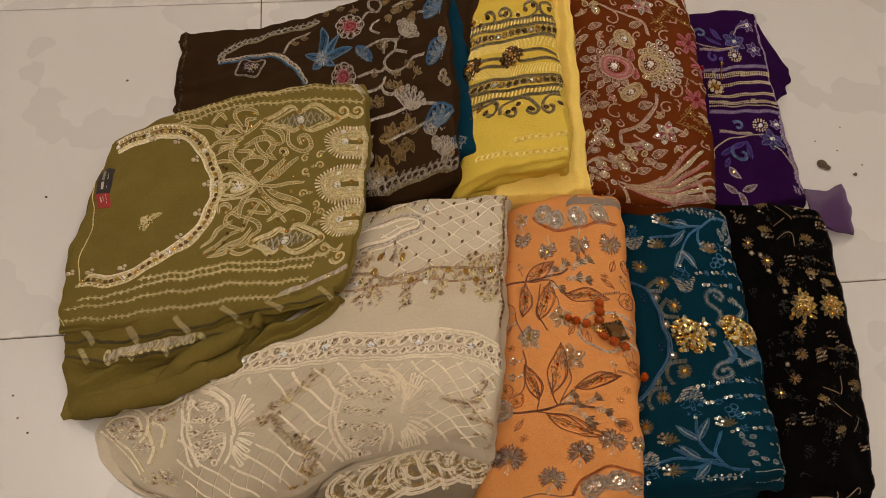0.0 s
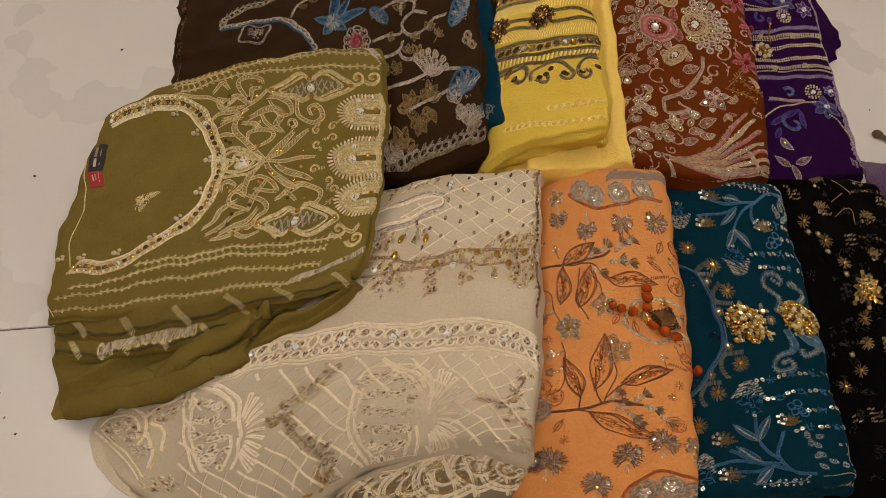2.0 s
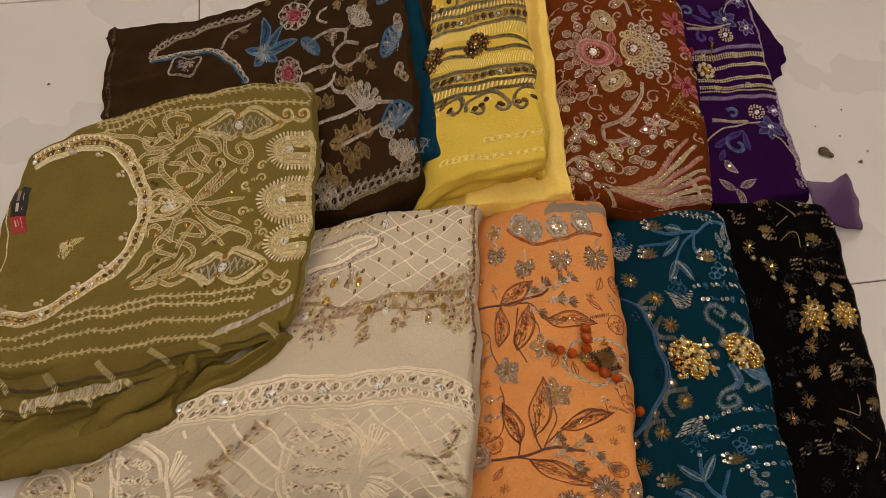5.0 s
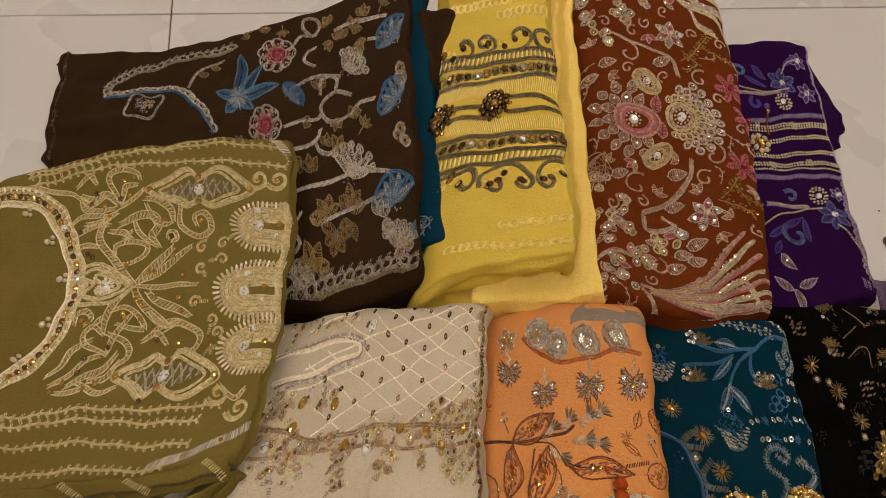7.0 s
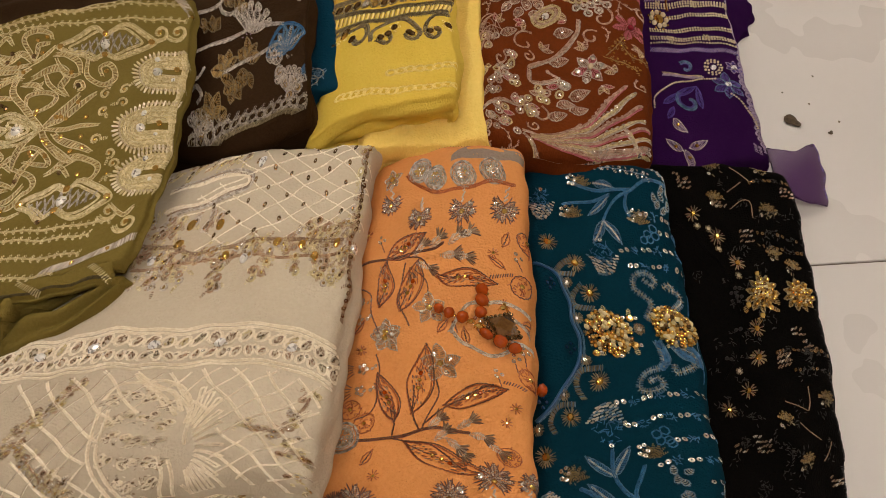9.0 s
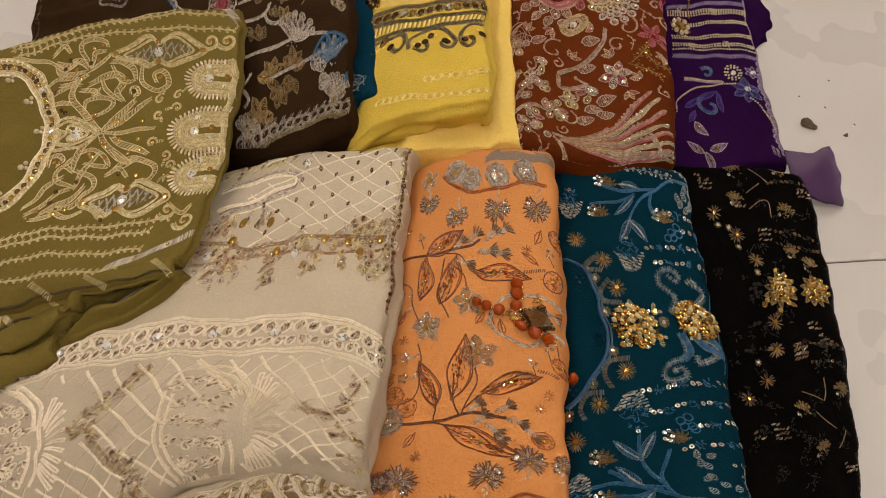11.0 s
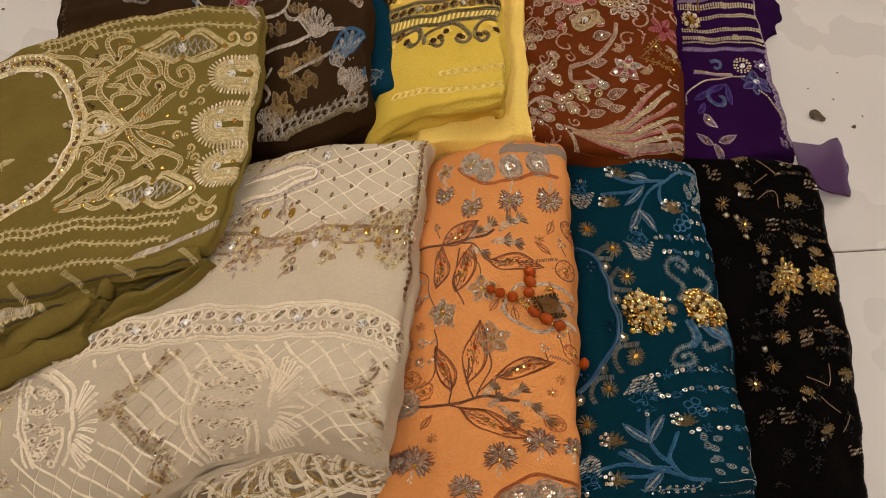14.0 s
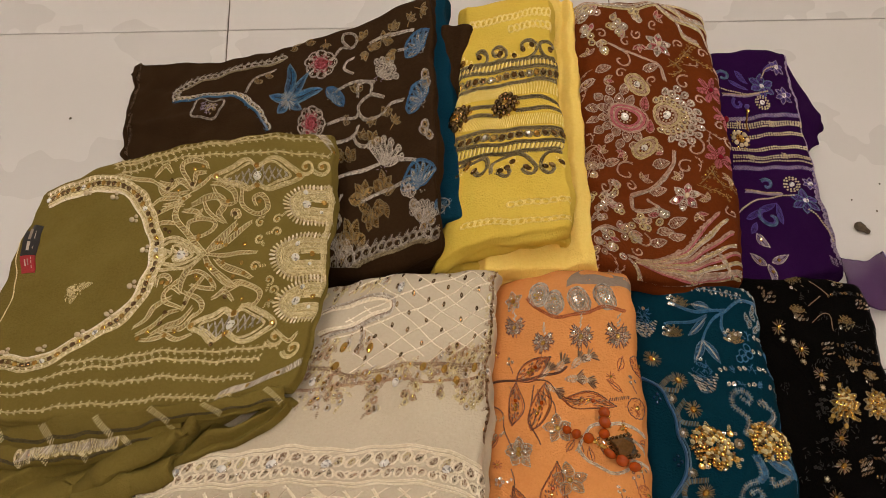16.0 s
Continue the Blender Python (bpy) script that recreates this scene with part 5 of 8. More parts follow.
for pts in ([(-0.6, 13.5), (-0.5, 15.4), (0.8, 16.4), (3.2, 16.2), (5.1, 14.8), (5.3, 12.7), (4.8, 10.9)], [(0.4, 13.3), (0.8, 14.7), (2.0, 15.3), (3.6, 15.0), (4.6, 13.7), (4.6, 12.0)], [(5.1, 15.0), (5.9, 15.8), (7.0, 16.5), (8.0, 17.1)], [(5.5, 12.7), (6.4, 9.8), (5.5, 7.4)], [(5.8, 14.0), (7.3, 12.5), (7.3, 9.8)], [(0.0, 12.2), (1.7, 10.2), (3.2, 8.3), (3.9, 5.2)], [(0.7, 12.6), (2.3, 10.6), (3.8, 8.9), (4.6, 5.9)]):
    st.line(pts, CREAM, 0.3, 0.1, 0.26)
    st.line([(x + 0.3, y - 0.3) for x, y in pts], PALE_GOLD, 0.2, 0.1, 0.26)
for x, y in [(2.5, 13.7), (1.9, 13.1), (3.7, 13.1), (3.4, 11.7), (1.5, 11.8), (4.5, 9.9), (5.9, 10.3), (4.9, 12.3), (6.8, 14.4), (7.7, 15.5), (8.5, 16.2), (5.7, 15.4), (4.6, 3.8), (6.3, 5.0), (7.0, 4.2), (0.9, 0.3), (-2.1, -1.7), (7.6, 5.4), (3.1, 14.8)]:
    seed_spray(x, y, 5, 0.6)
    st.fill(x, y, 0.8, CREAM, 16, 0.34)
st.sew("scallop_border", "scalloped cream thread edge")
st = Stitch(IVORY_ROLL, suit)
for c0 in [(4.9, 5.9), (8.0, 5.8), (11.2, 6.2), (14.4, 7.2), (17.7, 7.0)]:
    for r in (3.4, 2.9, 2.4, 1.5, 1.0):
        st.line([(c0[0] + r * math.cos(t), c0[1] + r * 0.9 * math.sin(t)) for t in np.linspace(2.2, 5.6, 9)], CREAM if r not in (2.4, 1.0) else GOLD_THREAD, 0.32, 0.1, 0.28)
    for _ in range(9):
        st.oval(c0[0] + rng.uniform(-2.2, 2.2), c0[1] + rng.uniform(-2.2, 2.2), 0.35, 0.55, rng.uniform(0, 3), rng.choice((CREAM, PALE_GOLD)), 0.2, ANTIQUE, 8)
    for _ in range(9):
        st.sequin(c0[0] + rng.uniform(-2.5, 2.5), c0[1] + rng.uniform(-2.2, 2.2), 0.22, rng.choice((SILVER, GOLD)))
for pts in ([(1.7, 8.7), (4.5, 5.2), (6.7, 3.5)], [(16.5, 9.0), (17.3, 5.9), (17.9, 3.4)], [(8.3, 8.0), (9.5, 5.6), (10.3, 3.5)], [(10.2, 8.3), (11.6, 5.7), (12.3, 3.6)], [(12.2, 8.9), (13.5, 5.9), (14.3, 3.7)], [(4.3, 8.8), (8.2, 8.4), (12.2, 9.2), (17.2, 10.8)]):
    st.line(pts, CREAM, 0.34, 0.1, 0.28)
    st.line([(x + 0.4, y) for x, y in pts], PALE_GOLD, 0.24, 0.09, 0.2)
st.sew("hem_embroidery", "cream and gold scalloped hem embroidery")
st = Stitch(IVORY_TOP, suit)
for x, y in [(23.3, -0.1), (22.0, -0.7), (21.5, -1.1), (21.4, -0.9)]:
    st.bead(x, y - 0.2, 0.28, GOLD)
st.sew("bead_tassel", "small gold bead tassel")

# ---- brown suit ----
BROWN_TOP = Sheet("brown", 0.008, 0.0012, 5, folds=((0.0, 0.3, 0.3, 0.55, 0.006, 0.012), (0.02, 0.75, 0.35, 0.7, -0.004, 0.015)))
suit = suit_of("dark brown chiffon suit embroidered with red roses and blue butterflies, folded",
               [("top_sheet", BROWN_TOP, 0.2, 7, BROWN, "")])
st = Stitch(BROWN_TOP, suit)


def rope(pts, mat, w=0.34):
    st.line(pts, mat, w, 0.1, 0.22)
    st.line([(x + 0.14, y + 0.12) for x, y in pts], WHITE_THREAD, 0.18, 0.1, 0.22)


def cluster(x, y, n, size, mat=GOLD_THREAD, a0=None):
    """Broad rounded leaves that spread from one foot, each netted and edged."""
    a0 = rng.uniform(0, 6.28) if a0 is None else a0
    for i in range(n):
        a = a0 + (i - (n - 1) / 2) * 0.85
        st.leaf(x, y, a, size * rng.uniform(0.85, 1.1), size * 0.62, mat, ANTIQUE if mat is GOLD_THREAD else WHITE_THREAD, 0.2, 0.14)
        st.sequin(x + size * 0.6 * math.cos(a), y + size * 0.6 * math.sin(a), 0.16, BRONZE)


for (x, y), r in zip([(31.0, 21.8), (29.5, 13.4)], (2.1, 1.8)):
    for i in range(9):
        a = 6.283 * i / 9
        st.oval(x + r * 0.85 * math.cos(a), y + r * 0.85 * math.sin(a), r * 0.3, r * 0.36, a, SILVER_THREAD, 0.22, WHITE_THREAD, 8)
    for i in range(6):
        a = 6.283 * i / 6
        st.leaf(x + 0.1 * math.cos(a), y + 0.1 * math.sin(a), a, r * 0.75, r * 0.6, RED_THREAD, RED_THREAD, 0.18)
    st.scroll(x, y, r * 0.5, 1.0, 1, PINK, 0.2)
    st.sew("rose_motif", "red and white stitched rose")
x, y = [(26.2, 16.7)][0]
for (ex, ey), w in zip([(26.4, 22.8), (29.1, 20.7), (31.5, 17.8), (23.2, 17.5), (24.7, 15.0), (28.2, 15.4)], (1.5, 1.3, 1.6, 1.2, 1.5, 1.2)):
    a, l = math.atan2(ey - y, ex - x), math.hypot(ex - x, ey - y)
    st.leaf(x, y, a, l, w, BLUE_THREAD, STEEL_BLUE, 0.17, 0.2)
st.fringe(x, y, 0.1, 1.5, SILVER_THREAD, 26, w=0.14)
st.sew("butterfly_motif", "blue stitched butterfly with silver body")
for (x, y), r, a0 in zip([(46.6, 15.0), (46.6, 20.9), (46.2, 6.0), (49.6, 2.9), (32.9, 16.3)], (1.6, 1.6, 1.9, 1.2, 1.2), (2.5, 2.3, 1.9, 1.7, 0.7)):
    for i in range(7):
        a = a0 + (i - 3) * 0.42
        st.leaf(x, y, a, r * rng.uniform(1.2, 1.45), r * 0.42, STEEL_BLUE if i % 2 else WHITE_THREAD, BLUE_THREAD, 0.2, 0.2)
    st.line([(x + r * 1.4 * math.cos(a0 + k), y + r * 1.4 * math.sin(a0 + k)) for k in np.linspace(-1.2, 1.2, 9)], BLUE_THREAD, 0.34)
    st.fill(x, y, r * 0.4, SILVER_THREAD, 20)
    st.sew("tulip_motif", "blue and white stitched fan blossom")
for (x, y), r, a0 in zip([(40.4, 8.7), (40.6, 18.5), (46.2, 2.1), (34.0, 0.5)], (2.2, 1.7, 1.6, 1.2), (1.2, 0.9, 1.4, 1.4)):
    for i in range(6):
        a = a0 + (i - 2.5) * 0.4
        st.leaf(x, y, a, r * 1.3, r * 0.4, SILVER_THREAD, WHITE_THREAD, 0.22, 0.16)
        st.ring(x + r * 1.25 * math.cos(a), y + r * 1.25 * math.sin(a), 0.34, SILVER_THREAD, 0.2)
    st.fill(x, y, r * 0.5, LILAC, 16)
    st.sew("blossom_motif", "silver thread blossom")
for pts in ([(32.8, 7.3), (35.5, 8.0), (37.8, 8.5), (40.4, 8.9)], [(40.9, 9.2), (43.0, 9.0), (45.2, 8.6)], [(32.9, 10.9), (35.1, 11.4), (36.6, 12.3), (36.9, 13.1)], [(36.3, 12.0), (36.7, 11.2), (38.0, 10.9), (38.9, 11.3)], [(37.6, 5.4), (40.7, 6.0), (42.9, 6.5), (44.9, 6.8)], [(32.0, 13.2), (34.0, 13.8), (36.0, 14.1), (36.8, 14.7)], [(40.6, 16.1), (38.7, 16.6), (37.1, 15.9), (36.8, 14.7), (37.7, 13.9), (39.4, 13.8), (40.8, 14.4), (41.6, 15.3), (43.5, 15.4)], [(36.7, 16.7), (37.2, 18.0), (38.2, 18.3), (39.0, 17.8), (38.7, 16.9)],
            [(33.2, 22.7), (34.4, 23.7), (36.0, 23.6), (36.9, 24.6), (36.4, 25.9), (35.1, 26.0), (34.7, 24.9), (35.6, 23.7)], [(36.1, 19.8), (34.9, 20.4), (35.1, 21.5), (36.0, 22.0)], [(38.8, 23.6), (40.8, 23.8), (43.2, 23.4), (45.2, 23.3)], [(43.3, 21.2), (44.5, 21.1)], [(39.4, 18.0), (37.0, 18.5), (35.0, 17.9), (33.8, 17.3)], [(33.5, 0.1), (34.5, 0.9), (33.9, 1.5), (33.2, 1.3)], [(33.8, 3.0), (34.3, 3.6), (33.7, 4.3), (32.9, 3.9)], [(34.2, 5.7), (33.8, 5.1), (33.0, 4.9)], [(18.9, 18.3), (20.3, 20.3), (22.1, 21.5), (24.0, 22.2)], [(44.9, 4.3), (44.5, 3.9), (45.3, 3.5), (45.6, 4.0), (45.0, 4.4)]):
    rope(pts, SILVER_THREAD)
    st.sew("stem", "silver thread stem")
for (x, y), n, size, a0 in zip([(37.6, 5.6), (40.5, 6.2), (38.8, 4.3), (35.9, 1.7), (35.8, 9.3), (39.1, 11.1), (41.0, 14.0), (37.0, 17.3), (39.3, 22.4), (40.8, 23.1), (41.7, 21.2), (38.0, 24.7), (29.4, 25.9), (28.6, 27.1), (20.8, 19.6), (22.4, 21.1), (34.6, 9.8), (37.7, 11.7), (39.2, 13.9), (44.1, 5.2), (40.7, 5.0), (27.8, 25.7), (38.1, 22.3), (34.8, 1.7), (42.4, 24.1), (34.4, 13.5)], (4, 4, 5, 4, 3, 3, 3, 3, 3, 3, 3, 3, 2, 2, 2, 2, 3, 3, 3, 3, 3, 2, 3, 3, 3, 2), (1.9, 1.9, 1.8, 2.1, 1.4, 1.4, 1.3, 1.2, 1.4, 1.4, 1.3, 1.3, 1.4, 1.2, 1.2, 1.2, 1.0, 1.1, 1.1, 1.4, 1.4, 1.0, 1.1, 1.5, 1.2, 1.1), (1.9, 1.3, 4.4, 1.6, 1.9, 1.1, 1.3, 1.8, 1.6, 0.6, 5.5, 2.0, 0.6, 3.0, 1.0, 0.4, 3.4, 1.4, 4.4, 1.1, 4.2, 2.6, 4.0, 3.6, 1.2, 0.4)):
    cluster(x, y, n, size, SILVER_THREAD if size == 1.4 and n == 3 and x > 42 else GOLD_THREAD, a0)
    st.sew("leaf_spray", "gold thread leaf cluster")
for x, y in [(47.0, 18.0), (46.8, 17.1), (47.2, 17.2), (47.1, 12.5), (46.7, 11.8), (47.3, 11.4), (44.9, 4.2), (45.6, 2.8), (46.8, 2.8), (47.1, 2.1), (46.0, 1.6)]:
    st.ring(x, y, 0.5, SILVER_THREAD, 0.24)
    st.ring(x, y, 0.25, GOLD_THREAD, 0.2)
    st.sew("ring_motif", "small silver stitched ring")
chain = [(7.8, 16.5), (10.5, 17.3), (13.3, 18.4), (16.1, 18.6), (18.3, 17.7), (20.4, 16.0), (22.0, 14.7), (22.8, 13.1)]
for x, y, a in along(chain, 0.95):
    st.oval(x, y, 0.5, 0.36, a, WHITE_THREAD, 0.26, STRAW, 6)
    st.fill(x - 0.3, y - 0.45, 0.3, BLUE_THREAD, 9, 0.34)
st.line([(x - 0.1, y - 0.6) for x, y in chain], BLUE_THREAD, 0.4, 0.1, 0.25)
st.sew("neckline_chain", "white and blue chain stitched neckline")
for pts in ([(7.8, 17.4), (8.7, 19.6), (11.4, 21.6), (14.9, 22.8), (18.4, 23.6), (21.9, 23.9), (25.3, 24.5)], [(33.3, 0.1), (35.7, 0.5), (37.9, 1.0), (40.8, 1.1), (43.8, 1.1), (46.0, 0.9), (47.9, 0.5)]):
    for i, (x, y, a) in enumerate(along(pts, 1.1)):
        st.oval(x, y, 0.62, 0.42, a + (0.3 if i % 2 else -0.3), SILVER_THREAD, 0.3, STEEL_GREY, 5)
        st.leaf(x - 0.3, y + 0.5, a + 0.5, 0.8, 0.36, SILVER_THREAD)
    st.line([(x, y - 0.65) for x, y in pts], STEEL_GREY, 0.3)
    st.sew("chain_border", "silver chain stitched border")
x, y = [(13.1, 15.2)][0]
st.fill(x, y, 1.3, LILAC, 70, 0.4)
st.fill(x + 0.4, y, 1.1, PALE_GOLD, 40, 0.4)
st.line([(10.3, 13.3), (10.9, 15.7), (11.8, 17.1), (13.6, 16.7), (15.3, 17.2), (15.3, 15.3), (14.4, 13.6), (12.2, 13.2)], SILVER_THREAD, 0.3, 0.1, 0.2, True)
st.sew("flower_motif", "pale lilac woven motif")


def brown_sprig(x, y):
    a = rng.uniform(0, 6.28)
    for i in range(4):
        st.leaf(x, y, a + (i - 1.5) * 0.7, 0.95, 0.45, GOLD_THREAD, ANTIQUE)
    st.line([(x, y), (x - 0.9 * math.cos(a), y - 0.9 * math.sin(a))], GOLD_THREAD, 0.14)


st.fill_gaps([(25.5, 10.6), (46.4, 2.0), (47.4, 25.5), (26.5, 25.9)], 0.95, 160, brown_sprig, "sprig", "small gold leaf sprig")
hair = Stitch(BROWN_TOP, suit)
for k in range(420):
    b = rng.uniform(0.1, BROWN_TOP.l * 100)
    a = rng.uniform(0.0, 0.4)
    hair.dash(a + 0.6, b, a - rng.uniform(0.2, 0.9), b + rng.uniform(-0.3, 0.3), rng.choice((TAUPE, COPPER, BROWN)), 0.05, 0.1)
hair.sew("fringe", "frayed pale threads along the raw edge")
STOLE = Sheet("teal_stole", 0.006, 0.001, 5)
ROLL = Sheet("brown_roll", 0.009, 0.002, 6, folds=((0.5, 0.0, 0.4, 1.0, -0.005, 0.004),))
stole = tagged(part("folded_stole", folded(STOLE, 0.15, 4), BLUE), "plain deep blue folded stole with embroidered corner", "stole")
s2 = Stitch(STOLE, stole)
for x, y in [(0.9, 1.3), (1.4, 2.0), (0.4, 2.7)]:
    s2.fill(x, y, 0.7, STEEL_BLUE, 30, 0.4)
    s2.ring(x, y, 0.6, SILVER_THREAD, 0.16)
s2.sew("corner_motif", "silver blue thread corner motif")
tagged(part("folded_stole", folded(ROLL, 0.12, 4), BROWN), "crumpled plain brown folded stole", "stole")

# ---- yellow suit ----
YEL_TOP = Sheet("yellow", 0.005, 0.0008, 6)
YEL_FOLD = Sheet("yellow_fold", 0.006, 0.0012, 7)
YEL_STOLE = Sheet("yellow_stole", 0.005, 0.0012, 8, folds=((0.72, 0, 0.72, 1, -0.003, 0.004), (0.86, 0, 0.84, 1, 0.003, 0.004)))
suit = suit_of("bright yellow cotton suit with antique gold banded embroidery, neatly folded",
               [("top_sheet", YEL_TOP, 0.07, 4, YELLOW, ""), ("folded_layer", YEL_FOLD, 0.05, 3, YELLOW, ""), ("folded_stole", YEL_STOLE, 0.14, 6, LEMON, "lighter lemon yellow cotton stole")])
st = Stitch(YEL_TOP, suit)
for pts in ([(0.2, 25.6), (3.3, 25.0), (6.7, 24.7), (10.3, 25.0), (12.4, 25.3)], [(-0.0, 24.8), (3.3, 23.9), (6.8, 23.6), (10.3, 23.9), (12.5, 24.3)], [(-0.1, 22.9), (3.5, 21.9), (6.8, 21.7), (10.2, 22.2), (12.5, 22.6)], [(1.2, 20.1), (3.1, 19.5), (4.9, 19.1)], [(7.4, 19.5), (9.5, 19.8), (11.5, 19.9), (12.7, 19.7)], [(1.4, 18.8), (3.3, 18.3), (5.3, 17.7)], [(7.5, 17.8), (9.5, 18.2), (11.4, 18.7), (12.9, 18.9)], [(-0.1, 17.3), (2.9, 16.2), (6.6, 15.4), (10.2, 15.7), (12.5, 16.3)],
            [(0.1, 15.8), (3.7, 14.1), (6.7, 13.6), (10.2, 13.9), (12.5, 14.8)], [(0.4, 13.8), (3.9, 12.7), (6.8, 12.3), (10.2, 12.7), (12.3, 13.4)]):
    st.line(pts, ANTIQUE, 0.36, 0.1, 0.2)
    st.line([(x, y + 0.2) for x, y in pts], STEEL_GREY, 0.18, 0.1, 0.2)
    st.comb(pts, 0.24, 0.75, ANTIQUE, 1.5, 0.11)
    st.sew("stitched_band", "antique gold stitched line")
for pts in ([(0.0, 25.2), (3.3, 24.4), (6.7, 24.2), (10.3, 24.5), (12.4, 24.8)], [(0.3, 14.8), (3.8, 13.4), (6.7, 13.0), (10.2, 13.3), (12.4, 14.1)]):
    for x, y, a in along(pts, 0.5):
        st.dash(x - 0.1, y - 0.5, x + 0.12, y + 0.5, LEMON_THREAD, 0.2)
        st.dash(x + 0.12, y - 0.5, x + 0.3, y + 0.5, ANTIQUE, 0.09)
    st.sew("ladder_band", "lemon ladder stitches")
for pts in ([(-0.0, 23.7), (3.4, 22.9), (6.8, 22.8), (10.2, 23.0), (12.5, 23.5)], [(-0.0, 16.5), (3.0, 15.3), (6.6, 14.6), (10.2, 15.0), (12.4, 15.6)]):
    for i, (x, y, a) in enumerate(along(pts, 0.95)):
        st.flower(x, y, 0.5, 5, LEMON_THREAD, None, None)
        st.gem(x, y, 0.36, (GOLD, BRONZE, TOPAZ, BRONZE, SILVER)[i % 5])
        st.ring(x, y, 0.42, ANTIQUE, 0.18)
    st.sew("stone_band", "row of amber stones")
for pts, w in (([(-0.3, 22.1), (3.6, 21.1), (6.9, 20.8), (10.2, 21.2), (12.6, 21.6)], 1.5), ([(-0.4, 19.1), (3.4, 17.2), (6.5, 16.6), (10.2, 17.0), (12.7, 17.7)], 1.5)):
    for o in (-0.55, -0.2, 0.15, 0.5):
        st.comb([(x, y + o) for x, y in pts], 0.2, 0.5, LEMON_THREAD, 1.35, 0.12)
    st.sew("satin_band", "raised lemon satin stitched band")
for x, y in [(6.1, 18.8), (0.4, 19.4)]:
    st.brooch(x, y, 1.5, BRONZE, 12, GOLD)
    for i in range(10):
        st.gem(x + 1.5 * math.cos(i * 0.628), y + 1.5 * math.sin(i * 0.628), 0.24, TOPAZ if i % 2 else GOLD, lift=0.1)
    st.sew("brooch", "antique bronze flower brooch with amber stones")
for pts in ([(1.1, 25.1), (2.2, 24.9), (3.2, 25.2), (3.5, 26.0), (3.0, 26.7), (2.3, 26.7), (2.5, 26.1)], [(4.1, 24.9), (5.6, 25.1), (6.0, 25.9), (5.2, 26.7), (4.4, 26.6), (4.4, 25.8), (5.1, 25.7)], [(6.6, 24.5), (8.8, 24.9), (10.0, 25.8), (10.1, 26.7), (9.2, 27.1), (8.3, 26.8), (8.3, 26.1)], [(12.7, 25.0), (11.4, 25.2), (10.6, 25.9), (10.8, 26.8), (11.8, 27.2), (12.5, 26.9), (12.0, 26.3)], [(1.0, 12.4), (1.2, 12.9), (2.1, 12.6)], [(2.4, 12.3), (3.9, 12.1), (4.5, 10.9), (4.1, 10.1), (3.5, 10.2), (3.1, 11.0)], [(5.6, 9.7), (6.4, 9.1), (6.9, 9.5), (6.7, 10.3)],
            [(5.0, 9.8), (5.0, 11.0), (6.0, 11.8), (7.4, 12.0), (8.8, 11.4), (9.6, 10.4), (9.4, 9.4), (8.8, 9.1), (8.3, 9.7), (8.7, 10.2)], [(12.3, 13.0), (11.0, 12.4), (10.3, 11.3), (10.2, 10.0), (10.9, 9.4), (11.4, 10.0), (11.3, 10.7)]):
    st.line(pts, ANTIQUE, 0.34, 0.12, 0.3)
    st.line([(x + 0.16, y + 0.2) for x, y in pts], STEEL_GREY, 0.2, 0.12, 0.25)
    st.gem(pts[-1][0], pts[-1][1], 0.36, BRONZE)
    st.sew("scroll_motif", "antique gold curl with bronze stone")
for x, y in [(0.4, 26.2), (1.3, 25.4), (7.0, 25.4), (5.3, 25.9), (2.1, 12.1), (1.1, 11.5), (7.2, 11.0), (12.3, 11.6), (6.0, 10.0), (8.9, 10.0), (10.6, 10.4), (9.6, 26.5)]:
    st.flower(x, y, 0.7, 5, LEMON_THREAD, None, None)
    st.gem(x, y, 0.34, BRONZE if rng.random() < 0.6 else GOLD)
    st.sew("flower_motif", "tiny lemon flower with amber stone")
for pts in ([(2.7, 3.5), (8.0, 2.1), (12.7, 2.1)], [(7.1, 4.9), (10.0, 5.0), (12.7, 5.6)], [(0.9, 30.5), (7.0, 30.5), (13.1, 31.1)], [(6.6, 28.9), (9.6, 29.2), (12.9, 29.5)]):
    for x, y, a in along(pts, 0.72):
        st.ring(x, y, 0.4, LEMON_THREAD, 0.24, 0.09)
        st.fill(x + 0.3, y, 0.2, LEMON_THREAD, 4, 0.24)
    st.sew("ring_border", "chain of raised lemon rings")
st = Stitch(YEL_FOLD, suit)
for pts, w, h in (([(0.5, 1.1), (3.3, 2.0), (7.3, 2.1), (11.2, 2.1), (13.7, 2.3)], 1.5, 1.1), ([(3.3, 0.4), (7.2, 0.3), (11.3, 0.2), (13.8, 0.5)], 1.5, 0.9)):
    st.pleat(pts, YELLOW, w, h)
    st.sew("folded_lip", "rounded folded lip of yellow cotton")
for x, y, a in along([(3.2, 3.0), (7.4, 2.8), (13.7, 2.7)], 0.7):
    st.ring(x, y, 0.28, LEMON_THREAD, 0.16, 0.08)
st.line([(7.4, 0.4), (10.2, 0.4), (13.0, 0.3)], ANTIQUE, 0.3, 0.1, 0.3)
st.sew("ring_border")

# ---- rust suit ----
RUST_TOP = Sheet("rust", 0.013, 0.0014, 7, folds=((0.0, 0.27, 1.0, 0.25, -0.004, 0.006), (0.3, 0.42, 0.95, 0.36, 0.003, 0.01), (0.6, 0.18, 1.0, 0.12, -0.004, 0.008)))
suit = suit_of("rust brown chiffon suit covered in copper thread peacock embroidery, folded", [("top_sheet", RUST_TOP, 0.17, 6, RUST, "")])
st = Stitch(RUST_TOP, suit)


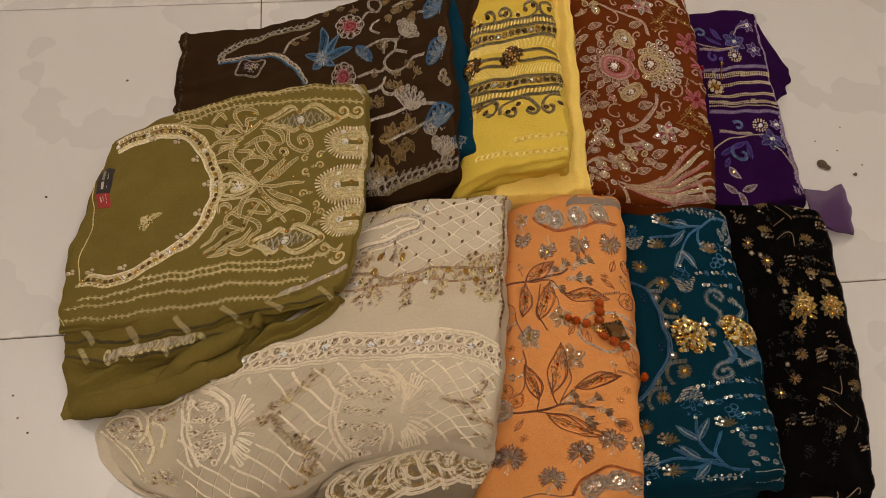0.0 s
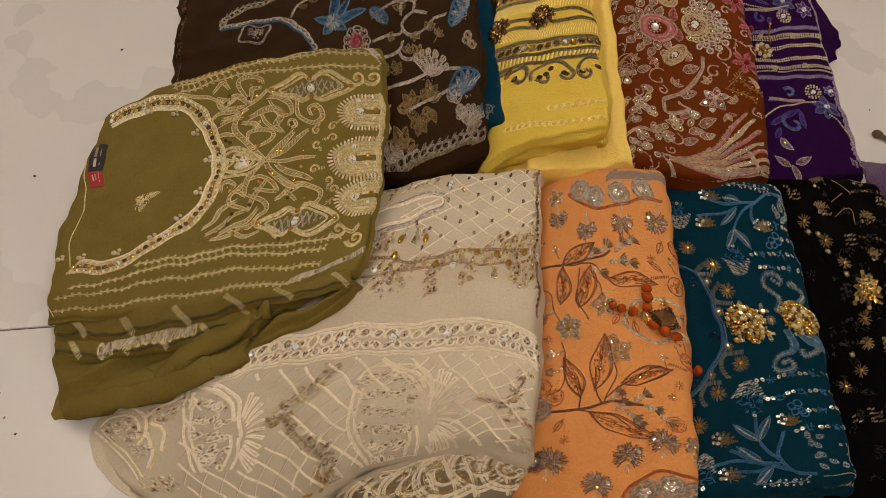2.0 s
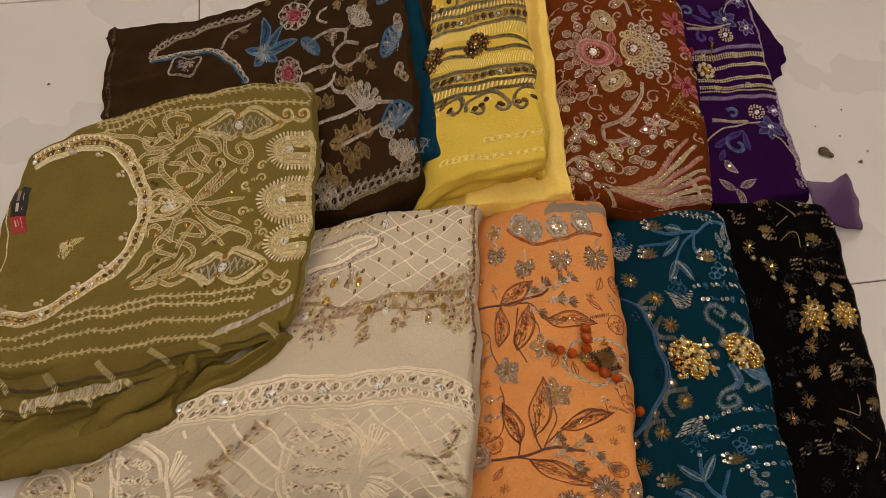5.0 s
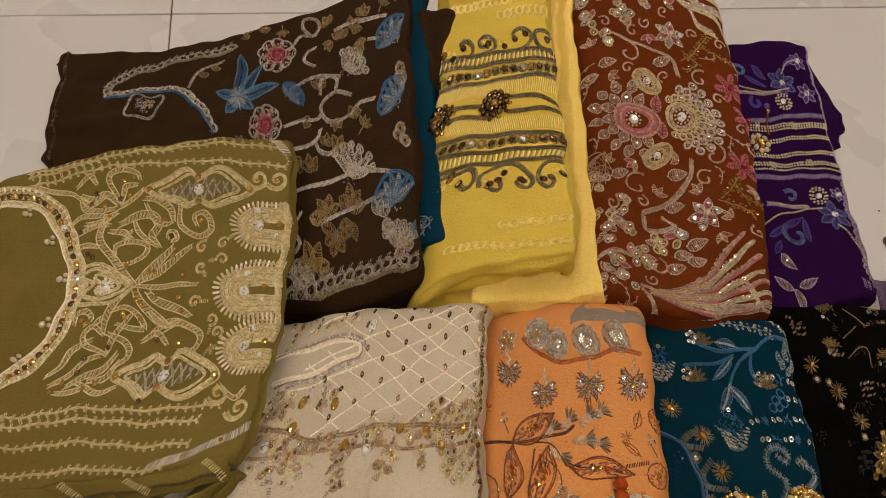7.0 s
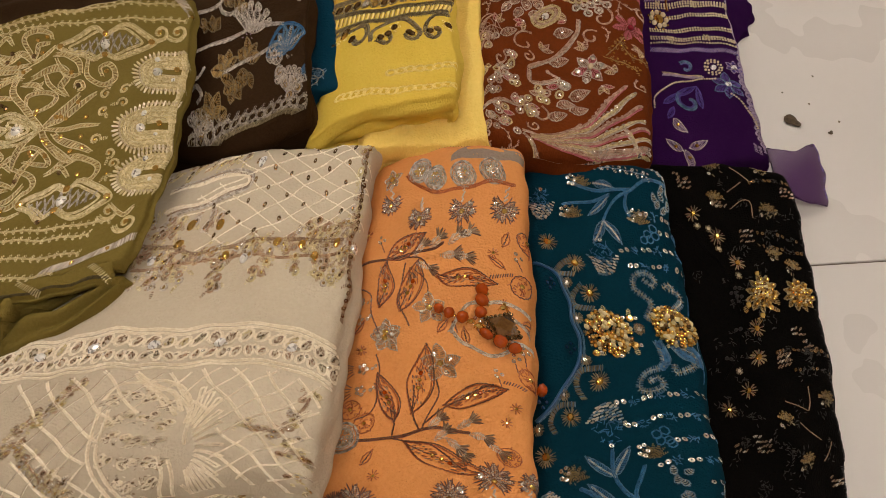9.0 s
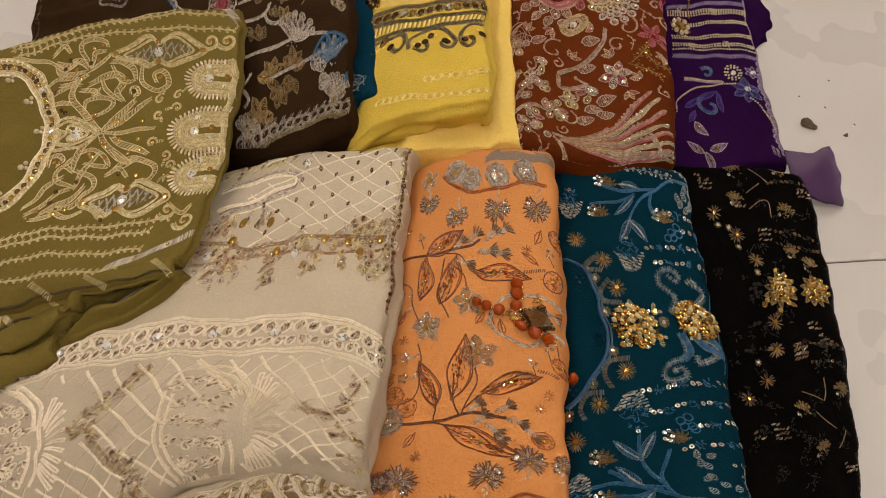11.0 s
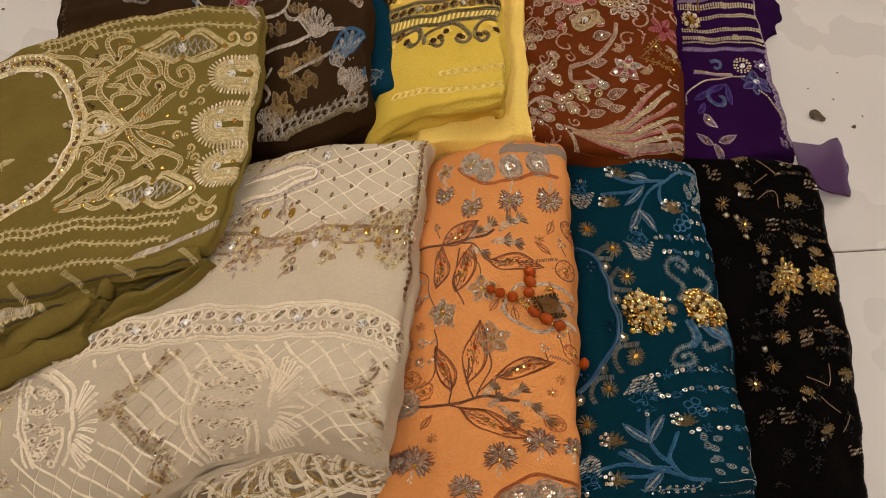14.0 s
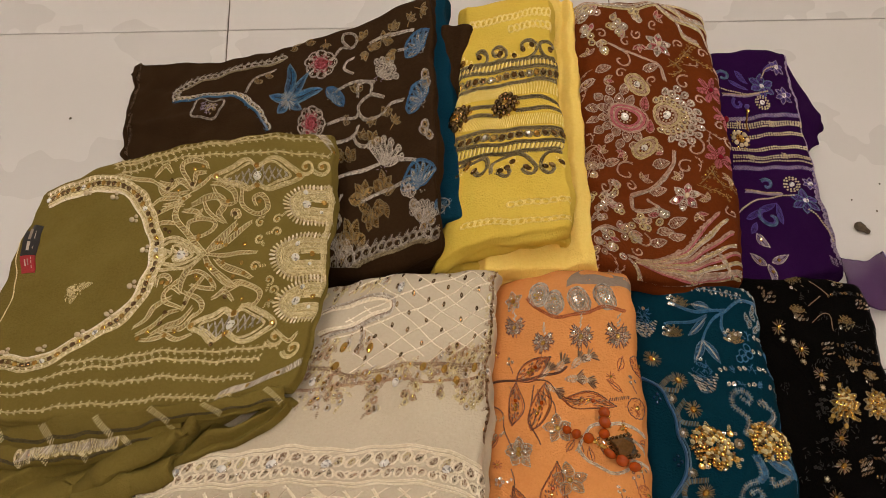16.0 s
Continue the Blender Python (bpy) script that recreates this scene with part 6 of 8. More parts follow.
def petals(st, cx, cy, r0, r1, a0, a1, n, mat, rim):
    """Rings of pointed petals round an eye, each with a sequin."""
    for i in range(n):
        a = a0 + (a1 - a0) * (i + 0.5) / n
        x, y = cx + r0 * math.cos(a), cy + r0 * math.sin(a)
        st.leaf(x, y, a, r1 - r0, (r1 - r0) * 0.75, mat, rim, 0.16, 0.12)
        st.sequin(x + 0.55 * (r1 - r0) * math.cos(a), y + 0.55 * (r1 - r0) * math.sin(a), 0.16, SILVER)


x, y = 4.9, 20.6
for q, m, w in ((1.0, PINK, 0.3), (0.85, ROSE, 0.26), (0.7, PINK, 0.3), (1.18, ROSE, 0.24)):
    st.line([(x + 0.2 + 2.2 * q * math.cos(t) * (1 if math.cos(t) > 0 else 0.8), y + 1.6 * q * math.sin(t)) for t in np.linspace(0, 6.283, 13)[:-1]], m, w, 0.1, 0.25, True)
petals(st, x, y, 1.9, 3.3, 0.9, 5.5, 9, ROSE, WHITE_THREAD)
petals(st, x, y, 3.2, 4.6, 1.3, 5.2, 9, ROSE, WHITE_THREAD)
st.gem(x, y, 0.5, CRYSTAL)
st.beads([(x + 0.72 * math.cos(t), y + 0.72 * math.sin(t)) for t in np.linspace(0, 6.283, 9)[:-1]], 0.4, 0.12, PEARL, True)
st.sew("peacock_motif", "copper and pink teardrop motif round a clear stone")
x, y = 10.0, 21.4
for r, m in ((1.1, ROSE), (1.5, PALE_GOLD)):
    st.ring(x, y, r, m, 0.3, 0.1)
for r, n, a in ((2.1, 13, 2.0), (3.0, 12, 1.5), (3.9, 9, 1.15)):
    for i in range(n):
        t = -a + 2 * a * i / (n - 1)
        px, py = x + r * math.cos(t), y + r * 1.05 * math.sin(t)
        st.ring(px, py, 0.36, WHITE_THREAD if r > 2.5 else PALE_GOLD, 0.2, 0.1)
        st.sequin(px, py, 0.17, SILVER)
        st.dash(x + (r - 0.8) * math.cos(t), y + (r - 0.8) * math.sin(t), px, py, ROSE, 0.16)
st.gem(x, y, 0.5, CRYSTAL)
st.beads([(x + 0.75 * math.cos(t), y + 0.75 * math.sin(t)) for t in np.linspace(0, 6.283, 9)[:-1]], 0.4, 0.12, PEARL, True)
st.sew("peacock_motif", "fan of copper rings and sequins round a clear stone")
for (x, y), (tx, ty) in zip([(6.7, 25.2), (7.2, 16.7)], [(8.2, 23.4), (8.5, 18.1)]):
    a = math.atan2(ty - y, tx - x)
    for q in (1.0, 0.78, 0.56):
        st.line([(x + q * (1.7 * math.cos(t) * math.cos(a) - 1.1 * math.sin(t) * math.sin(a)), y + q * (1.7 * math.cos(t) * math.sin(a) + 1.1 * math.sin(t) * math.cos(a))) for t in np.linspace(0, 6.283, 11)[:-1]], PALE_GOLD if q != 0.78 else ROSE, 0.28, 0.1, 0.25, True)
    st.gem(x, y, 0.42, CRYSTAL)
    st.beads([(x + 0.62 * math.cos(t), y + 0.62 * math.sin(t)) for t in np.linspace(0, 6.283, 8)[:-1]], 0.4, 0.1, PEARL, True)
    st.sew("paisley_motif", "pale gold paisley with a clear stone")
for x, y in [(7.5, 22.4), (7.7, 19.4)]:
    st.leaf(x, y - 0.6, 1.4, 1.8, 1.0, PINK, ROSE)
st.sew("leaf_motif", "dusty pink leaf pair")
for x, y, core in ((9.9, 30.9, PEARL), (15.6, 26.2, RUBY), (15.6, 16.9, RUBY), (11.4, 10.7, PEARL), (17.1, 23.0, RUBY)):
    for i in range(6):
        a = 0.3 + 6.283 * i / 6
        st.leaf(x + 0.2 * math.cos(a), y + 0.2 * math.sin(a), a, 1.5, 0.85, PINK if core is RUBY or i % 2 else WHITE_THREAD, WHITE_THREAD if core is PEARL else None, 0.13)
        if core is PEARL:
            st.gem(x + 1.2 * math.cos(a), y + 1.2 * math.sin(a), 0.3, SILVER)
    st.bead(x, y, 0.3, core)
    st.sew("flower_motif", "pink satin flower with a bead at its heart")
for pts in ([(3.7, 30.9), (5.9, 29.9), (8.2, 28.9), (9.5, 27.7), (10.1, 26.0)], [(10.6, 16.6), (10.1, 14.4), (8.2, 12.0), (5.3, 10.2)], [(5.3, 9.9), (5.5, 8.2), (8.2, 9.2), (7.2, 10.1)], [(4.9, 2.2), (7.6, 1.6), (9.8, 2.9), (10.7, 4.0)], [(-0.1, 4.1), (2.3, 5.5), (4.5, 5.2)]):
    st.line(pts, ROSE, 0.3, 0.11, 0.25)
    st.line([(x + 0.2, y - 0.14) for x, y in pts], WHITE_THREAD, 0.18, 0.1, 0.22)
    st.sew("stem", "copper twisted thread stem")
for x, y, t, r in ((5.0, 28.7, -1, 1.3), (5.1, 13.1, 1, 1.5), (12.5, 26.2, 1, 1.1), (13.0, 17.5, -1, 1.2), (11.9, 14.5, 1, 1.1), (5.9, 31.3, 1, 0.7), (6.7, 4.6, -1, 1.0), (16.0, 21.5, 1, 0.6)):
    st.scroll(x, y, r, 1.2, t, ROSE, 0.2, 0.85)
    st.sew("scroll_motif", "fine copper curl")
for x, y in [(2.4, 27.1), (3.1, 14.1), (8.2, 27.6), (8.9, 14.6), (8.2, 11.1), (0.6, 25.4), (9.3, 6.2), (8.3, 4.6), (10.5, 7.5), (10.5, 5.7)]:
    st.leaf(x - 0.8, y - 0.2, 0.3, 1.9, 1.1, ROSE, WHITE_THREAD, 0.16, 0.14)
    st.sequin(x, y, 0.17, SILVER)
    st.sew("leaf_motif", "copper leaf with pale outline")
for pts in ([(10.5, 27.9), (12.4, 29.4), (14.2, 31.7)], [(12.9, 30.6), (14.2, 29.9), (15.9, 29.2)], [(13.1, 12.7), (14.4, 14.1), (15.0, 15.4)], [(12.8, 12.4), (14.8, 12.0), (15.8, 11.4)], [(14.4, 14.9), (15.2, 13.1), (16.5, 12.7)], [(11.0, 29.1), (12.2, 27.9), (11.1, 26.9)]):
    st.vine(pts, GOLD_THREAD, GOLD_THREAD, 0.5, 0.6, 0.3, 0.14, GOLD)
    st.sew("leaf_spray", "gold thread fern spray")
for cx, cy in [(1.3, 35.5), (1.4, 32.6), (2.3, 30.2), (4.2, 34.3), (5.5, 33.1), (6.7, 35.1), (2.3, 36.1), (0.3, 36.7), (1.8, 9.1), (0.9, 7.0), (3.5, 8.2), (0.3, 10.0), (4.8, 5.6), (2.6, 4.1), (1.1, 2.6), (3.3, 2.5), (5.4, 5.1), (6.8, 7.0), (8.4, 8.2), (1.3, 13.1), (3.6, 10.7)]:
    for i in range(5):
        px, py = cx + rng.uniform(-0.9, 0.9), cy + rng.uniform(-0.9, 0.9)
        st.ring(px, py, 0.36, rng.choice((ROSE, PALE_GOLD, WHITE_THREAD)), 0.2, 0.1)
        st.sequin(px, py, 0.17, SILVER)
    st.leaf(cx, cy, rng.uniform(0, 6.28), 1.2, 0.7, rng.choice((ROSE, PINK)), WHITE_THREAD, 0.16)
    st.sew("blossom_motif", "cluster of copper rings and sequins")
fan0 = 5.7, 1.5
for i, end in enumerate([(14.8, 9.0), (15.7, 8.0), (16.3, 6.5), (16.6, 4.9), (17.0, 3.6), (17.0, 2.0), (16.5, 0.5)]):
    midp = ((fan0[0] + end[0]) / 2 + 1.0, (fan0[1] + end[1]) / 2 - 1.2 + 0.1 * i)
    st.line([fan0, midp, end], PALE_GOLD if i % 2 else ROSE, 0.34, 0.11, 0.3)
    st.line([(fan0[0] + 0.3, fan0[1] - 0.2), (midp[0] + 0.2, midp[1] - 0.25), (end[0], end[1] - 0.3)], WHITE_THREAD if i % 2 else PINK, 0.22, 0.1, 0.25)
    st.sequins([midp, end], 0.55, 0.17, SILVER if i % 2 else ROSE)
st.sew("fan_motif", "sweeping copper and gold fan of sequined lines")
for i, pts in enumerate(([(9.7, 37.0), (12.1, 35.3), (15.2, 35.0), (16.9, 32.5)], [(10.5, 37.3), (13.4, 36.0), (16.8, 35.0), (17.0, 31.1)], [(11.3, 37.5), (14.5, 37.3), (17.2, 36.2)], [(12.4, 34.6), (13.3, 33.3), (15.1, 32.7)], [(4.9, 1.7), (7.3, -0.4), (12.1, -0.1), (16.5, -0.4)], [(10.4, 1.6), (12.7, 0.6), (16.8, 0.7)], [(14.7, 3.4), (15.2, 1.5), (16.5, -0.4)], [(-0.5, 37.3), (2.3, 37.1), (6.8, 36.7), (9.8, 37.3)])):
    for k in (0, 0.35, 0.7):
        st.line([(x + k * 0.6, y - k) for x, y in pts], (ROSE, WHITE_THREAD, PALE_GOLD)[int(k * 3) % 3], 0.26, 0.1, 0.26)
    st.sequins(pts, 0.7, 0.16, SILVER)
    st.sew("edge_border", "copper and cream sequined edge border")


def copper_sprig(x, y):
    a = rng.uniform(0, 6.28)
    k = rng.random()
    if k < 0.4:
        st.scroll(x, y, 0.7, a, rng.choice((-1, 1)), ROSE, 0.18, 0.95)
    elif k < 0.75:
        for i in range(3):
            st.leaf(x, y, a + (i - 1) * 0.9, 1.0, 0.5, rng.choice((ROSE, PALE_GOLD, PINK)), ROSE)
        st.sequin(x, y, 0.17, SILVER)
    else:
        st.vine([(x - 0.8 * math.cos(a), y - 0.8 * math.sin(a)), (x, y), (x + 0.9 * math.cos(a + 0.4), y + 0.9 * math.sin(a + 0.4))], ROSE, ROSE, 0.5, 0.5, 0.26, 0.12)


st.fill_gaps([(-0.5, -0.9), (16.0, 1.4), (17.7, 37.0), (0.3, 36.7)], 0.72, 1100, copper_sprig, "sprig", "small copper thread sprig")
for k in range(14):
    x, y = 0.3, 14.6
    st.line([(x - 0.6 + rng.uniform(-0.5, 0.5), y + rng.uniform(-2.5, 2.5)), (x + rng.uniform(0, 1.5), y + rng.uniform(-2, 2)), (x + rng.uniform(0.5, 2.5), y + rng.uniform(-2, 2))], ROSE, 0.06, 0.1, 0)
st.sew("thread_tangle", "loose pale thread ends")

# ---- purple suit ----
PUR_TOP = Sheet("purple", 0.008, 0.0012, 8, folds=((0.3, 0.05, 0.8, 0.3, 0.003, 0.012),))
PUR_FLAP = Sheet("purple_flap", 0.003, 0.001, 9)
PUR_TAIL = Sheet("purple_tail", 0.002, 0.0012, 10)
suit = suit_of("deep purple chiffon suit with beaded bands and violet flowers, folded",
               [("top_sheet", PUR_TOP, 0.11, 4, PURPLE, ""), ("under_flap", PUR_FLAP, 0.05, 2, PURPLE, ""), ("organza_corner", PUR_TAIL, 0.004, 1, ORGANZA, "sheer purple organza corner spread on the tiles")])
st = Stitch(PUR_TOP, suit)
for pts in ([(2.7, 21.9), (7.9, 22.8), (13.3, 23.9)], [(2.5, 14.9), (8.0, 15.4), (13.0, 15.8)]):
    st.comb(pts, 0.22, 0.8, LILAC, 0.9, 0.17)
    st.comb(pts, 0.44, 0.9, VIOLET, 2.0, 0.14)
    st.sew("zigzag_band", "lilac zigzag stitched band")
for pts, n in (([(2.8, 21.3), (7.7, 21.8), (13.2, 22.8)], 2), ([(2.8, 20.7), (7.7, 21.2), (13.2, 22.3)], 1), ([(5.2, 19.7), (9.3, 20.4), (13.0, 21.1)], 2), ([(2.7, 17.6), (7.8, 18.2), (13.0, 19.1)], 2), ([(2.5, 16.5), (7.9, 17.0), (12.9, 17.6)], 2), ([(2.4, 15.7), (7.8, 16.3), (12.9, 16.7)], 1)):
    for k in range(n):
        st.beads([(x, y - 0.28 * k) for x, y in pts], 0.34, 0.13, PEARL)
    st.sew("bead_band", "row of small pale gold beads")
for x, y in [(4.4, 21.5), (9.1, 21.8), (5.0, 16.6), (9.6, 17.2)]:
    st.flower(x, y, 0.55, 6, PALE_GOLD, None, GOLD)
    st.sew("bead_flower", "tiny gold stone flower")
for x, y, r, core in ((8.5, 27.4, 1.8, CRYSTAL), (11.4, 26.3, 1.2, CRYSTAL), (10.9, 10.5, 1.8, CRYSTAL), (12.3, 13.5, 0.9, CRYSTAL), (11.3, 30.4, 1.1, CRYSTAL)):
    st.flower(x, y, r, 6, VIOLET, STEEL_BLUE if r > 1.5 else LILAC, None, 0.4, 0.95)
    st.gem(x, y, 0.34, core)
    st.sew("flower_motif", "violet satin flower with a clear stone")
for x, y in [(8.0, 24.7), (9.9, 13.0)]:
    for r, n in ((1.0, 13), (0.7, 9)):
        st.beads([(x + r * math.cos(t), y + r * math.sin(t)) for t in np.linspace(0, 6.283, 11)[:-1]], 0.42, 0.14, PEARL, True)
    st.gem(x, y, 0.36, CRYSTAL)
    st.sew("bead_flower", "pale gold bead flower with a clear stone")
for pts, m in (([(1.8, 27.0), (3.6, 26.3), (6.6, 26.0), (9.0, 26.7)], PEARL), ([(8.7, 28.6), (9.5, 29.9), (11.3, 30.5)], PEARL), ([(1.5, 7.1), (2.1, 8.8), (4.2, 10.3), (7.1, 11.1), (9.8, 11.4)], PEARL), ([(10.9, 9.2), (12.0, 8.3), (12.7, 6.1), (13.0, 4.9)], PEARL)):
    st.beads(pts, 0.3, 0.12, m)
    st.sew("bead_stem", "pale beaded stem")
for pts in ([(2.4, 25.8), (4.7, 25.7), (7.7, 26.0)], [(3.8, 11.7), (5.8, 11.7), (8.5, 11.5)]):
    st.comb(pts, 0.15, 0.6, LILAC, 0.8, 0.16)
    st.comb([(x, y + 0.15) for x, y in pts], 0.2, 0.5, PALE_GOLD, 2.2, 0.14)
    st.sew("leaf_motif", "beige stitched leaf")
for x, y, r, t, m in ((3.0, 28.9, 1.1, -1, STEEL_BLUE), (6.0, 8.3, 1.5, 1, STEEL_BLUE), (6.7, 13.0, 0.9, -1, STEEL_BLUE), (4.5, 24.6, 0.9, 1, VIOLET)):
    st.scroll(x, y, r, 2.4, t, m, 0.36, 0.8)
    st.scroll(x, y, r * 0.82, 2.4, t, VIOLET, 0.24, 0.7)
    st.sew("scroll_motif", "pale blue satin curl")
for x, y, a, l in ((4.8, 29.8, -0.9, 2.6), (3.8, 28.2, -0.6, 2.6), (2.9, 8.0, 0.5, 2.8), (4.6, 9.0, 0.5, 2.8), (7.3, 7.5, 1.6, 2.8), (3.1, 6.2, 1.0, 1.6), (9.1, 29.7, 0.5, 2.5)):
    st.leaf(x, y, a, l, 0.7, VIOLET, VIOLET, 0.12)
    st.sew("leaf_motif", "violet satin leaf")
for (x, y), a in zip([(3.8, 6.1), (4.2, 2.1), (4.5, 2.1), (5.1, 2.4)], (-0.9, 2.4, -1.5, 0.4)):
    st.leaf(x, y, a, 2.2, 0.9, LILAC, WHITE_THREAD, 0.14)
    st.gem(x + 0.9 * math.cos(a), y + 0.9 * math.sin(a), 0.22, GOLD)
    st.sew("bud_motif", "lilac and gold beaded bud")
edge = [(13.4, 32.6), (13.3, 29.6), (13.3, 26.7), (13.6, 23.8), (13.6, 21.2), (13.6, 17.8), (13.3, 14.3), (13.0, 11.2), (13.0, 8.4), (13.1, 5.2), (13.2, 2.3)]
st.comb(edge, 0.22, 0.45, LILAC, 1.2, 0.16)
for x, y, a in along(edge, 0.9):
    st.ring(x + 0.1, y, 0.42, LILAC, 0.18)
    st.fill(x, y, 0.3, VIOLET, 5, 0.3)
st.sew("scallop_border", "lilac scalloped border")
for x, y in [(12.2, 1.8), (12.6, 1.4), (13.1, 1.5)]:
    st.comb([(x, y - 0.5), (x, y + 0.6)], 0.2, 0.5, LILAC, 0.8, 0.12)
st.sew("corner_stitches")
x, y = 4.0, 19.0
for i in range(8):
    a = 6.283 * i / 8
    st.bead(x + 0.95 * math.cos(a), y + 0.95 * math.sin(a), 0.32, PEARL, 0.12)
    st.bead(x + 1.3 * math.cos(a + 0.39), y + 1.3 * math.sin(a + 0.39), 0.16, GOLD, 0.08)
st.gem(x, y, 0.6, GOLD, 10, 0.3)
st.sew("brooch", "gold brooch ringed with pearls")
p0, p1 = [(5.5, 20.4), (5.5, 23.2)]
st.line([p0, p1], GOLD, 0.3, 0.3, 0)
st.bead(p1[0], p1[1] + 0.1, 0.28, GOLD, 0.1)
st.bead(p1[0], p1[1] + 0.75, 0.34, VIOLET, 0.1)
st.sew("pin", "gold hanging pin with violet bead")
st = Stitch(PUR_TAIL, suit)
for k in range(60):
    b = rng.uniform(0, PUR_TAIL.l * 100)
    a = PUR_TAIL.w * 100 - 0.2
    st.dash(a - 0.2, b, a + rng.uniform(0.0, 0.15), b + rng.uniform(-0.2, 0.2), VIOLET, 0.05, 0.05)
st.sew("fringe")

# ---- peach suit ----
PEACH_TOP = Sheet("orange", 0.014, 0.0012, 9, folds=((0.0, 0.35, 0.3, 0.2, 0.003, 0.015), (0.2, 0.0, 0.25, 0.3, -0.003, 0.015), (0.55, 0.62, 0.6, 0.75, -0.002, 0.012)))
suit = suit_of("peach orange chiffon suit with brown leaf embroidery and beads, folded", [("top_sheet", PEACH_TOP, 0.17, 5, ORANGE, "")])
st = Stitch(PEACH_TOP, suit)
# sheer grey patch by the far edge
k = np.linspace(0, 1, 16)
run = [(8.9, 37.4), (10.0, 38.1), (12.5, 38.4), (15.0, 38.1), (16.4, 37.8)]
top = spline(run, 0.4)
wide = [0.2 + 1.25 * math.sin(math.pi * min(0.85, s + 0.08)) for s in np.linspace(0, 1, len(top))]
v = [(x, y + w * 0.6, 0.03) for (x, y), w in zip(top, wide)] + [(x, y, 0.06) for x, y in top] + [(x, y - w * 0.6, 0.03) for (x, y), w in zip(top, wide)]
n = len(top)
st.add(v, [(r * n + i, (r + 1) * n + i, (r + 1) * n + i + 1, r * n + i + 1) for r in (0, 1) for i in range(n - 1)], GREY_MESH)
st.sew("mesh_patch", "sheer grey mesh lining patch")


def medallion(st, x, y, r):
    for q in (1.0, 0.62):
        st.ring(x, y, r * q, SILVER_THREAD, 0.22, 0.09)
    st.ring(x, y, r * 0.8, WHITE_THREAD, 0.14, 0.09)
    st.fringe(x, y, r * 0.35, r * 0.8, STEEL_GREY, 16, w=0.1)
    for i in range(6):
        st.sequin(x + r * 0.36 * math.cos(i * 1.047), y + r * 0.36 * math.sin(i * 1.047), 0.21, SILVER)
    st.sequin(x, y, 0.2, SILVER)


for x, y, r in ((5.7, 36.8, 1.1), (7.4, 35.9, 1.05), (10.2, 36.0, 1.15), (13.1, 36.5, 1.15), (1.4, 11.8, 1.3), (11.5, 2.7, 1.3), (13.9, 3.0, 1.3), (16.1, 2.3, 1.3)):
    medallion(st, x, y, r)
    st.sew("medallion", "round silver thread medallion with sequins")


def daisy(st, x, y, r, a0=-2.9, a1=2.9, gold=True):
    """A brown fringed flower with pale stamens and sequins."""
    st.fringe(x, y, r * 0.3, r * 0.95, DARK_THREAD, int(13 * r), a0, a1, 0.11)
    for i in range(7):
        a = a0 + (a1 - a0) * (i + 0.5) / 7
        st.leaf(x, y, a, r * 0.8, r * 0.34, WHITE_THREAD if i % 2 else SILVER_THREAD, DARK_THREAD, 0.18)
    for i in range(5):
        a = rng.uniform(a0, a1)
        st.sequin(x + r * 0.6 * math.cos(a), y + r * 0.6 * math.sin(a), 0.18, SILVER)
    st.gem(x, y - r * 0.15, 0.24, GOLD if gold else CRYSTAL)


for x, y, r in ((2.8, 34.0, 1.35), (6.4, 32.3, 1.4), (10.5, 32.8, 1.5), (14.3, 33.3, 1.5), (9.8, 6.8, 1.7), (13.2, 8.3, 1.8), (7.2, 3.6, 1.6), (2.7, 6.0, 1.9), (16.1, 8.3, 1.3)):
    daisy(st, x, y, r, -4.2 if y > 20 else -1.2, 1.1 if y > 20 else 4.2)
    up = 1 if y > 20 else -1
    for i in range(5):
        st.dash(x + rng.uniform(-0.2, 0.2), y + up * (r * 0.4 + 0.25 * i), x + rng.uniform(-0.35, 0.35), y + up * (r * 0.4 + 0.25 * i + 0.35), WHITE_THREAD, 0.15)
    st.sew("flower_motif", "brown fringed flower with silver sequins")
x, y = 1.1, 6.2
st.fringe(x, y, 0.2, 1.2, DARK_THREAD, 40)
for i in range(7):
    st.sequin(x + 0.42 * math.cos(i * 1.047) * (i > 0), y + 0.42 * math.sin(i * 1.047) * (i > 0), 0.2, SILVER)
st.line([(-0.5, 6.4), (0.2, 6.4)], DARK_THREAD, 0.16)
st.sew("flower_motif", "dark disc flower with silver sequins")
for x, y, r in ((8.1, 24.0, 1.5), (4.4, 21.5, 1.3), (4.4, 21.0, 1.4), (9.0, 18.9, 1.7), (2.7, 36.5, 1.0)):
    st.flower(x, y, r, 5, TAUPE, WHITE_THREAD, None, 0.5, 0.9)
    for i in range(4):
        st.sequin(x + r * 0.55 * math.cos(i * 1.57 + 0.6), y + r * 0.55 * math.sin(i * 1.57 + 0.6), 0.2, SILVER)
    st.gem(x, y, 0.28, GOLD)
    st.sew("flower_motif", "taupe flower with silver sequins and gold stone")
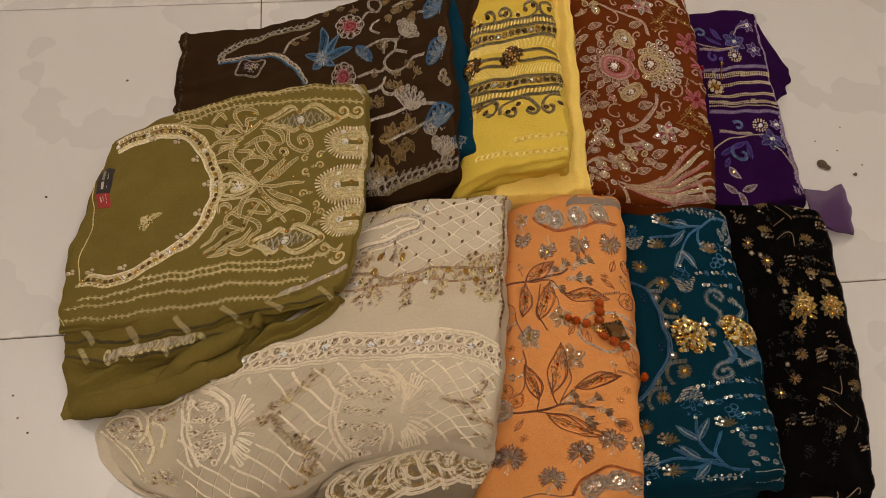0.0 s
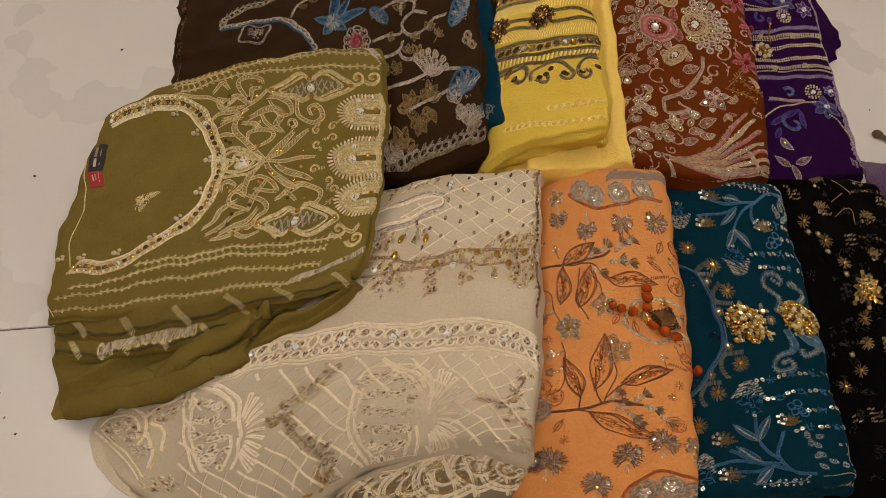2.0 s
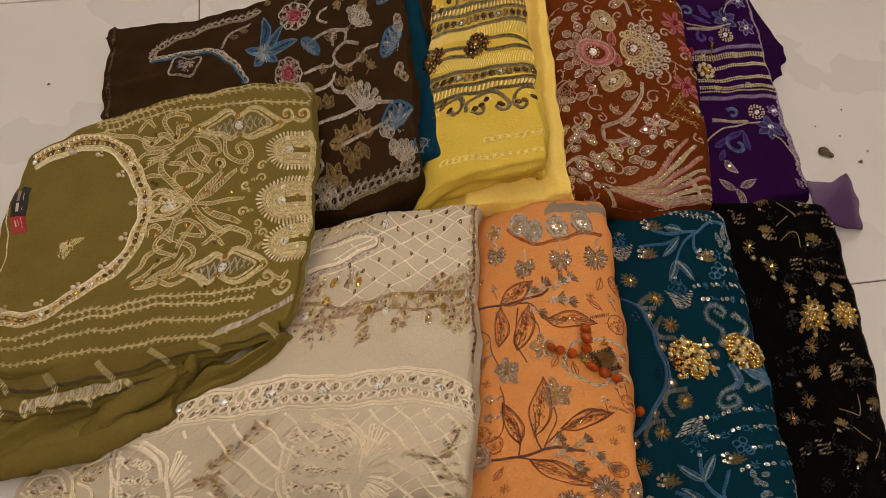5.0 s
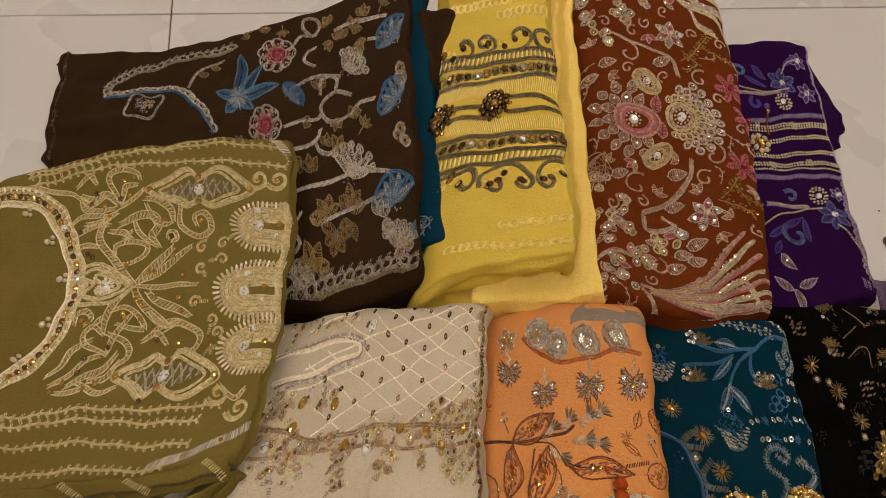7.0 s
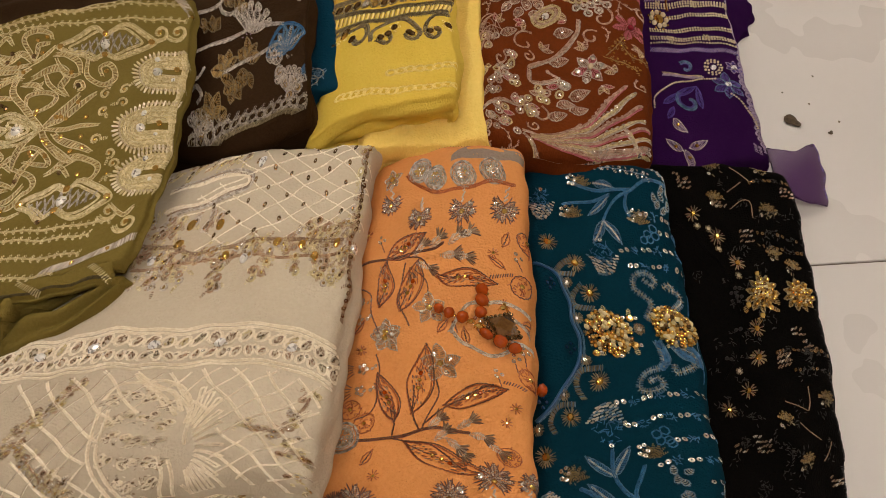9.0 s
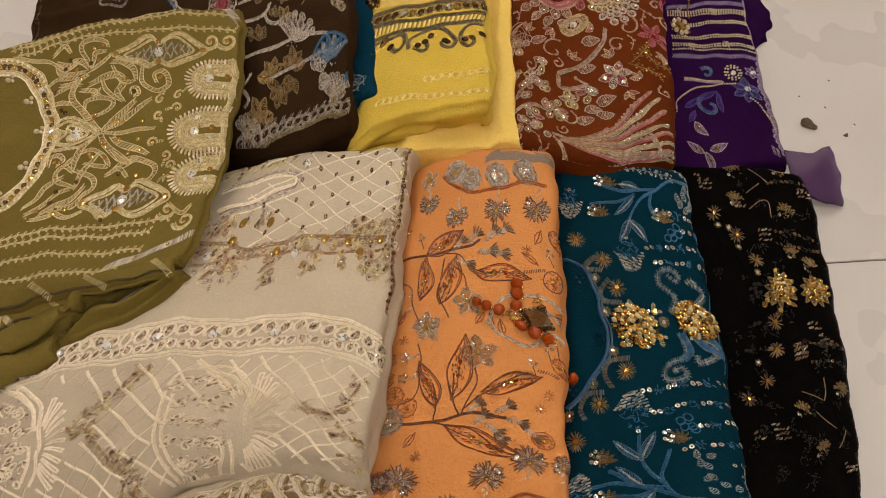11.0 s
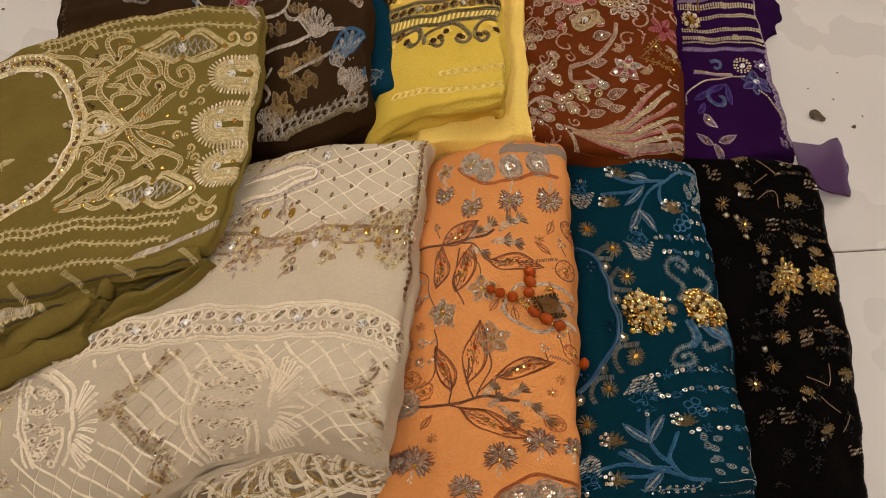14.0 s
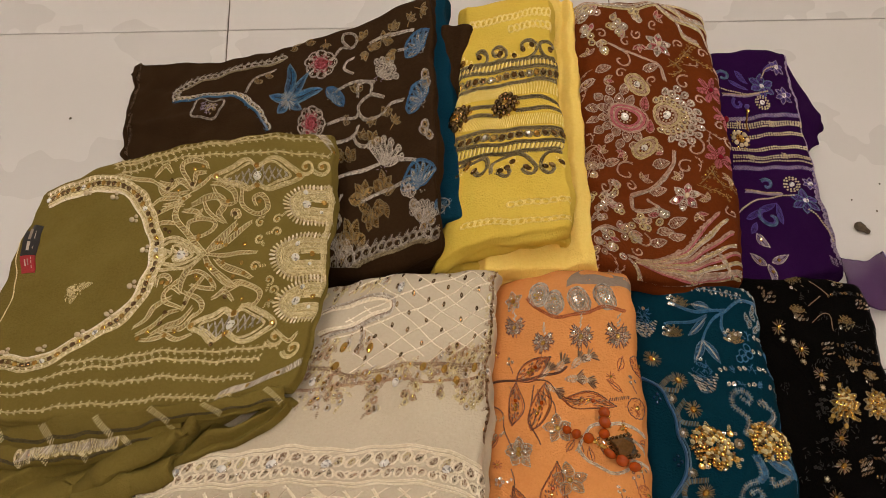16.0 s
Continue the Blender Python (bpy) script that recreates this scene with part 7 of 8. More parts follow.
for pts, m, w in (([(0.4, 28.0), (3.3, 28.3), (5.5, 28.8), (7.9, 29.3), (8.9, 29.9)], DARK_THREAD, 0.17), ([(5.5, 28.6), (7.1, 28.4), (8.3, 27.1), (12.1, 26.7)], DARK_THREAD, 0.13), ([(5.5, 28.0), (5.0, 25.8), (5.5, 24.0), (6.4, 22.4)], DARK_THREAD, 0.13), ([(3.3, 27.6), (3.4, 26.4)], DARK_THREAD, 0.1), ([(6.5, 27.2), (7.5, 26.2), (8.0, 25.1)], DARK_THREAD, 0.1),
                  ([(0.1, 26.2), (2.0, 25.0), (2.8, 22.9), (3.7, 21.4)], DARK_THREAD, 0.12), ([(2.7, 11.5), (5.4, 11.8), (7.7, 12.8), (9.8, 13.0), (11.5, 12.6)], DARK_THREAD, 0.2), ([(7.7, 12.8), (6.8, 14.8), (6.8, 16.8)], DARK_THREAD, 0.13), ([(7.9, 13.0), (8.8, 15.8), (8.7, 17.3)], DARK_THREAD, 0.12), ([(8.2, 13.5), (9.9, 15.2), (13.2, 17.3)], DARK_THREAD, 0.13),
                  ([(5.6, 11.7), (7.9, 11.7), (9.6, 10.7), (11.1, 9.2)], DARK_THREAD, 0.13), ([(5.5, 12.1), (5.6, 13.4), (4.9, 15.5)], DARK_THREAD, 0.12), ([(3.5, 19.3), (3.8, 17.2), (3.4, 14.3), (2.1, 13.4)], DARK_THREAD, 0.12), ([(0.4, 14.7), (1.0, 13.3)], DARK_THREAD, 0.12), ([(9.5, 1.8), (10.1, 3.4), (12.1, 4.7), (14.0, 4.7), (16.6, 4.0)], RUST_THREAD, 0.26),
                  ([(4.4, 36.5), (5.9, 35.2), (8.1, 34.5), (10.5, 34.8), (12.6, 35.5), (15.0, 35.5)], RUST_THREAD, 0.24), ([(4.9, 1.4), (6.7, 1.7), (9.5, 1.7)], DARK_THREAD, 0.12)):
    st.line(pts, m, w * 1.3, 0.09, 0.22)
    st.sew("stem", "brown stitched stem")
for (x, y), a, l, wd in (([(3.5, 28.4)][0], 0.55, 4.4, 1.7), ([(8.3, 26.8)][0], -0.05, 5.2, 1.5), ([(3.4, 23.8)][0], 1.55, 4.2, 1.5), ([(5.4, 23.7)][0], 1.3, 4.6, 1.9), ([(6.8, 14.3)][0], 1.4, 6.2, 2.0), ([(9.4, 15.1)][0], 0.4, 5.2, 1.7), ([(6.4, 11.6)][0], -0.45, 6.8, 1.8), ([(5.5, 13.3)][0], 2.0, 4.6, 1.6)):
    st.outline(x, y, a, l, wd, RUST_THREAD, 0.16)
    st.outline(x + 0.1, y + 0.05, a, l * 1.02, wd * 1.1, DARK_THREAD, 0.15)
    st.line([(x, y), (x + l * 0.95 * math.cos(a), y + l * 0.95 * math.sin(a))], DARK_THREAD, 0.1, 0.07, 0.2)
    for _ in range(85):
        s, o = rng.uniform(0.1, 0.85), rng.uniform(-0.3, 0.3)
        px, py = x + l * s * math.cos(a) - o * wd * math.sin(a), y + l * s * math.sin(a) + o * wd * math.cos(a)
        st.dash(px, py, px + 0.3 * math.cos(a + 0.4), py + 0.3 * math.sin(a + 0.4), rng.choice((RUST_THREAD, RUST_THREAD, COPPER, DARK_THREAD)), 0.12)
    for s in (0.38, 0.5, 0.6):
        st.gem(x + l * s * math.cos(a), y + l * s * math.sin(a), 0.2, GOLD if s < 0.6 else AMBER)
    st.sew("leaf_motif", "russet outlined leaf with gold stones")
for (x, y), a in zip([(6.2, 28.6), (7.7, 29.4), (9.4, 29.7), (10.4, 30.2), (6.5, 28.1), (8.7, 28.8), (9.8, 28.8)] + [(8.4, 12.8), (10.6, 13.1), (9.7, 12.2), (11.5, 12.5), (10.4, 11.7), (12.9, 11.8), (8.8, 11.8)], (0.9, 0.8, 0.7, 0.6, -0.4, 0.0, -0.2, 0.9, 0.5, -0.7, -0.3, -0.9, -0.6, 0.8)):
    st.leaf(x, y, a, 1.6, 0.75, WHITE_THREAD, None, 0.12)
    st.fringe(x + 1.1 * math.cos(a), y + 1.1 * math.sin(a), 0.2, 1.1, TAUPE, 9, a - 0.8, a + 0.8, 0.12)
    st.fringe(x + 1.1 * math.cos(a), y + 1.1 * math.sin(a), 0.3, 1.2, DARK_THREAD, 5, a - 0.8, a + 0.8, 0.1)
    st.sew("bud_motif", "pale bud with fringed brown tip")
for (x, y) in [(2.2, 18.1), (2.2, 16.1)] + [(1.4, 22.8), (1.1, 24.3)]:
    for i in range(5):
        st.sequin(x + 0.36 * math.cos(i * 1.2566), y + 0.36 * math.sin(i * 1.2566), 0.19, SILVER)
    st.fringe(x - 0.3, y, 0.6, 1.7, DARK_THREAD, 5, 2.5, 3.8, 0.1)
    st.sequin(x + 0.9, y, 0.17, SILVER)
    st.sequin(x + 1.2, y + 0.2, 0.17, SILVER)
    st.sew("sequin_flower", "small silver sequin flower")
for (x, y) in [(15.7, 26.8), (16.4, 30.9)] + [(16.2, 18.6), (1.4, 14.3), (3.0, 13.1), (14.6, 10.7)]:
    st.fill(x, y, 0.9, RUST_THREAD if y > 8 else CREAM, 34, 0.35)
    st.ring(x, y, 0.9, DARK_THREAD if y > 20 else RUST_THREAD, 0.12)
    st.gem(x, y, 0.2, GOLD)
    st.sew("leaf_motif", "russet thread spot motif")


def peach_sprig(x, y):
    a = rng.uniform(0.2, 2.6)
    k = rng.random()
    if k < 0.45:
        st.outline(x, y, a, 1.5, 0.6, RUST_THREAD, 0.13)
        st.line([(x, y), (x + 1.4 * math.cos(a), y + 1.4 * math.sin(a))], DARK_THREAD, 0.13)
    elif k < 0.75:
        for i in range(3):
            st.sequin(x + 0.3 * math.cos(i * 2.1), y + 0.3 * math.sin(i * 2.1), 0.17, SILVER)
        st.line([(x, y - 0.3), (x + 0.2, y - 1.1)], DARK_THREAD, 0.12)
    else:
        st.fringe(x, y, 0.15, 0.55, RUST_THREAD, 9)
        st.gem(x, y, 0.16, GOLD)


st.fill_gaps([(0.7, 21.6), (16.2, 21.9), (16.2, 31.2), (0.5, 31.4)], 0.85, 120, peach_sprig, "sprig", "small russet sprig")
st.fill_gaps([(1.6, 7.9), (16.3, 10.0), (16.9, 22.8), (0.8, 22.4)], 0.85, 120, peach_sprig, "sprig", "small russet sprig")
st.comb([(13.0, 27.1), (14.0, 27.3), (14.8, 27.5)], 0.2, 0.4, DARK_THREAD, 1.2, 0.13)
st.sew("dash_row", "short row of brown stitches")
st.comb([(14.1, 17.8), (14.9, 17.7), (15.8, 17.4)], 0.2, 0.4, DARK_THREAD, 1.2, 0.13)
st.sew("dash_row", "short row of brown stitches")
st.comb([(6.5, 39.1), (8.3, 39.1), (10.5, 39.1)], 0.3, 0.5, RUST_THREAD, 0.8, 0.12)
st.sew("dash_row", "short row of brown stitches")
for pts in ([(12.7, 23.4), (14.6, 23.7), (16.1, 23.4), (17.0, 23.0)], [(10.1, 22.0), (11.2, 24.1), (12.9, 24.7), (14.2, 25.0), (16.5, 24.6)], [(10.3, 22.0), (11.1, 20.8), (13.2, 20.0), (15.8, 21.6)], [(14.9, 21.6), (16.8, 21.5)]):
    st.line(pts, WHITE_THREAD, 0.3, 0.12, 0.3)
    st.sew("cord", "cream twisted cord")
for x, y in [(8.9, 23.8), (9.9, 23.4), (11.0, 23.0), (12.4, 25.5), (12.4, 24.6), (12.4, 23.6), (12.8, 21.7), (13.7, 21.2)] + [(13.8, 21.4), (14.8, 20.8), (16.9, 18.2)]:
    st.bead(x, y, 0.52, AMBER, 0.15)
    st.bead(x + 0.5, y - 0.2, 0.14, GOLD, 0.3)
    st.sew("bead", "glossy amber glass bead")
x, y = 14.2, 22.7
for i in range(4):
    for s in np.linspace(-0.9, 0.9, 6):
        a = 0.35 + i * 1.5708
        st.bead(x + 1.05 * math.cos(a) - s * math.sin(a), y + 1.05 * math.sin(a) + s * math.cos(a), 0.17, BRONZE, 0.15)
st.gem(x, y, 1.25, TOPAZ, 4, 0.2, 0.35 + 0.785)
st.sew("pendant", "square smoky topaz pendant in a bronze frame")
for x, y in [(11.8, 22.8), (12.4, 22.5), (12.6, 22.4), (14.2, 24.5)]:
    st.line([(x - 0.4, y - 0.3), (x + 0.1, y + 0.3), (x + 0.5, y - 0.3)], GOLD, 0.12, 0.25, 0)
    st.gem(x, y, 0.24, GOLD, 8, 0.15)
st.sew("gold_tassel", "thin gold bead wire")

# ---- teal suit ----
TEAL_TOP = Sheet("teal", 0.014, 0.0014, 10, folds=((0.05, 0.85, 0.3, 0.3, -0.003, 0.014), (0.5, 0.1, 0.95, 0.05, 0.003, 0.012)))
suit = suit_of("dark teal chiffon suit with gold stone flowers and silver sequins, folded", [("top_sheet", TEAL_TOP, 0.14, 5, TEAL, "")])
st = Stitch(TEAL_TOP, suit)
neck = [(0.8, 25.0), (2.6, 24.1), (3.8, 22.2), (4.5, 19.9), (4.9, 17.9), (4.8, 16.2)] + [(3.8, 14.1), (2.6, 12.1), (0.8, 10.5)]
st.line(neck, BLUE_THREAD, 0.34, 0.2, 0)
st.line([(x + 0.35, y) for x, y in neck], STEEL_BLUE, 0.18, 0.1, 0.3)
st.sew("neckline_piping", "teal corded neckline")
for x, y in [(2.4, 22.9), (4.1, 16.9)] + [(4.1, 16.9), (1.5, 12.1)]:
    for dx, dy in ((0, 0.4), (-0.35, 0), (0.35, -0.05), (0, -0.45)):
        st.bead(x + dx, y + dy, 0.2, NAVY_BEAD)
    st.sew("bead_cluster", "cluster of navy glass beads")


def stone_flower(st, x, y, r):
    """A dense dome of gold beads and stones."""
    # pale and bronze tones colour in the gold's bright facets and dark gaps
    for _ in range(int(60 * r)):
        a, q = rng.uniform(0, 6.28), r * math.sqrt(rng.random())
        st.leaf(x + q * math.cos(a), y + q * math.sin(a), a, 0.45, 0.3, rng.choice((GOLD_THREAD, GOLD, PALE_GOLD)))
    for q, n in ((1.0, 26), (0.84, 22), (0.68, 18), (0.52, 14), (0.36, 10), (0.18, 5)):
        for i in range(n):
            a = 6.283 * (i + rng.random() * 0.5) / n
            st.bead(x + q * r * math.cos(a), y + q * r * math.sin(a), r * rng.uniform(0.09, 0.13), rng.choice((GOLD, GOLD, GOLD, PALE_GOLD, BRONZE)), 0.1 + (1 - q) * r * 0.4)
    for _ in range(12):
        a, q = rng.uniform(0, 6.28), rng.uniform(0.2, 0.9)
        st.gem(x + q * r * math.cos(a), y + q * r * math.sin(a), r * 0.16, PALE_GOLD if rng.random() < 0.3 else GOLD, 6, 0.2 + (1 - q) * r * 0.4)


stone_flower(st, 7.6, 18.7, 1.9)
for (x, y) in [(8.7, 20.4), (9.8, 20.3), (9.9, 17.8), (8.0, 16.8), (6.3, 16.7), (7.8, 20.6)]:
    st.leaf(x, y, rng.uniform(0, 6.28), 0.9, 0.5, PALE_GOLD)
    st.gem(x, y, 0.36, GOLD)
    st.sequin(x + 0.5, y, 0.2, SILVER)
st.sew("stone_flower", "dense gold bead flower")
stone_flower(st, 13.4, 20.1, 1.75)
st.sew("stone_flower", "round gold bead flower")
for x, y, n, g in ((4.7, 25.2, 1, GOLD), (6.1, 22.3, 1, GOLD), (2.4, 27.3, 1, GOLD), (5.1, 19.9, 0, SILVER), (3.9, 23.2, 0, SILVER), (6.5, 14.2, 1, GOLD), (4.1, 10.8, 1, GOLD), (1.5, 7.5, 1, GOLD), (5.2, 16.0, 0, SILVER), (3.5, 12.7, 0, SILVER), (1.1, 9.8, 0, SILVER), (10.4, 19.3, 0, SILVER)):
    st.fringe(x, y, 0.2, 1.0 if n else 0.6, ANTIQUE, 22)
    st.fringe(x, y, 0.2, 0.8 if n else 0.5, COPPER, 8)
    st.gem(x, y, 0.36 if n else 0.26, g)
    st.sew("stone_motif", "gold fringed stone motif")
for pts in ([(4.5, 25.7), (3.5, 25.1), (2.8, 24.1), (4.5, 24.1)], [(5.3, 23.2), (4.4, 21.9), (4.8, 21.0), (6.6, 20.9)], [(6.6, 15.4), (4.8, 15.0), (4.5, 13.9), (5.3, 12.6)], [(4.5, 12.0), (2.8, 11.6), (2.2, 10.4), (2.7, 9.4)]):
    st.comb(pts, 0.14, 0.6, ANTIQUE, 1.3, 0.15)
    st.comb(pts, 0.3, 0.6, STEEL_BLUE, 1.3, 0.15)
    st.sew("scroll_motif", "antique gold hooked motif")
for i, pts in enumerate(([(12.1, 30.5), (14.2, 30.6), (16.2, 30.5)], [(13.8, 29.0), (16.0, 29.2), (16.3, 28.9)], [(9.4, 26.5), (11.6, 27.0), (13.8, 27.4), (16.3, 27.5)], [(10.0, 25.1), (12.1, 25.5), (14.5, 25.8), (16.3, 25.7)], [(7.9, 12.4), (9.8, 12.9), (11.6, 13.4), (15.0, 14.3), (16.3, 14.1)], [(8.8, 10.5), (10.6, 11.1), (12.6, 11.6), (14.4, 12.1), (16.3, 12.6)], [(12.3, 9.2), (14.2, 9.8), (16.1, 10.4)], [(10.8, 6.9), (12.5, 7.3), (14.2, 7.6), (16.1, 8.2)], [(14.6, 5.2), (15.9, 5.6)])):
    for j, (x, y, a) in enumerate(along(pts, 0.55)):
        if j % 4 < 2:
            st.sequin(x, y, 0.24, SILVER)
        elif j % 4 == 2:
            st.fill(x + 0.25, y, 0.35, BLUE_THREAD, 12, 0.35)
    st.sew("sequin_band", "row of paired silver sequins and blue knots")
for pts in ([(15.5, 33.8), (13.2, 33.8), (11.2, 32.8), (9.2, 31.5), (8.2, 29.6)], [(10.9, 32.8), (7.8, 32.5), (4.7, 33.5)], [(8.5, 32.0), (6.2, 31.5), (3.9, 31.3)], [(10.5, 32.4), (10.3, 31.3), (11.0, 30.3)], [(11.9, 1.5), (10.0, 2.4), (9.0, 3.6), (7.9, 4.6), (7.2, 6.0), (7.1, 8.2)], [(9.8, 2.5), (7.3, 3.4), (4.5, 4.6)], [(8.9, 3.2), (5.9, 3.6), (3.1, 3.4)], [(9.3, 3.2), (8.8, 4.5), (9.6, 6.9)], [(8.3, 3.0), (6.8, 2.6), (5.1, 2.4)]):
    st.line(pts, BLUE_THREAD, 0.3, 0.11, 0.24)
    st.line([(x + 0.12, y + 0.1) for x, y in pts], STEEL_BLUE, 0.13, 0.12, 0.24)
    st.sew("stem", "blue twisted stem")
for (x, y), a, l in zip([(8.2, 29.6), (8.2, 29.6), (7.1, 33.4), (8.4, 31.8)] + [(7.2, 6.0), (7.2, 6.0), (7.3, 3.6), (8.3, 3.0)], (-2.1, -1.0, -0.3, -2.4, 2.6, 1.1, 2.6, -2.3), (2.6, 2.8, 2.2, 2.4, 2.6, 2.8, 2.6, 2.4)):
    st.leaf(x, y, a, l, 0.85, BLUE_THREAD, STEEL_BLUE, 0.13)
    st.line([(x, y), (x + l * 0.85 * math.cos(a), y + l * 0.85 * math.sin(a))], WHITE_THREAD, 0.18, 0.13, 0.24)
    st.sew("leaf_motif", "blue satin leaf with white vein")
for x, y, r, up in ((7.5, 25.7, 1.6, -1), (1.8, 31.2, 1.4, -1), (7.1, 10.8, 1.8, 1), (1.9, 3.1, 1.5, 1)):
    st.fill(x, y - up * r * 0.4, r * 0.75, BLUE_THREAD, 46, 0.5)
    for rr in range(6):
        for k in np.linspace(-1, 1, 9):
            px, py = x + k * r * (0.85 - 0.07 * rr) + rng.uniform(-0.08, 0.08), y + up * (rr * 0.27 - 0.3 + 0.45 * (1 - k * k)) + rng.uniform(-0.06, 0.06)
            st.dash(px - 0.16, py - up * 0.06, px + 0.16, py + up * 0.1, WHITE_THREAD if rng.random() < 0.75 else STEEL_BLUE, 0.17)
    st.sequin(x, y - up * r * 1.2, 0.22, SILVER)
    st.sew("lantern_flower", "blue and white satin lantern flower")
for x, y in [(5.6, 33.2), (4.8, 29.9), (11.9, 29.7)] + [(4.0, 5.4), (4.7, 1.8), (10.3, 7.7)]:
    for i in range(7):
        st.leaf(x, y, 0.2 + i * 0.45, 1.3, 0.4, GOLD_THREAD)
    st.fill(x, y + 0.4, 0.6, ANTIQUE, 20, 0.3)
    for i in range(5):
        st.sequin(x - 0.8 + 0.35 * math.cos(i * 1.3), y + 0.6 + 0.5 * math.sin(i * 1.3), 0.19, SILVER)
    st.sew("thistle_motif", "gold thread thistle with silver sequins")
for pts in ([(11.3, 24.1), (12.0, 23.7), (12.4, 24.4), (11.4, 24.8), (10.4, 24.1), (10.3, 22.9), (11.2, 22.5), (12.0, 21.9), (11.3, 20.3)], [(13.7, 23.7), (14.4, 23.6), (14.7, 22.9), (13.7, 21.5)], [(13.2, 23.8), (13.8, 24.2), (14.0, 23.7)], [(11.9, 17.7), (11.9, 16.1), (10.4, 15.2), (10.0, 13.9), (11.0, 13.6), (12.1, 14.3), (11.7, 15.0), (10.9, 14.5)], [(13.8, 18.3), (14.8, 17.9), (14.4, 16.6), (13.1, 15.8), (12.9, 16.5)]):
    st.comb(pts, 0.2, 0.75, STEEL_BLUE, 1.5, 0.12)
    st.comb(pts, 0.3, 0.6, ANTIQUE, 1.5, 0.12)
    st.line(pts, SILVER_THREAD, 0.14, 0.1, 0.2)
    st.sew("scroll_motif", "steel blue and gold stitched scroll")
for pts in ([(15.1, 21.2), (16.3, 22.5), (16.3, 22.3), (16.3, 23.0), (16.3, 24.4)], [(15.0, 21.0), (16.3, 21.5), (16.3, 20.9)], [(14.5, 19.9), (15.9, 19.9), (16.3, 18.5)], [(13.8, 19.0), (15.1, 18.3), (15.3, 17.3)], [(15.9, 18.7), (16.3, 17.8), (16.3, 16.5), (16.3, 16.5)], [(11.9, 18.4), (12.3, 16.9), (11.9, 15.9)], [(13.3, 18.4), (14.0, 17.5), (14.9, 17.4)]):
    st.line(pts, BLUE_THREAD, 0.5, 0.14, 0.3)
    st.line([(x + 0.3, y + 0.2) for x, y in pts], STEEL_BLUE, 0.2, 0.12, 0.22)
    st.line([(x - 0.3, y - 0.2) for x, y in pts], STEEL_BLUE, 0.2, 0.12, 0.22)
    st.sew("feather_motif", "blue satin feather curl")
for x, y in [(13.8, 31.4), (14.6, 32.2), (15.4, 32.7), (14.6, 32.9), (15.1, 31.5), (14.4, 31.1), (13.7, 31.9)] + [(11.7, 5.8), (12.5, 5.9), (12.0, 4.9), (12.8, 4.7), (12.3, 3.4), (13.2, 3.6), (13.1, 2.0), (14.1, 2.7), (14.7, 1.9)]:
    st.leaf(x, y, rng.uniform(0.5, 2.5), 0.85, 0.55, WHITE_THREAD, STEEL_BLUE)
    st.sew("petal_stitch", "white satin petal")
for pts in ([(6.8, 35.4), (9.0, 34.8), (11.0, 34.5), (13.0, 34.1)], [(6.5, 1.3), (8.1, 1.3), (9.4, 1.2), (11.0, 1.2)], [(13.8, 35.8), (14.6, 35.1), (15.5, 34.1)]):
    st.vine(pts, STEEL_BLUE, WHITE_THREAD, 0.6, 0.6, 0.35, 0.12, SILVER)
    st.sew("leaf_spray", "small silver leaf row")
for x, y in [(12.5, 28.7), (12.7, 28.2), (13.3, 28.6), (13.2, 29.3), (12.1, 28.1)] + [(10.8, 9.7), (11.5, 10.0), (11.7, 9.1), (11.0, 9.1), (11.9, 8.8)]:
    st.ring(x, y, 0.36, BLUE_THREAD, 0.16)
    st.sew("ring_motif", "small blue stitched ring")
st.line([(12.7, 1.1), (14.4, 1.2), (15.8, 1.2)], SILVER_THREAD, 0.14, 0.08, 0.3)
for k in range(9):
    x, y = 14.4, -1.1
    st.dash(x - 1.4 + 0.35 * k, y - 0.3 + 0.1 * k, x - 1.2 + 0.35 * k, y + 0.8 + 0.1 * k, STEEL_BLUE if k % 2 else SILVER_THREAD, 0.14)
st.vine([(15.6, 5.3), (15.7, 3.4), (15.8, 1.2)], SILVER_THREAD, STEEL_BLUE, 0.4, 0.6, 0.3, 0.1)
st.sew("corner_motif", "blue rings and silver corner stitches")

# ---- black suit ----
BLACK_TOP = Sheet("black", 0.014, 0.0016, 11, folds=((0.0, 0.72, 0.35, 0.5, -0.004, 0.014), (0.35, 0.5, 0.3, 0.2, -0.003, 0.012)))
suit = suit_of("black chiffon suit with gold brooches and scattered pale embroidery, folded", [("top_sheet", BLACK_TOP, 0.1, 4, BLACK, "")])
st = Stitch(BLACK_TOP, suit)
NAP = thread("black_thread", (0.009, 0.0065, 0.005), (0.004, 0.003, 0.0025), 0.7)
neck = [(2.0, 33.3), (3.7, 32.2), (4.8, 30.2), (5.9, 28.2), (6.4, 26.1), (6.8, 24.1), (6.6, 22.1), (5.7, 19.8)] + [(4.5, 18.0), (3.7, 16.9)]
st.line(neck, BLACK, 0.2, 0.1, 0)
st.sew("neckline_piping", "black corded neckline")
for x, y, r in ((9.7, 25.6, 1.7), (13.9, 25.6, 1.5)):
    stone_flower(st, x, y, r * 0.62)
    for i in range(11):
        a = 6.283 * i / 11
        st.leaf(x + 0.55 * r * math.cos(a), y + 0.55 * r * math.sin(a), a, r * 0.6, r * 0.35, GOLD_THREAD, ANTIQUE)
        st.bead(x + 0.8 * r * math.cos(a), y + 0.8 * r * math.sin(a), 0.2, GOLD, 0.05)
    st.sew("brooch", "gold stone flower brooch")
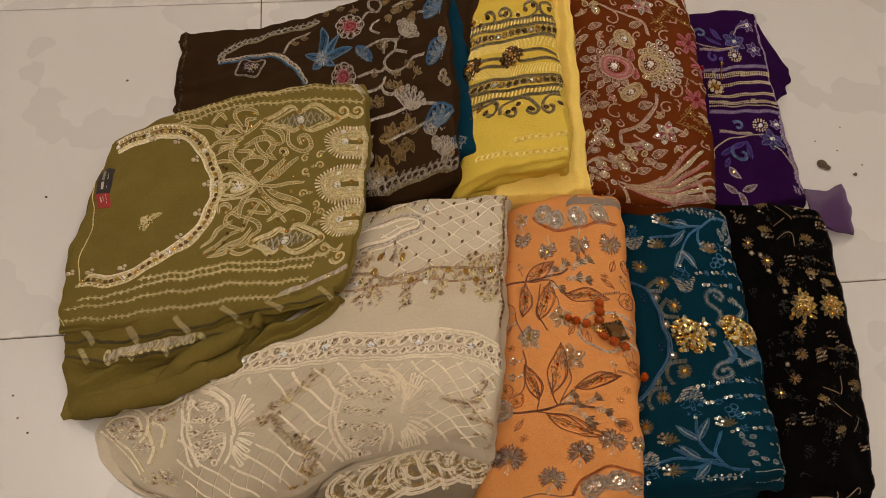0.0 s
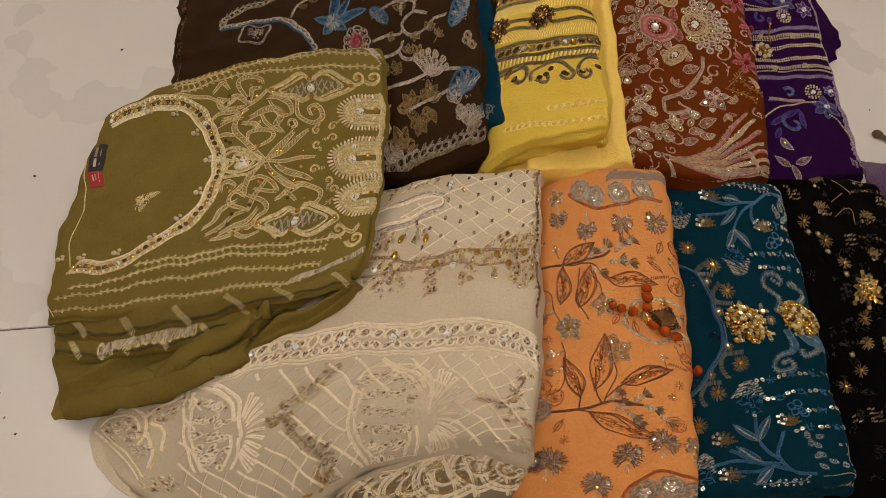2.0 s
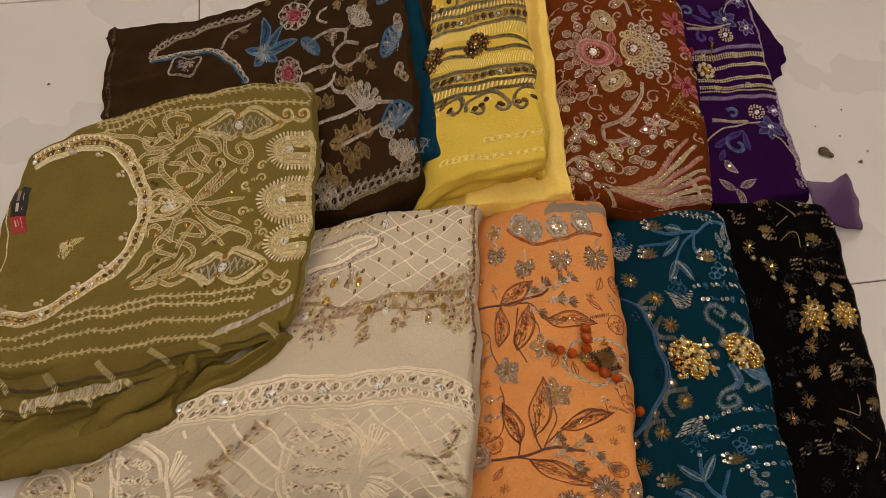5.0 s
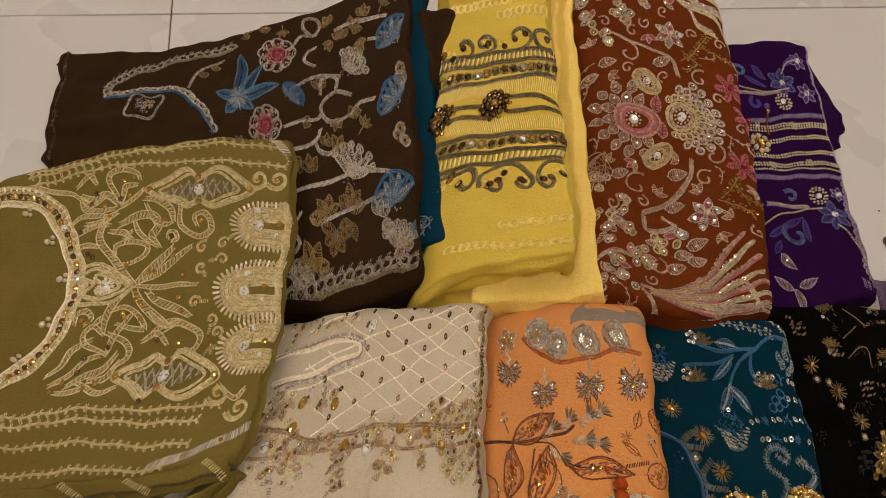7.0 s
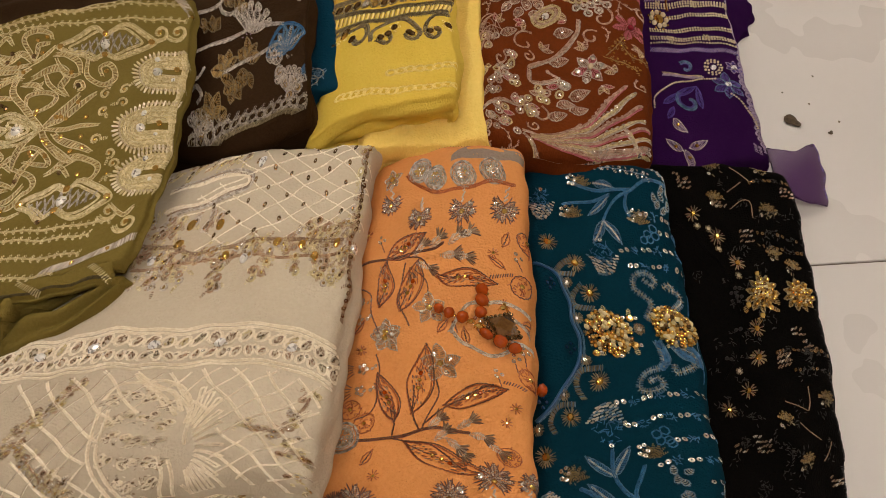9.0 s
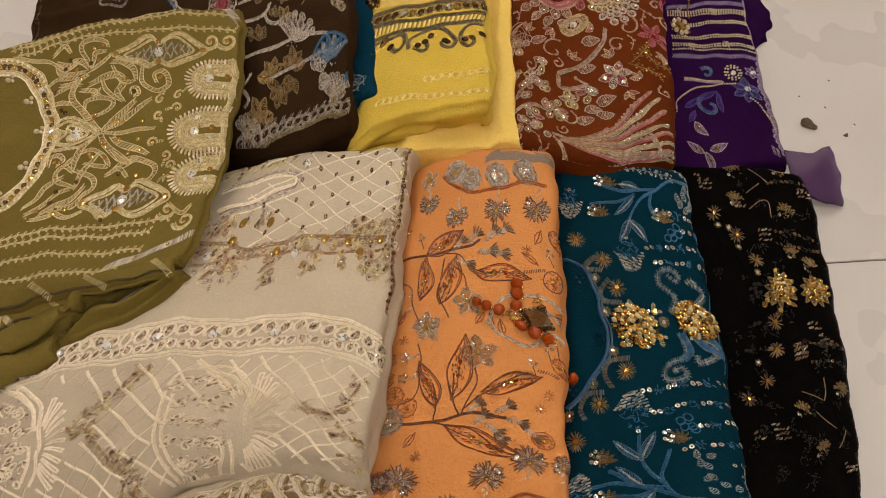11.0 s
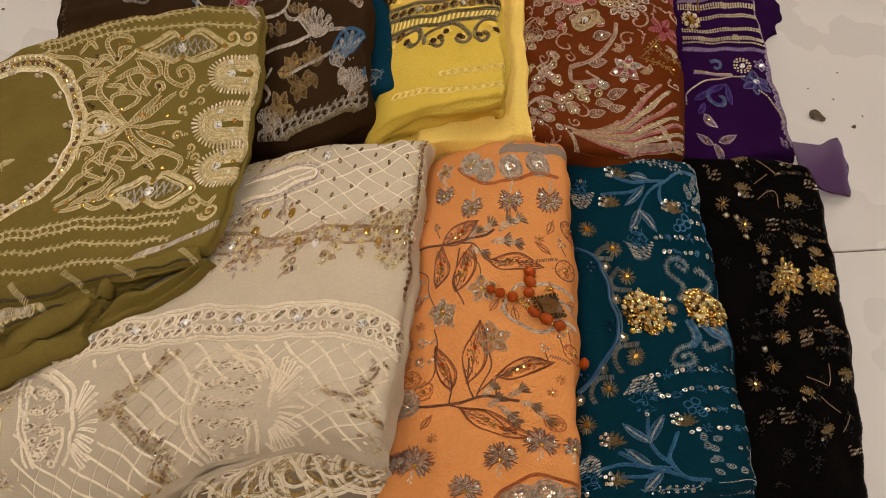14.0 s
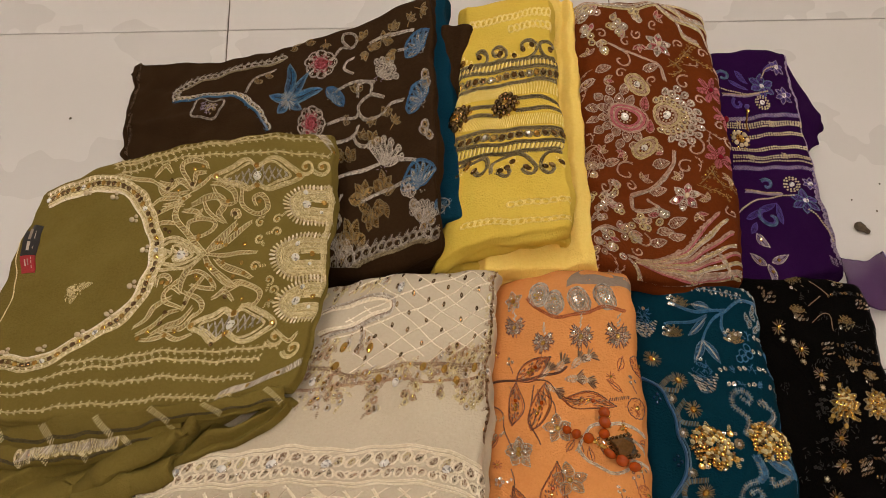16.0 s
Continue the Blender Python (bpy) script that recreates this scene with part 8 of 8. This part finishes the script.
for (x, y) in [(9.5, 27.7), (10.4, 24.0), (8.0, 24.6), (9.1, 23.4), (11.2, 25.3)]:
    st.leaf(x, y, rng.uniform(0, 6.28), 1.0, 0.6, GOLD_THREAD)
    st.gem(x, y, 0.3, GOLD)
    st.sew("stone_motif", "small amber stone")
for x, y, g in ((3.9, 34.2, 0), (6.1, 31.7, 0), (7.4, 29.0, 0), (5.3, 32.5, 1), (4.2, 32.9, 1), (6.0, 30.4, 1), (7.3, 27.6, 1), (8.2, 22.2, 0), (7.7, 19.3, 0), (7.6, 19.2, 0), (6.3, 16.1, 0), (3.9, 14.1, 0), (5.6, 18.1, 1)):
    st.fringe(x, y, 0.2, 0.95 if not g else 0.4, ANTIQUE, 11)
    st.fringe(x, y, 0.3, 0.8 if not g else 0.3, DARK_THREAD, 9)
    st.gem(x, y, 0.3 if not g else 0.2, GOLD if not g else PEARL)
    st.sew("stone_motif", "gold fringed stone motif")
for x, y, n in ((3.4, 37.7, 14), (9.3, 31.8, 12), (15.0, 37.3, 10), (10.3, 19.4, 10), (10.4, 18.8, 14), (6.5, 10.6, 14), (4.0, 10.6, 6), (14.8, 6.4, 9), (17.1, 4.1, 6), (17.1, 12.1, 5), (6.8, 35.7, 7), (12.8, 22.1, 7), (13.7, 20.8, 6)):
    for i in range(n):
        px, py = x + (i % 4 - 1.5) * 0.42 + rng.uniform(-0.1, 0.1), y + (i // 4 - 1.5) * 0.5 + rng.uniform(-0.1, 0.1)
        st.leaf(px, py, 0.5 + rng.uniform(-0.3, 0.3), 0.5, 0.22, rng.choice((WHITE_THREAD, TAUPE, TAUPE)))
    st.sew("petal_motif", "cluster of pale satin petals")
for x, y in [(7.7, 39.3), (6.8, 35.9), (12.4, 34.5), (12.2, 29.8), (13.2, 39.7), (13.8, 28.6)] + [(9.5, 12.9), (15.3, 14.8), (11.3, 8.6)]:
    st.fill(x, y, 0.8, ANTIQUE, 26, 0.35)
    for i in range(6):
        st.leaf(x, y, 0.3 + i * 0.5, 1.0, 0.35, GOLD_THREAD)
    st.sequin(x - 0.9, y + 0.3, 0.17, BRONZE)
    st.sequin(x - 0.7, y - 0.6, 0.17, SILVER)
    st.sew("thistle_motif", "antique gold thistle")
for pts in ([(9.6, 39.1), (10.2, 38.5), (11.0, 37.7)], [(8.4, 36.5), (9.2, 36.9), (9.9, 37.4)], [(8.2, 34.7), (9.6, 35.4), (10.4, 35.3), (10.7, 33.7)], [(10.2, 14.8), (11.2, 14.2), (12.3, 13.6)], [(13.0, 16.0), (13.1, 14.6), (12.6, 13.6)], [(11.2, 12.4), (12.1, 11.4), (13.3, 10.6)], [(14.5, 10.2), (13.9, 9.3), (13.4, 8.4)], [(6.4, -0.0), (8.3, 0.1), (11.0, -0.3)], [(9.4, 0.5), (10.7, -0.3), (12.7, 0.8), (14.0, -0.5)]):
    st.line(pts, TAUPE, 0.13, 0.1, 0.22)
    st.line(pts, WHITE_THREAD, 0.1, 0.1, 0.22)
    st.sew("stem", "pale stitched stem")
for pts in ([(11.0, 37.5), (13.6, 38.3), (15.5, 38.2)], [(12.2, 19.7), (14.0, 19.8), (16.6, 19.8)], [(10.7, 30.7), (12.9, 30.5), (15.3, 30.4)], [(9.7, 19.7), (12.4, 19.7), (15.7, 19.6)], [(11.8, 17.7), (14.1, 17.8), (16.4, 17.7)], [(10.8, 32.1), (12.8, 31.9), (15.1, 31.8)]):
    for j, (x, y, a) in enumerate(along(pts, 0.5)):
        if j % 4 < 2:
            st.sequin(x, y, 0.19, BRONZE)
        else:
            st.fill(x, y, 0.3, NAP, 6, 0.3)
    st.sew("sequin_band", "row of dim bronze sequins")
for x, y in [(6.6, 26.2), (6.8, 25.3), (6.0, 22.1), (6.2, 25.7)] + [(4.2, 19.2)]:
    for dx in (0, 0.45):
        st.bead(x + dx, y, 0.2, NAP)
    st.sew("bead_cluster", "black glass beads")
for k in range(70):
    x, y = rng.uniform(3, 15), rng.uniform(2, 38)
    st.fill(x, y, 0.6, NAP, 8, 0.4)
tagged(st.sew("tonal_embroidery", "raised tonal black thread work"), kind="stuff")
edge = [(BLACK_TOP.w * 100 - 0.3, b) for b in np.linspace(0.5, BLACK_TOP.l * 100 - 0.5, 12)]
for x, y, a in along(edge, 1.0):
    st.fill(x, y, 0.4, NAP, 12, 0.5)
st.sew("scallop_border", "black scalloped edge")

# ---- scraps on the floor ----
DIRT = material("dirt", (0.11, 0.075, 0.04), 0.8, second=(0.04, 0.026, 0.014), scale=200, bump=0.6)


def scrap(name, label, x, y, r, flat, mat=DIRT):
    bm = bmesh.new()
    bmesh.ops.create_icosphere(bm, subdivisions=2, radius=r)
    s = rng.uniform(0, 50)
    for v in bm.verts:
        n = noise.noise(v.co * (0.9 / r) + Vector((s, s, 0)))
        v.co *= 1 + 0.75 * n
        v.co.z = v.co.z * flat + r * flat * 1.02
    low = min(v.co.z for v in bm.verts)
    for v in bm.verts:
        v.co.z -= low
    ob = tagged(part(name, bm, mat), label, "litter")
    ob.matrix_basis = pose(x, y, 0.0003, 0, 0, rng.uniform(0, 360))


scrap("scrap", "crumpled dark brown scrap lying on the tiles", 0.566, 0.803, 0.008, 0.35)
scrap("crumb", "tiny dark crumb on the tiles", 0.572, 0.798, 0.005, 0.4)
for x, y, r in ((0.612, 0.783, 0.0028), (-0.506, 1.035, 0.0022), (0.575, 0.42, 0.0016), (0.585, 0.43, 0.0014), (0.565, 0.435, 0.0013), (0.60, 0.405, 0.0015), (0.62, 0.875, 0.0013), (-0.575, 0.47, 0.0014), (-0.6, 0.82, 0.0016), (0.57, 0.85, 0.0012)):
    scrap("crumb", "tiny dark crumb on the tiles", x, y, r, 0.5)
for x, y in ((0.63, 0.80), (-0.60, 0.52), (-0.59, 0.49), (0.60, 0.83)):
    scrap("loose_sequin", "tiny loose silver sequin on the tiles", x, y, 0.0016, 0.3, SILVER)


# ---- floor: grout bed and tiles ----
floor = tagged(part("floor", box(X0, Y0, -0.06, X1, Y1, -0.0025), GROUT), "glossy off-white porcelain floor tiles with thin dark joints", "floor", kind="structure")
tile_mesh = None
for i in range(9):
    for j in range(8):
        if tile_mesh is None:
            bm = box(-0.299, -0.299, -0.012, 0.299, 0.299, 0, 0.0012)
            ob = part("tile", bm, TILE, floor)
            tile_mesh = ob.data
        else:
            ob = part("tile", tile_mesh, TILE, floor)
        ob.matrix_basis = pose(X0 + 0.3 + 0.6 * i, Y0 + 0.3 + 0.6 * j, 0)
